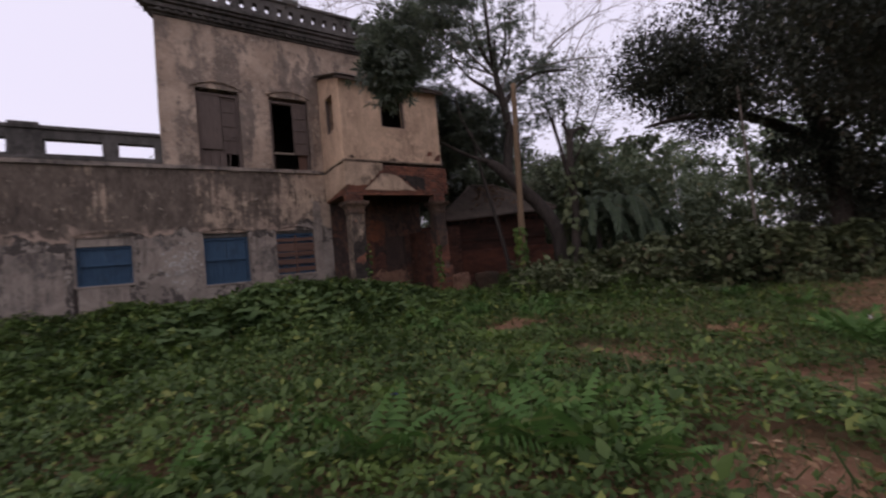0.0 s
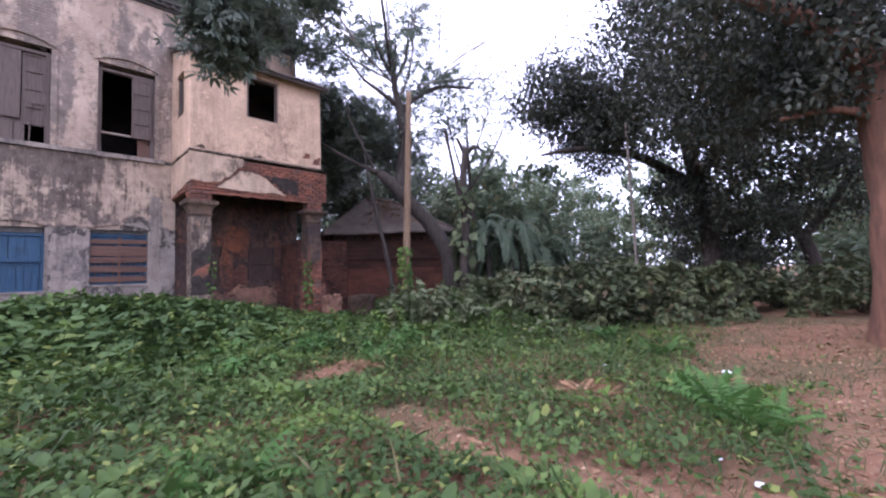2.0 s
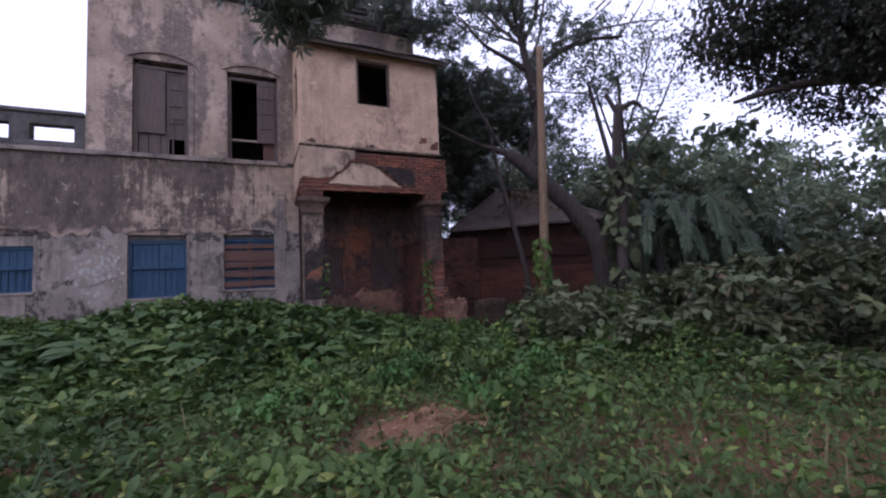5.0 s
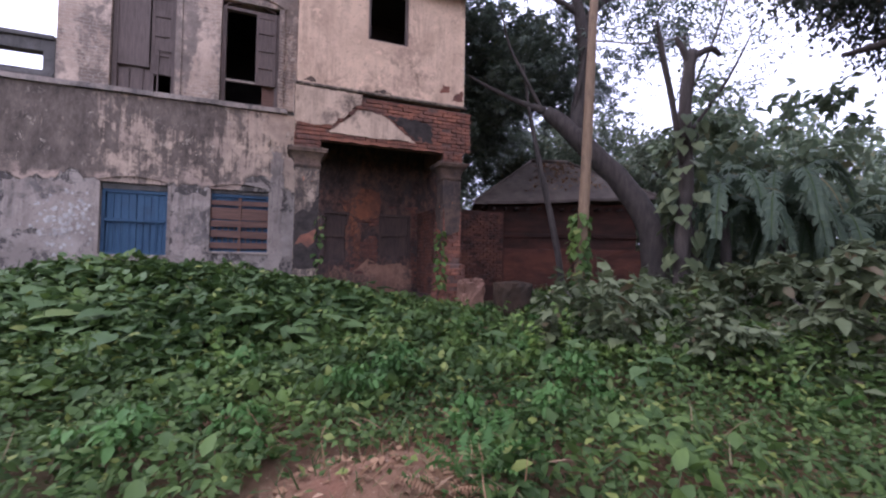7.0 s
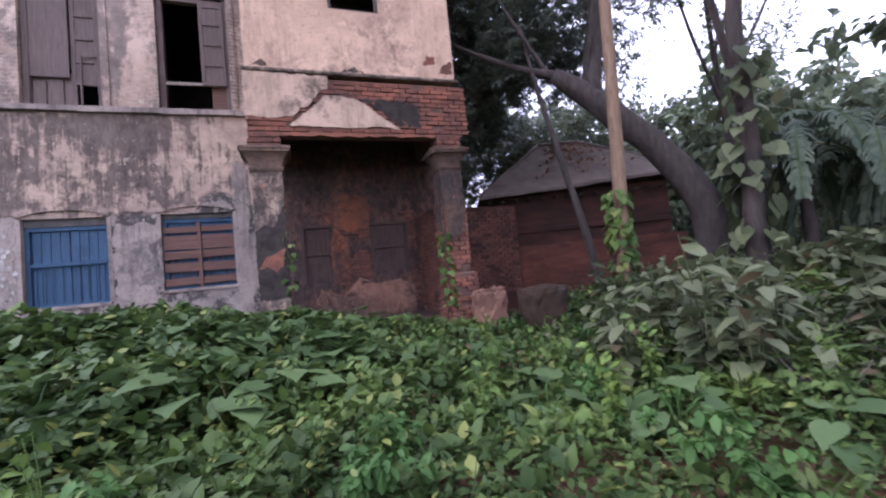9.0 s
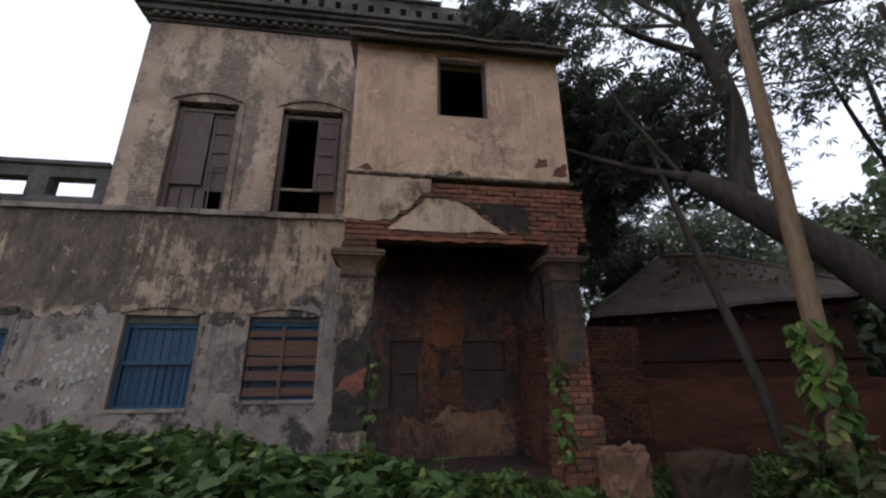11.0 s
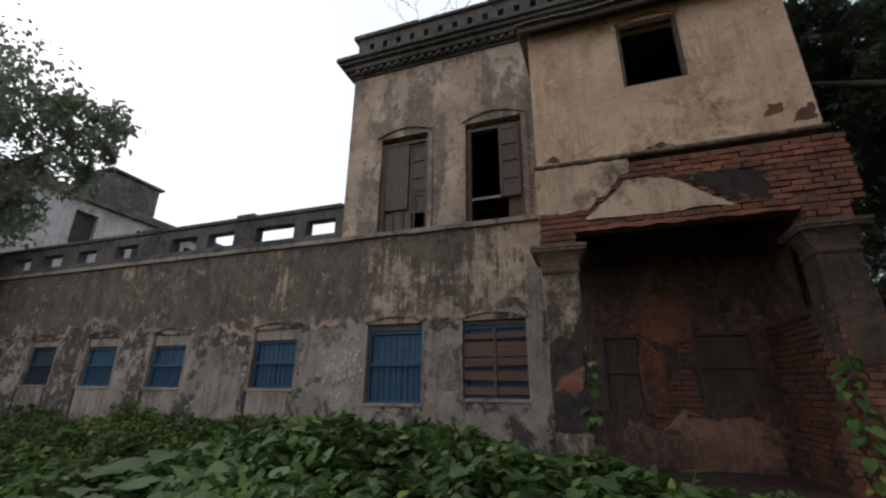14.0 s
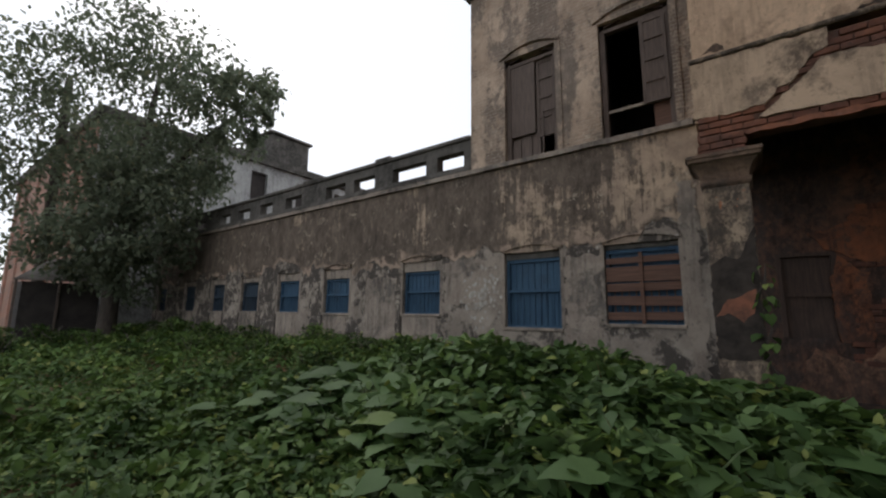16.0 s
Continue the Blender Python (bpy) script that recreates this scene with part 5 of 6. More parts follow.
# leaning tree beside the hut
fig = tree("tree", "leaning broadleaf tree with dark glossy crown behind the porch",
           ([(13.65, 11.6, -0.1), (13.58, 11.6, 1.4), (13.52, 11.65, 2.2), (13.32, 11.95, 2.95), (12.95, 12.25, 3.65), (12.45, 12.5, 4.2), (12.0, 13.0, 5.0), (11.5, 13.25, 5.45)], [0.36, 0.31, 0.3, 0.29, 0.28, 0.27, 0.24, 0.17]),
           [([(12.15, 12.85, 4.75), (12.4, 13.0, 5.7), (12.6, 13.0, 6.8), (12.5, 13.05, 7.9), (12.25, 13.1, 9.2), (12.35, 13.1, 10.8)], [0.22, 0.2, 0.19, 0.17, 0.12, 0.06]),
            ([(11.5, 13.25, 5.45), (10.9, 13.55, 5.7), (10.2, 13.9, 6.1), (9.6, 14.2, 6.5)], [0.12, 0.075, 0.055, 0.025]),
            ([(11.4, 13.3, 5.5), (10.9, 13.4, 6.4), (10.5, 13.5, 7.2), (10.3, 13.6, 8.2)], [0.06, 0.045, 0.032, 0.014]),
            ([(12.5, 13.05, 7.9), (13.3, 13.1, 8.8), (14.6, 12.9, 9.6), (16.2, 12.5, 9.9)], [0.12, 0.1, 0.08, 0.05]),
            ([(12.35, 13.1, 8.3), (11.7, 13.3, 8.7), (10.9, 13.4, 9.1), (10.2, 13.5, 9.9)], [0.1, 0.075, 0.05, 0.02]),
            ([(12.25, 13.1, 9.2), (12.9, 13.1, 10.4), (13.0, 13.0, 12.0)], [0.09, 0.07, 0.03]),
            ([(12.25, 13.1, 9.3), (11.6, 13.2, 10.3), (11.2, 13.2, 11.6)], [0.09, 0.07, 0.03]),
            ([(12.1, 13.0, 5.1), (12.3, 12.8, 6.4), (12.5, 12.8, 7.4)], [0.06, 0.05, 0.03]),
            ([(12.3, 13.3, 9.4), (9.4, 10.6, 12.0), (6.6, 9.2, 10.2), (4.9, 8.6, 6.9)], [0.06, 0.05, 0.04, 0.02]),
            ([(11.9, 12.9, 0.0), (11.75, 13.0, 1.6), (11.4, 13.2, 3.6), (11.1, 13.4, 5.4), (11.0, 13.6, 6.8)], [0.09, 0.085, 0.075, 0.05, 0.02])],
           [((10.2, 16.6, 5.8), 1.1, 2000), ((11.2, 16.0, 7.0), 1.5, 3200), ((10.6, 15.6, 8.3), 1.5, 2800), ((12.4, 17.5, 7.8), 1.5, 2000), ((9.9, 16.2, 4.2), 0.7, 700),
            ((9.8, 14.4, 9.9), 1.1, 700), ((8.2, 14.6, 10.5), 0.9, 260), ((11.5, 14.0, 10.6), 1.4, 800), ((12.7, 13.4, 9.0), 1.2, 380), ((13.2, 13.2, 11.4), 1.5, 500),
            ((14.8, 13.0, 8.2), 1.3, 350), ((13.6, 13.6, 7.2), 1.3, 420), ((11.6, 13.8, 7.2), 1.0, 500), ((12.4, 15.0, 8.2), 1.4, 1200), ((14.2, 17.0, 8.2), 1.5, 1300), ((10.9, 14.4, 6.2), 0.8, 500), ((15.8, 13.2, 10.2), 1.6, 420), ((14.2, 13.8, 10.0), 1.4, 420), ((9.9, 15.0, 5.6), 0.6, 350), ((15.5, 16.5, 7.5), 1.8, 900), ((10.2, 20.5, 7.5), (1.6, 1.6, 2.2), 2600), ((12.2, 23.0, 8.2), (2.2, 1.6, 2.2), 3000), ((14.8, 24.0, 8.0), (2.2, 1.6, 2.0), 2600), ((17.5, 25.0, 7.0), (2.4, 1.6, 1.8), 1800), ((10.4, 19.0, 4.6), (0.9, 1.0, 1.6), 1300), ((12.4, 23.6, 5.8), (2.2, 1.0, 1.8), 2600), ((14.9, 24.2, 6.0), (2.2, 1.0, 1.8), 2600), ((17.4, 24.6, 6.0), (2.2, 1.0, 1.8), 2400), ((20.0, 24.6, 5.6), (2.2, 1.0, 2.2), 2200), ((21.5, 21.0, 4.0), (1.4, 2.0, 2.6), 2200), ((14.4, 21.4, 7.9), (2.0, 1.2, 1.6), 2600), ((11.8, 18.6, 6.4), (1.4, 1.0, 1.3), 2000), ((13.4, 15.4, 6.8), (1.3, 1.0, 1.0), 700), ((11.4, 14.4, 6.6), (1.0, 0.9, 0.8), 600), ((8.6, 14.2, 10.2), (1.3, 0.8, 0.9), 260), ((4.6, 8.5, 6.15), (0.75, 0.65, 0.8), 1700), ((5.3, 9.0, 7.2), 0.9, 1100), ((7.2, 9.8, 8.9), 1.2, 1100)],
           M_BARK, L_TREE, 0.21, 21, kind="rosette", tilt=(0.0, 0.5), hollow=0.3, share=0.32)


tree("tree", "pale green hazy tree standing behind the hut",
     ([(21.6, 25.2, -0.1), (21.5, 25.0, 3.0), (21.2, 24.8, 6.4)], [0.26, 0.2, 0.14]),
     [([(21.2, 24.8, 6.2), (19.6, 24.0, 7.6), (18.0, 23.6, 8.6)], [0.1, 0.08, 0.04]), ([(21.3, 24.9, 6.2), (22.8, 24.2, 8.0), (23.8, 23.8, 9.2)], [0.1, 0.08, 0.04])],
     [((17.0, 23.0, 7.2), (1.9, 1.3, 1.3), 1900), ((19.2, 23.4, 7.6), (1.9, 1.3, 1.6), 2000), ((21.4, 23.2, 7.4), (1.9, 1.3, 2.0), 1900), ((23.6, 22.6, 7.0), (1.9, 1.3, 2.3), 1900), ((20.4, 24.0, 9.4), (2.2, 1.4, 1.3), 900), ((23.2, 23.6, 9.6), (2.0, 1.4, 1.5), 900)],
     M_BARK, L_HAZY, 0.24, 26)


tree("tree", "hazy pale green spreading tree beyond the banana plants",
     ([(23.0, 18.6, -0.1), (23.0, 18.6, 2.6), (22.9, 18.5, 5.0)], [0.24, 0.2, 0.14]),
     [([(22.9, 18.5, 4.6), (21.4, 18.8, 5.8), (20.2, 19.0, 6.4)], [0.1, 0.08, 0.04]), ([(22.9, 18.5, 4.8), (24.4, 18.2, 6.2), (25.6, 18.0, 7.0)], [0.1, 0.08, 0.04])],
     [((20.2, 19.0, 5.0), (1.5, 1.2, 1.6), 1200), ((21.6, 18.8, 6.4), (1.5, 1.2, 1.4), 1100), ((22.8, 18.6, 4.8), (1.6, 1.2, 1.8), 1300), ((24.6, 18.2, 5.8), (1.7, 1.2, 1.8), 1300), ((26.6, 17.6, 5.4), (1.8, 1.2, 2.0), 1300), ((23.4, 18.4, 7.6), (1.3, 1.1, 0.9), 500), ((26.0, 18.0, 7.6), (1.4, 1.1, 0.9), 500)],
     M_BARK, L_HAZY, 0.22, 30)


tree("tree", "slender open-crowned tree with pale feathery leaves",
     ([(17.6, 13.6, -0.1), (17.4, 13.6, 3.0), (17.0, 13.5, 6.0), (16.8, 13.4, 9.0)], [0.13, 0.11, 0.08, 0.04]),
     [([(17.2, 13.55, 5.0), (16.0, 13.3, 6.8), (15.0, 13.0, 8.6)], [0.06, 0.045, 0.02]), ([(17.1, 13.5, 5.6), (18.4, 13.2, 7.4), (19.4, 13.0, 9.2)], [0.06, 0.045, 0.02]), ([(17.0, 13.5, 6.6), (17.6, 13.0, 8.6), (18.2, 12.8, 10.6)], [0.05, 0.035, 0.015])],
     [((15.2, 13.0, 8.4), (1.3, 1.0, 1.3), 420), ((16.8, 13.3, 9.6), (1.6, 1.2, 1.4), 520), ((19.0, 13.0, 9.0), (1.5, 1.2, 1.4), 480), ((18.2, 12.9, 10.8), (1.5, 1.2, 1.2), 380), ((17.4, 13.2, 7.2), (1.5, 1.2, 1.0), 380), ((19.6, 13.4, 7.2), (1.2, 1.0, 1.2), 330)],
     M_BARK, L_HAZY, 0.12, 29, kind="cheap", hollow=0.3, share=1.8)


def twigs_of(parent, starts, seed, material, depth=4):
    rnd, limbs = random.Random(seed), []
    for s, d, l, r in starts:
        spray(rnd, limbs, s, d, l, r * 0.75, depth)
    bm = bmesh.new()
    for k, (pts, rad) in enumerate(limbs):
        tube(bm, pts, rad, 4 if rad[0] < 0.04 else 6, 0.0, k)
    part("branchwork", bm, material, parent, "leafless pale branches")


twigs_of(fig, [((12.4, 13.3, 9.2), (-0.95, -0.1, 0.4), 7.0, 0.08), ((12.6, 13.3, 8.6), (0.2, 0.1, 1.0), 4.6, 0.08), ((13.6, 13.2, 9.5), (0.9, -0.25, 0.3), 5.0, 0.07),
               ((12.2, 13.4, 9.4), (-0.6, 0.4, 0.7), 5.4, 0.07), ((14.4, 13.0, 10.1), (0.75, 0.3, 0.1), 4.6, 0.05), ((12.4, 13.3, 7.6), (0.9, -0.3, -0.05), 4.0, 0.045),
               ((9.4, 13.6, 11.2), (-0.85, 0.0, 0.25), 4.6, 0.045), ((11.0, 13.4, 10.2), (-0.8, 0.2, 0.6), 5.0, 0.05), ((15.2, 12.7, 10.8), (0.5, -0.4, 0.5), 4.4, 0.05), ((13.2, 13.2, 9.0), (0.8, -0.2, 0.7), 5.0, 0.05),
               ((10.6, 13.4, 10.6), (-0.95, 0.1, 0.22), 6.4, 0.05), ((9.2, 13.4, 11.6), (-0.95, -0.1, 0.02), 5.6, 0.045), ((12.3, 13.3, 10.2), (-0.5, -0.3, 0.8), 5.6, 0.06), ((16.0, 12.6, 9.8), (0.6, 0.2, 0.7), 5.4, 0.05), ((14.6, 12.9, 11.2), (-0.2, -0.2, 0.9), 4.6, 0.05)], 5, M_TWIG)


def pole(name, label, x, y, h, r, lean, material):
    z = float(ground_z(x, y)) - 0.1
    ob = part(name, tubes(([(x, y, z), (x + lean * 0.35, y - 0.03, h * 0.35), (x + lean * 0.7, y, h * 0.7), (x + lean, y + 0.03, h)], [r, r * 0.95, r * 0.85, r * 0.7]), sides=12, rough=0.03), material)
    return tagged(ob, label, "pole")


pole("pole", "tall straight tan tree trunk like a pole", 11.33, 11.7, 8.2, 0.128, 0.5, M_BAMBOO)
pole("pole", "thin pale bamboo pole rising from the bushes", 17.0, 6.0, 6.6, 0.05, -0.1, M_TWIG)


def ivy(x, y, r, z0, z1, n, seed, size, leaf):
    rs = np.random.RandomState(seed)
    a, z = rs.uniform(0, 6.283, n), rs.uniform(z0, z1, n)
    P = np.stack([x + (r + rs.uniform(0, 0.07, n)) * np.cos(a), y + (r + rs.uniform(0, 0.07, n)) * np.sin(a), z], -1)
    t = thing("climbing_vine", "green climbing vine with heart-shaped leaves on a trunk", "vine")
    turns = [(x + (r + 0.015) * math.cos(2.2 * k), y + (r + 0.015) * math.sin(2.2 * k), z0 - 0.4 + (z1 - z0 + 0.4) * k / 9) for k in range(10)]
    part("stem", tubes((turns, [0.014] * 9 + [0.006]), sides=5), M_BARK, t)
    leaf_cloud("foliage", "heart", P, size, (-0.9, 0.3), leaf, t, face=a - np.pi / 2, rs=rs)
    return t


ivy(11.4, 11.7, 0.16, 0.7, 2.5, 190, 1, 0.15, L_SPRIG)
ivy(8.5, 13.12, 0.06, 0.7, 2.1, 70, 5, 0.12, L_SPRIG)
ivy(5.72, 13.2, 0.05, 0.7, 2.3, 40, 6, 0.1, L_COVER)

vt = tree("tree", "pruned slender tree wrapped in a large-leaved vine",
          ([(13.2, 10.5, -0.1), (13.15, 10.5, 1.5), (13.3, 10.5, 3.2), (13.2, 10.45, 4.8), (13.35, 10.4, 6.1)], [0.2, 0.17, 0.15, 0.13, 0.12]),
          [([(13.3, 10.4, 5.9), (13.8, 10.3, 6.2), (14.1, 10.3, 6.1)], [0.09, 0.07, 0.05]), ([(13.3, 10.4, 5.8), (13.0, 10.5, 6.4)], [0.08, 0.05]), ([(13.2, 10.5, 3.6), (12.6, 10.3, 5.0), (12.1, 10.2, 6.4)], [0.07, 0.06, 0.04])],
          [], M_BARK, L_TREE, 0.2, 3)
ivy(13.2, 10.5, 0.3, 0.6, 4.6, 105, 2, 0.27, L_BUSH)


def banana(x, y, h, n, seed):
    z0 = float(ground_z(x, y))
    t = thing("banana_plant", "banana plant with drooping torn dusty leaves", "plant", (x, y, z0), "banana clump")
    part("stem", tubes(([(0, 0, -0.1), (0.03, 0.02, h * 0.5), (0.0, 0.05, h)], [0.13, 0.11, 0.06]), sides=10, rough=0.06), M_BARK, t)
    rnd = random.Random(seed)
    for k in range(n):
        a, L = 6.283 * k / n + rnd.uniform(-0.3, 0.3), rnd.uniform(1.9, 2.7)
        up, droop = rnd.uniform(0.3, 1.15), rnd.uniform(0.65, 1.0)
        bm = bmesh.new()
        N, rows, c, s = 40, [], math.cos(a), math.sin(a)
        for i in range(N + 1):
            u = i / N
            r, z = L * u * (0.9 - 0.25 * u), h + L * (up * u - (up * 0.45 + droop) * u ** 2.3)
            rows.append((r, z, 0.02 if u < 0.12 else 0.23 * math.sin(math.pi * min(1, 0.06 + 0.88 * u)) ** 0.6))
        for (r0, z0a, w0), (r1, z1a, w1) in zip(rows[2:], rows[3:]):
            for e in (-1, 1):
                tip, sag = rnd.uniform(0.6, 1.1), rnd.uniform(0.35, 1.1)
                w0b, w1b = w0 * tip, w1 * tip
                q = [(c * r0, s * r0, z0a), (c * r1, s * r1, z1a), (c * (r1 + 0.05) - s * e * w1b * 0.6, s * (r1 + 0.05) + c * e * w1b * 0.6, z1a - 0.25 * sag * w1b),
                     (c * (r1 + 0.05) - s * e * w1b, s * (r1 + 0.05) + c * e * w1b, z1a - sag * w1b), (c * (r0 + 0.06) - s * e * w0b, s * (r0 + 0.06) + c * e * w0b, z0a - sag * w0b), (c * (r0 + 0.04) - s * e * w0b * 0.6, s * (r0 + 0.04) + c * e * w0b * 0.6, z0a - 0.25 * sag * w0b)]
                v = [bm.verts.new(p) for p in q]
                bm.faces.new([v[0], v[1], v[2], v[5]])
                bm.faces.new([v[5], v[2], v[3], v[4]])
        rows = [(c * r, s * r, z) for r, z, _ in rows]
        ribs = [(p[0], p[1], p[2] + 0.012) for p in rows[::5]]
        lf = part("leaf", bm, L_BANANA, t)
        part("midrib", tubes((ribs, [0.022] + [0.014] * (len(ribs) - 2) + [0.006]), sides=5), L_GRASS, lf)


for x, y, h, n, s in ((15.0, 9.7, 2.3, 13, 1), (14.4, 10.4, 2.8, 12, 2), (15.9, 9.2, 2.1, 12, 3), (16.3, 10.4, 3.1, 12, 4)):
    banana(x, y, h, n, s)

tree("tree", "huge dusty dark-leaved mango tree at the clearing's edge",
     ([(21.6, 4.7, -0.2), (21.5, 4.7, 1.6), (21.3, 4.8, 3.4), (21.2, 5.0, 5.0)], [0.45, 0.36, 0.32, 0.3]),
     [([(21.2, 5, 4.6), (19.6, 6.6, 6.0), (18.0, 8.2, 6.4), (16.8, 9.4, 6.2)], [0.25, 0.18, 0.12, 0.05]), ([(21.2, 5, 5.0), (20.6, 3.2, 7.0), (19.4, 1.6, 8.2)], [0.25, 0.16, 0.06]), ([(21.2, 5, 5.0), (21.5, 5.6, 8.0), (21.3, 6.2, 11.0)], [0.3, 0.2, 0.08]), ([(21.2, 5, 4.2), (18.8, 4.4, 5.0), (17.2, 3.8, 4.7)], [0.16, 0.1, 0.04])],
     [((18.5, 8.6, 8.2), 2.2, 7000), ((19.5, 7.2, 9.5), 2.8, 8000), ((20.5, 4.8, 11.5), 3.0, 7000), ((18.6, 5.2, 7.2), 2.5, 8000), ((18.8, 2.6, 7.4), 2.5, 8000), ((21.0, 8.8, 7.4), 2.0, 5000),
      ((17.8, 9.4, 9.0), 2.0, 5000), ((19.0, 0.4, 6.8), 2.3, 6000), ((20.2, 1.8, 10.0), 2.8, 6000), ((20.4, 5.2, 4.2), 1.6, 4000), ((20.0, 3.0, 4.2), 1.9, 4500), ((21.8, 0.8, 4.2), 2.0, 4500), ((17.6, 7.0, 7.0), 1.3, 2600),
      ((22.5, 5.2, 2.6), 1.8, 4000), ((22.0, 3.4, 2.4), 1.6, 3500)],
     M_BARK, L_MANGO, 0.16, 22, kind="cheap", tilt=(-0.6, 0.45))
tree("tree", "big dusty red-barked trunk with dark crown beside bare earth",
     ([(12.75, -0.2, -0.2), (12.6, -0.2, 0.5), (12.55, -0.2, 1.2), (12.5, -0.22, 2.0), (12.55, -0.2, 3.0), (12.5, -0.15, 3.9), (12.6, -0.1, 4.8)], [0.85, 0.64, 0.57, 0.55, 0.53, 0.52, 0.5]),
     [([(12.6, -0.1, 4.6), (11.9, 0.9, 5.8), (11.0, 2.2, 6.8)], [0.28, 0.18, 0.06]), ([(12.6, -0.1, 4.6), (13.4, 0.3, 6.2), (14.2, 0.8, 7.8), (14.8, 2.2, 10.4)], [0.32, 0.2, 0.14, 0.06]), ([(12.5, -0.15, 3.8), (11.9, 0.6, 4.1), (11.4, 1.3, 4.0)], [0.1, 0.06, 0.03])],
     # The last four clumps are added unseen overhead to shade the ground.
     [((12.3, 0.5, 5.0), 1.2, 2600), ((11.6, 1.8, 6.5), 1.7, 4200), ((14.0, 1.6, 7.0), 2.1, 4500), ((14.4, 2.8, 5.4), 1.7, 3500), ((13.0, -1.2, 6.0), 1.9, 3000), ((11.8, 1.0, 4.5), 0.7, 800), ((12.6, 3.2, 8.2), 1.6, 3000), ((13.6, 3.0, 11.0), 2.4, 3500), ((15.6, 4.6, 11.6), 2.4, 3500), ((16.0, 1.6, 11.2), 2.4, 3500), ((11.6, 0.4, 10.6), 2.2, 3000)],
     M_REDBARK, L_MANGO, 0.15, 23, kind="cheap", tilt=(-0.6, 0.45))
tree("tree", "forked grey-trunked tree standing in the shade",
     ([(23.5, 1.6, -0.2), (23.4, 1.8, 1.4), (23.5, 2.1, 2.6)], [0.32, 0.26, 0.22]),
     [([(23.5, 2.1, 2.5), (23.0, 2.9, 4.2), (22.8, 3.6, 6)], [0.18, 0.14, 0.08]), ([(23.5, 2.1, 2.5), (23.6, 1.0, 4.0), (23.5, 0.0, 6)], [0.18, 0.14, 0.08])],
     [((23, 3.4, 7), 2.4, 4000), ((23.5, 0, 6.6), 2.4, 4000), ((24.5, -2.0, 4.5), 2.2, 4000), ((26, -4.5, 4.5), 2.6, 4000)], M_BARK, L_MANGO, 0.2, 24, kind="cheap")

# tree at the far end of the long wall, and a palm behind it
tree("tree", "tall broadleaf tree shading the end of the long wall",
     ([(-17.2, 13.0, -0.1), (-17.1, 13.0, 1.8), (-17.3, 13.1, 3.6), (-17.0, 13.2, 5.2), (-16.8, 13.3, 7.5)], [0.42, 0.34, 0.31, 0.28, 0.2]),
     [([(-17.0, 13.2, 5.0), (-15.4, 13.8, 7.4), (-13.6, 14.6, 9.2), (-11.8, 15.2, 10.2)], [0.22, 0.16, 0.1, 0.04]), ([(-17.2, 13.1, 4.2), (-18.6, 12.4, 6.6), (-19.6, 12.0, 9)], [0.22, 0.15, 0.06]), ([(-16.8, 13.3, 7.4), (-16.4, 13.4, 10.5), (-16.2, 13.6, 13.5)], [0.22, 0.15, 0.05]), ([(-17.1, 13.0, 3.4), (-15.6, 12.4, 4.6), (-14.4, 12.0, 5.2)], [0.12, 0.09, 0.04])],
     [((-12.6, 14.8, 10.0), 2.1, 1210), ((-14.5, 14.2, 8.2), 2.3, 1980), ((-14.4, 13.8, 12.0), 2.6, 1760), ((-17.0, 13.0, 14.0), 3.0, 1870), ((-18.5, 11.6, 9.6), 2.8, 2090), ((-16.6, 13.0, 6.8), 2.4, 2310), ((-15.2, 12.4, 5.0), 1.9, 1540), ((-17.6, 11.8, 4.6), 2.2, 1760), ((-14.0, 13.4, 6.2), 1.5, 825), ((-19.0, 11.0, 13.2), 2.6, 1430), ((-11.4, 15.0, 11.0), 1.3, 385), ((-10.3, 15.0, 10.6), 1.3, 600), ((-9.3, 15.1, 9.8), 0.8, 250), ((-10.9, 14.9, 8.8), 1.2, 500), ((-20.5, 9.8, 7.6), 2.6, 1650), ((-21.0, 9.2, 12), 2.6, 1210), ((-15.4, 13.2, 3.4), 1.7, 1300), ((-18.2, 12.4, 3.6), 1.5, 700), ((-14.2, 13.8, 4.6), 1.4, 900), ((-13.0, 14.4, 7.2), 1.4, 800)],
     M_BARK, L_HAZY, 0.27, 25, kind="cheap", tilt=(-0.6, 0.5))


def palm(x, y, h):
    t = thing("palm_tree", "tall date palm with feathery fronds", "tree")
    part("trunk", tubes(([(x, y, -0.1), (x + 0.2, y, h * 0.5), (x, y, h)], [0.28, 0.22, 0.18]), rough=0.08), M_BARK, t)
    rnd = random.Random(6)
    for k in range(22):
        a, up = 6.283 * k / 22 + rnd.uniform(-0.2, 0.2), rnd.uniform(-0.1, 1.0)
        bm = bmesh.new()
        c, s = math.cos(a), math.sin(a)
        for i in range(26):
            u = i / 26
            r, z = 3.0 * u * (1 - 0.2 * u), h + 3.0 * (up * u - 0.75 * u * u)
            for e in (-1, 1):
                w, d = 0.55 * math.sin(math.pi * (0.12 + 0.8 * u)), 0.3
                p = [(c * r, s * r, z), (c * (r + 0.05), s * (r + 0.05), z), (c * (r + d) - s * e * w, s * (r + d) + c * e * w, z - 0.15)]
                bm.faces.new([bm.verts.new(q) for q in p])
        part("frond", bm, L_TREE, t)


palm(-23.4, 11.6, 14.2)

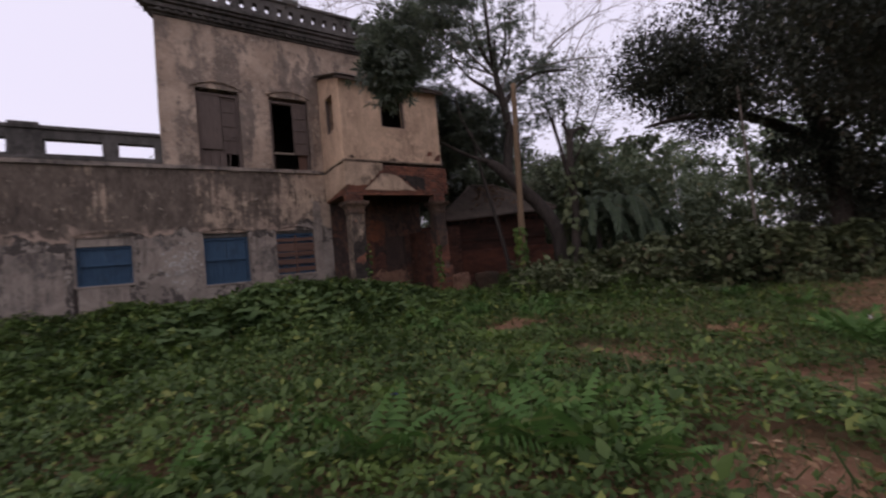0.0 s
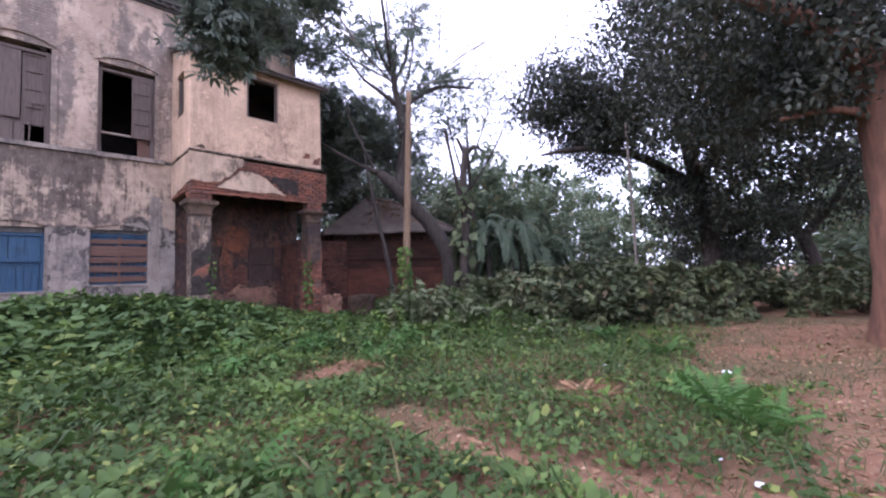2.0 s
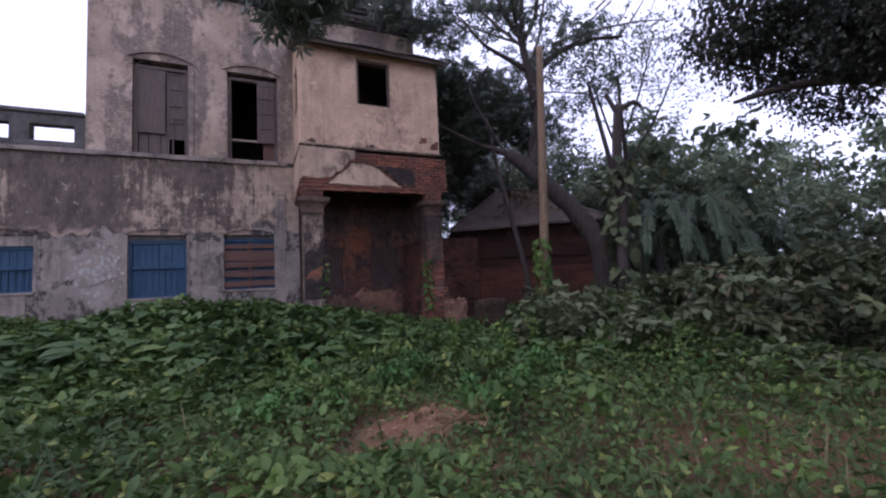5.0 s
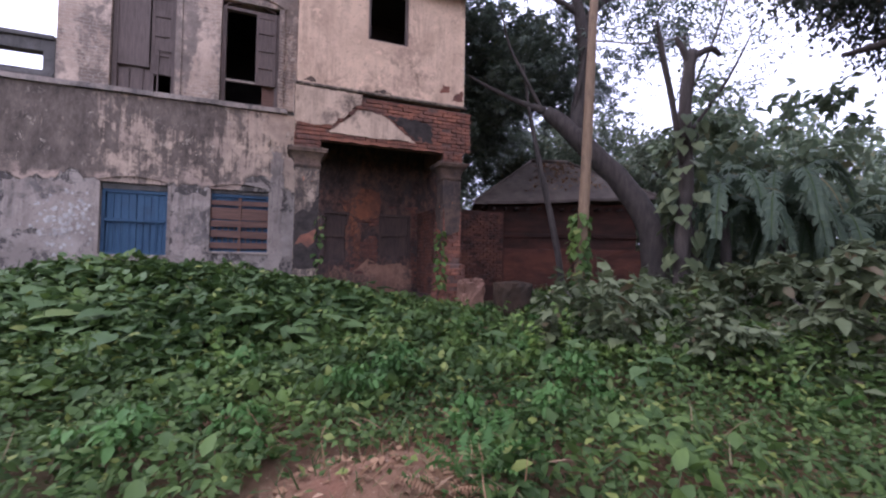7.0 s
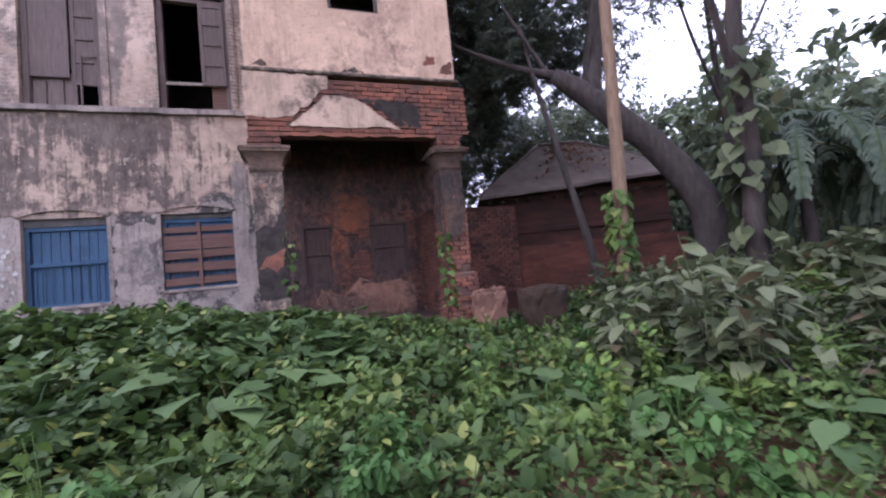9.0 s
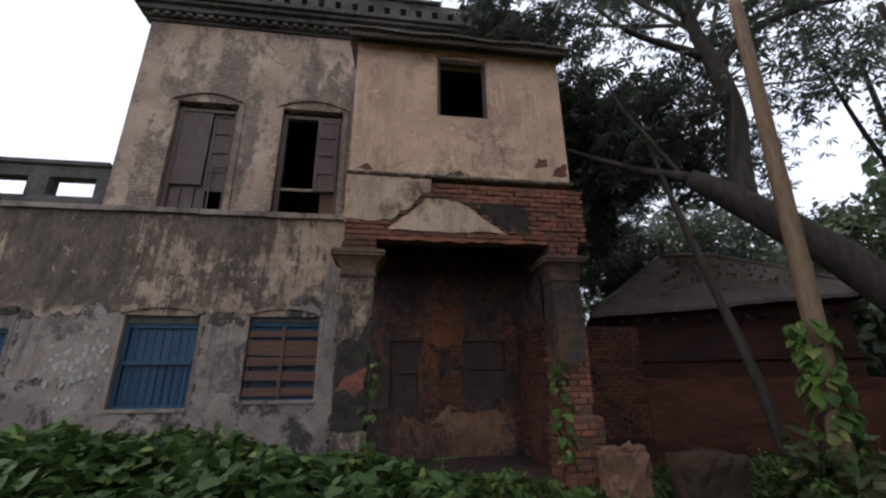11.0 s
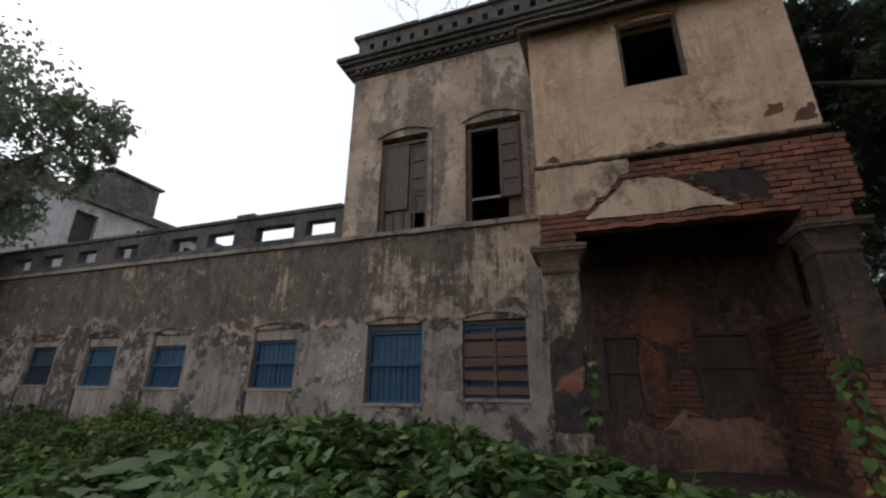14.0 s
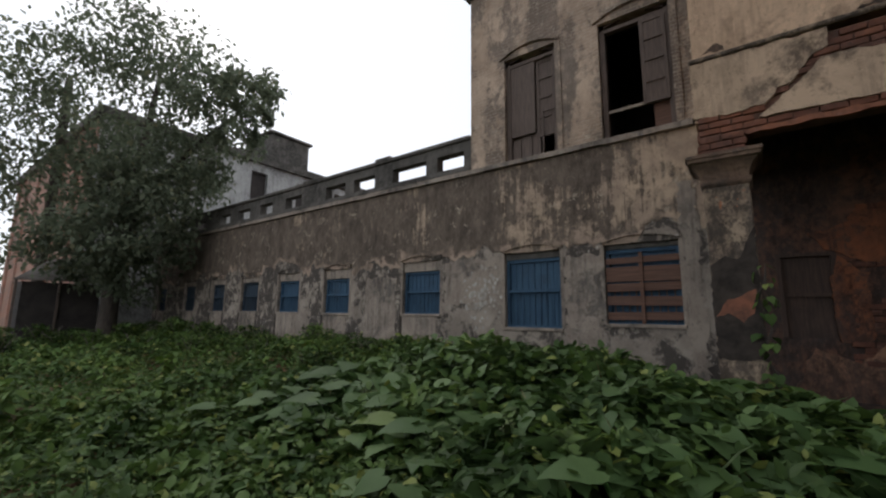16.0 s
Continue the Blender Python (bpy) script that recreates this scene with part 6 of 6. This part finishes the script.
# ---- bushes ----
def bush(label, h, r, n, leaf, size, seed, kind="oval", reach=1.0, wood=M_TWIG):
    b = thing("bush", label, "bush")
    rnd, limbs = random.Random(seed), []
    for k in range(6):
        a = rnd.uniform(0, 6.28)
        limbs.append(([(0, 0, -0.1), (0.3 * r * math.cos(a), 0.3 * r * math.sin(a), h * 0.45), (0.7 * r * math.cos(a), 0.7 * r * math.sin(a), h * reach * rnd.uniform(0.75, 1.0))], [0.02 * reach, 0.015 * reach, 0.006]))
    part("stalk", tubes(*limbs, sides=5), wood, b)
    rs = np.random.RandomState(seed)
    cl = [((rs.uniform(-0.5, 0.5) * r, rs.uniform(-0.5, 0.5) * r, h * (0.2 + 0.13 * _)), (r * 0.55, r * 0.55, h * 0.28), n // 6) for _ in range(6)]
    leaf_cloud("foliage", kind, clump_points(cl, rs, 0.35), size, (-0.35, 0.4), leaf, b, rs=rs)
    return b


def plant_out(proto, places, group):
    rnd = random.Random(len(places))
    for k, (x, y, s) in enumerate(places):
        m = pose(x, y, float(ground_z(x, y)), 0, 0, rnd.uniform(0, 360)) @ Matrix.Diagonal((s, s, s * rnd.uniform(0.85, 1.15), 1))
        if k:
            copy_thing(proto, m)
        else:
            proto.matrix_basis = m
        tagged(proto, group=group)


plant_out(bush("dusty grey-green bush with broad drooping leaves", 1.36, 1.25, 1300, L_BUSH, 0.195, 31, "oval", 0.8, M_BARK), [(11.2, 7.4, 0.85), (12.6, 6.6, 0.95), (14.0, 6.2, 1.05), (13.2, 7.8, 1.1), (15.4, 5.8, 1.1), (11.8, 8.8, 0.8), (16.8, 5.0, 1.15), (14.6, 7.6, 1.15), (16.2, 7.2, 1.2), (18.2, 4.4, 1.1), (10.0, 8.3, 0.66), (12.9, 9.2, 0.8), (17.4, 3.4, 1.0), (18.4, 2.4, 1.1), (16.6, 1.2, 0.8), (18.0, 0.6, 1.1), (19.2, -0.6, 1.2), (17.6, -1.4, 0.9), (19.8, 1.6, 1.2), (20.4, -2.6, 1.2), (11.6, 5.3, 1.05), (12.9, 4.9, 1.15), (10.7, 6.3, 0.9), (13.8, 4.3, 1.15), (14.8, 4.6, 1.2), (15.8, 3.6, 1.1), (9.6, 7.0, 0.6), (11.2, 6.0, 0.85), (12.2, 4.5, 0.85), (13.2, 3.7, 0.8), (14.6, 3.2, 0.85), (16.0, 6.4, 1.2), (17.6, 6.8, 1.25)], "bushes along the clearing")
plant_out(bush("leafy green bush with small pointed leaves", 1.1, 0.9, 1100, L_COVER, 0.11, 32), [(x, y, s * (1.4 if x < 0 else 1.0)) for x, y, s in [(10.2, 9.8, 0.85), (9.2, 9.2, 0.6), (11.0, 10.4, 0.85), (11.0, 12.3, 0.9), (11.9, 10.0, 0.9), (10.9, 13.0, 0.9), (12.3, 5.4, 0.55), (9.3, 7.6, 0.5), (-3.0, 14.4, 0.6), (-6.4, 14.2, 0.6), (-9.6, 14.3, 0.65), (-12.4, 14.0, 0.75), (-14.8, 13.4, 0.9), (6.0, 12.6, 0.5), (-0.6, 14.2, 0.65), (-1.8, 14.5, 0.7), (-4.6, 14.6, 0.75), (-7.8, 14.6, 0.7), (-11.0, 14.5, 0.8), (-13.4, 14.6, 0.9), (-16.0, 14.0, 0.9), (-16.4, 11.4, 0.8), (-14.2, 11.8, 0.7), (-18.4, 11.2, 0.85), (-18.2, 9.6, 0.8), (-5.4, 13.2, 0.5), (-8.6, 12.9, 0.55), (-12.0, 12.6, 0.6), (-2.4, 12.9, 0.5), (-10.2, 11.2, 0.5), (-15.6, 9.6, 0.7)]], "green weeds and bushes")
plant_out(bush("bush tipped with yellowish young leaves", 1.2, 0.9, 800, L_GRASS, 0.15, 33), [(12.2, 8.0, 0.8), (14.6, 8.6, 0.95), (10.8, 6.9, 0.55), (10.9, 10.8, 0.6), (15.6, 8.0, 1.0)], "bushes along the clearing")


tufts = []
rnd = random.Random(58)
while len(tufts) < 40:
    x, y = rnd.uniform(3.6, 11.0), rnd.uniform(6.2, 12.0)
    if float(leafy(np.array(x), np.array(y))) > 0.5 and all(math.hypot(x - a, y - b) > 0.5 for a, b, _ in tufts):
        tufts.append((x, y, rnd.uniform(0.55, 1.0)))
plant_out(bush("tuft of yellow-green young weeds in the ground cover", 0.5, 0.45, 320, L_FERN, 0.095, 34, "oval", 0.55, L_FERN), tufts, "green weeds and bushes")


# upright weeds with leaves up the stem, standing out of the ground cover
def leggy_weed(label, h, stems, per, size, leaf, seed):
    t = thing("weed", label, "weed")
    rnd, P = random.Random(seed), []
    for k in range(stems):
        a, lean = rnd.uniform(0, 6.28), rnd.uniform(0.1, 0.4)
        H = h * rnd.uniform(0.6, 1.1)
        pts = [(lean * H * u * u * math.cos(a), lean * H * u * u * math.sin(a), H * u - 0.05) for u in (0, 0.35, 0.7, 1)]
        part("stem", tubes((pts, [0.007, 0.006, 0.005, 0.002]), sides=5), leaf, t)
        for i in range(per):
            u = 0.25 + 0.77 * (i + 0.3 + 0.7 * rnd.random()) / per
            P.append((lean * H * u * u * math.cos(a), lean * H * u * u * math.sin(a), H * u - 0.05))
    rs = np.random.RandomState(seed)
    leaf_cloud("foliage", "oval", np.array(P), size, (-0.25, 0.3), leaf, t, rs=rs)
    return t


def spots(n, x0, x1, y0, y1, s0, s1, apart, seed):
    rnd, out = random.Random(seed), []
    while len(out) < n:
        x, y = rnd.uniform(x0, x1), rnd.uniform(y0, y1)
        if float(leafy(np.array(x), np.array(y))) > 0.45 and math.hypot(x - 9.5, y - 10.9) > 1.0 and all(math.hypot(x - a, y - b) > apart for a, b, _ in out):
            out.append((x, y, rnd.uniform(s0, s1)))
    return out


plant_out(leggy_weed("upright green weed with leafy stems", 0.9, 7, 10, 0.115, L_SPRIG, 61), spots(46, 3.0, 11.2, 8.2, 11.6, 0.7, 1.25, 0.45, 71) + spots(14, 5.2, 9.0, 11.6, 12.9, 0.5, 0.75, 0.35, 72), "upright weeds")
plant_out(leggy_weed("upright dusty weed with broad grey-green leaves", 0.85, 6, 9, 0.155, L_BUSH, 62), spots(34, 8.6, 12.8, 7.4, 11.6, 0.8, 1.4, 0.4, 73), "upright weeds")
plant_out(leggy_weed("low bushy green weed in the wide meadow", 0.5, 9, 9, 0.12, L_SPRIG, 63), spots(60, -17, -0.5, 8.0, 14.8, 0.8, 1.6, 0.6, 74), "meadow weeds")


# broad-leaved plants on the mound before the windows
def leaf_mesh(kind, material):
    V, F = leaf_shape(kind)
    bm = bmesh.new()
    vs = [bm.verts.new(p) for p in V]
    for f in F:
        bm.faces.new([vs[i] for i in f])
    for f in bm.faces:
        f.smooth = True
    me = bpy.data.meshes.new("leaf")
    bm.to_mesh(me)
    bm.free()
    me.materials.append(material)
    return me


def leafy_plant(name, label, category, h, spread, n, mesh, size, seed, pitch):
    t = thing(name, label, category)
    rnd, limbs = random.Random(seed), []
    for k in range(n):
        a = 2.4 * k + rnd.uniform(-0.3, 0.3)
        r, z = spread * (0.3 + 0.7 * (k + 1) / n), h * (1.0 - 0.5 * k / n) * rnd.uniform(0.85, 1.1)
        tip = (r * math.cos(a), r * math.sin(a), z)
        if h > 0:
            limbs.append(([(0, 0, -0.1), (tip[0] * 0.35, tip[1] * 0.35, z * 0.7), tip], [0.012, 0.01, 0.006]))
        ob = new("leaf", mesh)
        ob.parent = t
        s = size * rnd.uniform(0.7, 1.25)
        ob.matrix_basis = pose(*tip, pitch + rnd.uniform(-18, 18), rnd.uniform(-16, 16), math.degrees(a) - 90) @ Matrix.Diagonal((s, s, s, 1))
    part("stem", tubes(*limbs, sides=5), L_FERN, t)
    return t


HEART, FROND = leaf_mesh("heart", L_BIG), leaf_mesh("fern", L_FERN)
rnd = random.Random(77)
mound = []
while len(mound) < 62:
    x, y = rnd.uniform(-0.2, 6.6), rnd.uniform(8.4, 13.0)
    if float(cover_height(np.array(x), np.array(y))) > 0.36 + 0.2 * rnd.random() and all(math.hypot(x - a, y - b) > 0.36 for a, b, _ in mound):
        mound.append((x, y, 0.55 + 1.0 * float(cover_height(np.array(x), np.array(y))) * rnd.uniform(0.75, 1.0)))
plant_out(leafy_plant("broadleaf_plant", "weed with large heart-shaped green leaves on a mound", "plant", 0.62, 0.4, 8, HEART, 0.29, 4, -8), mound, "broad-leaved weeds")
plant_out(leafy_plant("broadleaf_plant", "low weed with wide soft green leaves", "plant", 0.4, 0.32, 7, HEART, 0.25, 5, -8), [(7.6, 8.6, 0.9), (8.3, 8.0, 1.0), (9.0, 8.7, 1.1), (8.8, 7.3, 0.9), (7.9, 9.6, 1.0), (9.8, 7.4, 1.1), (7.2, 10.6, 0.9), (6.6, 11.6, 0.9), (4.1, 8.6, 0.9), (3.1, 8.9, 0.9), (5.1, 8.9, 0.8), (8.1, 11.2, 0.9), (2.2, 9.3, 1.0), (1.2, 9.8, 1.0)], "broad-leaved weeds")
plant_out(leafy_plant("fern", "bright green fern with arching fronds", "plant", 0.05, 0.05, 9, FROND, 0.5, 6, 28), [(7.0, 1.42, 1.1), (7.3, 1.7, 0.85), (6.8, 1.15, 0.75), (2.21, 2.04, 1.0), (1.94, 2.44, 1.0), (1.2, 2.9, 0.9), (2.6, 2.4, 0.95), (2.5, 1.6, 0.85), (1.02, 3.83, 0.6), (0.35, 3.3, 0.8), (-0.08, 3.5, 0.75), (6.1, 6.0, 0.55), (6.4, 6.15, 0.6), (8.9, 3.6, 0.6), (9.6, 2.9, 0.7), (3.1, 3.4, 0.8), (0.7, 2.0, 0.6), (9.2, 6.0, 0.7), (10.6, 4.2, 0.7), (4.6, 9.4, 0.7)], "ferns")


DRY = leaf_mesh("fern", L_DEAD)
plant_out(leafy_plant("dry_fern", "withered brown fern lying on the grass", "plant", 0.03, 0.05, 9, DRY, 0.42, 8, 2), [(6.95, 2.95, 1.0), (7.1, 2.7, 0.8), (8.2, 4.9, 0.6), (5.9, 5.9, 0.7)], "ferns")


# ---- far woods ----
def far_woods():
    rs = np.random.RandomState(9)
    cl = []
    for k in range(170):
        a = radians(rs.uniform(-12, 108))
        d = rs.uniform(26, 46)
        h = rs.uniform(5.0, 9.5) + 0.08 * (d - 26)
        x, y = 3 + d * math.sin(a), 3 + d * math.cos(a)
        if x < 11 and y < 27:
            continue
        for z in np.arange(1.0, h, 2.2):
            cl.append(((x + rs.uniform(-1, 1), y + rs.uniform(-1, 1), z), rs.uniform(1.7, 2.7), 200))
    for k in range(30):
        x, y = rs.uniform(-60, -44), rs.uniform(-10, 14)
        for z in np.arange(1.0, rs.uniform(4, 10), 2.2):
            cl.append(((x, y, z), 2.4, 120))
    for k in range(26):
        x, y = rs.uniform(19, 27), rs.uniform(12, 24)
        for z in np.arange(1.0, rs.uniform(4, 8.5), 1.8):
            cl.append(((x + rs.uniform(-1, 1), y + rs.uniform(-1, 1), z), rs.uniform(1.2, 2.0), 200))
    P = clump_points(cl, rs, 0.5)
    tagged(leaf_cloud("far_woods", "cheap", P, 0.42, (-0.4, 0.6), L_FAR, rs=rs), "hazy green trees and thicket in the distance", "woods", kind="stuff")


far_woods()


# ---- main block beyond the wing, and a shed ----
def main_block():
    b = thing("old_mansion_block", "taller faded pink and grey block of the old house", "building")
    holes = [(y, y + 1.2, z, z + 2.0) for z in (1.5, 5.8, 9.3) for y in (17.5, 21.0, 24.5, 28.0)]
    part("wall", wall_mesh(12.8, 34, -0.3, 12.2, -0.5, [h for h in holes if h[2] > 5.5], -21.2, "y"), M_WHITEWASH, b)
    fr = [(x, x + 1.3, z, z + 2.2) for z in (1.4, 5.6, 9.2) for x in (-40, -36.5, -33, -29.5, -26)]
    part("wall", wall_mesh(-44, -21.702, -0.3, 12.2, 0.5, fr, 12.8), M_PINK, b)
    part("wall", boxes((-44, -43.5, 13.3, 34, -0.3, 12.2)), M_PINK, b)
    part("wall", boxes((-43.5, -21.7, 33.5, 34, -0.3, 12.2)), M_PINK, b)
    part("roof", boxes((-43.4, -21.75, 13.35, 33.4, 11.9, 12.15)), M_STONE, b)
    part("cornice", boxes((-44.3, -20.95, 12.5, 12.79, 11.9, 12.4), (-21.19, -20.9, 12.5, 34.2, 11.9, 12.4)), M_DARKSTONE, b)
    part("roof_turret", boxes((-25, -21.5, 22.4, 25.6, 12.2, 14.6), (-25.2, -21.3, 22.2, 25.8, 14.6, 14.8), bevel=0.05), M_DARKSTONE, b)
    # Dark sheets stand for the unlit rooms behind these openings.
    for a, c, z, t in holes:
        if z > 5.5:
            part("window", boxes((-21.6, -21.5, a, c, z, t)), M_DARK, b)
    for a, c, z, t in fr:
        part("window", boxes((a, c, 13.15, 13.25, z, t)), M_DARK, b)
    for x in np.arange(-42.5, -22, 3.5):
        part("pilaster", boxes((float(x), float(x) + 0.5, 12.66, 12.795, -0.3, 11.9)), M_PINK, b)


main_block()
sh = thing("shed", "low dark shed with a rusty pale tin roof", "shed")
part("wall", boxes((-20.9, -19.5, 10.5, 13.2, -0.2, 2.9)), M_DARK, sh)
bm = bmesh.new()
eave = [(-19.3, 10.2, 2.95), (-19.3, 13.4, 3.0), (-21.0, 13.4, 4.2), (-21.0, 11.6, 4.05)]
top = [bm.verts.new((x, y, z + 0.05)) for x, y, z in eave]
low = [bm.verts.new(p) for p in eave]
bm.faces.new(top)
bm.faces.new(low[::-1])
for a in range(4):
    bm.faces.new([low[a], low[(a + 1) % 4], top[(a + 1) % 4], top[a]])
bmesh.ops.recalc_face_normals(bm, faces=bm.faces)
part("roof", bm, M_TIN, sh)
for y in (10.3, 11.7, 13.3):
    part("post", boxes((-19.42, -19.34, y - 0.04, y + 0.04, -0.2, 2.96)), M_GREYWOOD, sh)

# small plant rooted on the tower roof
sp = thing("rooftop_sapling", "leafless sapling sprouting from the roof parapet", "plant")
twl = []
spray(random.Random(12), twl, (2.0, FY + 0.0, 11.55), (0.1, 0, 1), 1.0, 0.012, 2)
part("branchwork", tubes(*twl, sides=4), M_TWIG, sp)

for k, (x, way) in enumerate(((4.2, (0.7, -0.25, 0.5)), (5.2, (0.5, -0.3, 0.25)), (6.1, (-0.7, -0.2, 0.6)), (7.0, (0.3, -0.3, 0.8)), (3.3, (0.5, -0.1, 0.7)))):
    cr, lm = thing("rooftop_creeper", "dry creeper trailing over the roof parapet", "plant", group="roof creepers"), []
    spray(random.Random(50 + k), lm, (x, FY - 0.16, 11.3), way, 1.3, 0.016, 2)
    part("branchwork", tubes(*lm, sides=4), M_TWIG, cr)

# ---- litter ----
for k, (x, y, s, mt, lb) in enumerate(((8.58, 3.35, 0.11, M_LITTER, "crumpled white plastic scrap on the grass"), (9.19, 1.89, 0.12, M_LITTER, "torn white plastic scrap on bare earth"), (8.75, 3.25, 0.07, M_LITTER, "crumpled white plastic scrap on the grass"),
                                    (5.6, 1.0, 0.06, M_LITTER, "small white paper scrap on the trail"), (5.9, 1.3, 0.05, M_LITTER, "small white paper scrap on the trail"), (1.9, 3.9, 0.16, M_BLUEBAG, "crushed dark blue plastic bag among weeds"))):
    bm = bmesh.new()
    bmesh.ops.create_icosphere(bm, subdivisions=2, radius=0.6 * s)
    for v in bm.verts:
        v.co *= 1 + 0.5 * noise.noise(v.co * 14 + Vector((k, 0, 0)))
        v.co.z *= 0.4
    ob = part("plastic_scrap", bm, mt)
    ob.location = (x, y, float(ground_z(x, y)) + (0.12 if mt is M_BLUEBAG else 0.03))
    tagged(ob, lb, "litter", group="litter")


# flakes of old limewash left of a window
def flakes():
    bm, rr = bmesh.new(), random.Random(14)
    for k in range(230):
        x, z = rr.gauss(0.4, 0.3), rr.gauss(2.15, 0.27)
        if not -0.6 < x < 0.95:
            continue
        r, n = 0.008 + 0.05 * rr.random() ** 2, 7
        ring = [(x + r * rr.uniform(0.5, 1.2) * math.cos(6.283 * i / n), z + 1.2 * r * rr.uniform(0.5, 1.2) * math.sin(6.283 * i / n)) for i in range(n)]
        a = [bm.verts.new((p, FY - 0.01 - 0.00006 * k, q)) for p, q in ring]
        b = [bm.verts.new((p, FY - 0.004, q)) for p, q in ring]
        bm.faces.new(a)
        for i in range(n):
            bm.faces.new([a[i], b[i], b[(i + 1) % n], a[(i + 1) % n]])
    bmesh.ops.recalc_face_normals(bm, faces=bm.faces)
    tagged(part("trim_limewash_flakes", bm, M_LIME), "flaking white limewash remnants on the wall", "plaster patch", kind="stuff")


flakes()


# ---- bricks ----
def brick_mesh(l, d, h, seed, material=M_BRICK):
    bm = boxes((-l / 2, l / 2, -d / 2, d / 2, -h / 2, h / 2), bevel=0.007)
    rr = random.Random(seed)
    for v in bm.verts:
        v.co += Vector([rr.uniform(-0.004, 0.004) for _ in range(3)])
    me = bpy.data.meshes.new("brick")
    bm.to_mesh(me)
    bm.free()
    me.materials.append(material)
    return me


FULL = [brick_mesh(0.235, 0.1, 0.078, s) for s in range(5)]
HALF = [brick_mesh(0.112, 0.1, 0.078, s + 9) for s in range(3)]
FULL_DARK = [brick_mesh(0.235, 0.1, 0.078, s, M_BRICK_DARK) for s in range(5)]
HALF_DARK = [brick_mesh(0.112, 0.1, 0.078, s + 9, M_BRICK_DARK) for s in range(3)]


def lay(parent, x0, x1, z0, z1, y, skip, seed, gaps=0.06, facing="y", tumble=0.014, full=FULL, half=HALF):
    rr = random.Random(seed)
    row, z = 0, z0 + 0.045
    while z < z1 - 0.03:
        x = x0 - (0.125 if row % 2 else 0.0)
        while x < x1 - 0.05:
            a, b = max(x, x0), min(x + 0.25, x1)
            me = rr.choice(full if b - a > 0.17 else half)
            c = (a + b) / 2
            x += 0.25
            if b - a < 0.09 or skip(c, z) or rr.random() < gaps:
                continue
            ob = new("brick", me)
            ob.parent = parent
            s = (b - a - 0.013) / (0.235 if me in full else 0.112)
            w = y + rr.uniform(-tumble, tumble) + 0.03
            ob.matrix_basis = (pose(c, w, z, rr.uniform(-2, 2), rr.uniform(-1.5, 1.5), rr.uniform(-2, 2)) if facing == "y" else pose(w, c, z, 0, 0, 90)) @ Matrix.Diagonal((s, 1, 1, 1))
        z += 0.09
        row += 1


in_patch = lambda x, z: inside((x, z), LEFT_PATCH) or inside((x, z), MID_PATCH)
lay(beam, PX0, 9.34, 4.09, 5.13, PY, in_patch, 1)
lay(beam, PY + 0.05, FY - 0.1, 4.06, 4.3, PX0 + 0.0, lambda x, z: False, 2, facing="x")
lay(rp, 8.58, 9.05, 1.36, 2.72, 13.19, lambda x, z: z > 2.0 + 0.5 * abs(x - 8.82) and False, 3)
lay(rp, 13.22, 13.66, 1.36, 2.72, 8.57, lambda x, z: False, 4, facing="x")
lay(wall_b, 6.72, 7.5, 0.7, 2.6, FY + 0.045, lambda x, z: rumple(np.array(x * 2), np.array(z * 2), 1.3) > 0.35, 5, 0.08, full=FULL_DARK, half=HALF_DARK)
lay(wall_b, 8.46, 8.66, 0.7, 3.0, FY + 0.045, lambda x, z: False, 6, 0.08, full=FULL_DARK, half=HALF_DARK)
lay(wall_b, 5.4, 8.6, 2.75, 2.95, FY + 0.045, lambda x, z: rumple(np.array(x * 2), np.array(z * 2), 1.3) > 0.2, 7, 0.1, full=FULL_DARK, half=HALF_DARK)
lay(yard, 9.35, 11.95, 0.6, 3.07, 16.38, lambda x, z: rumple(np.array(x), np.array(z), 2.0) > 0.75, 8, 0.05, full=FULL_DARK, half=HALF_DARK)
lay(lp, 5.2, 5.72, 3.755, 4.045, 13.22, lambda x, z: False, 11)
lay(lp, 13.24, 13.66, 3.755, 4.045, 5.19, lambda x, z: False, 12, facing="x")
lay(rp, 8.58, 9.08, 3.755, 4.045, 13.22, lambda x, z: False, 13)
lay(rp, 8.5, 9.12, 0.3, 1.28, 13.1, lambda x, z: False, 14)
lay(rp, 13.12, 13.68, 0.3, 1.28, 8.49, lambda x, z: False, 15, facing="x")
lay(wall_p, 13.68, FY, 0.5, 2.74, 8.66, lambda x, z: rumple(np.array(x * 2), np.array(z * 2), 1.7) > 0.6, 16, 0.05, facing="x", full=FULL_DARK, half=HALF_DARK)
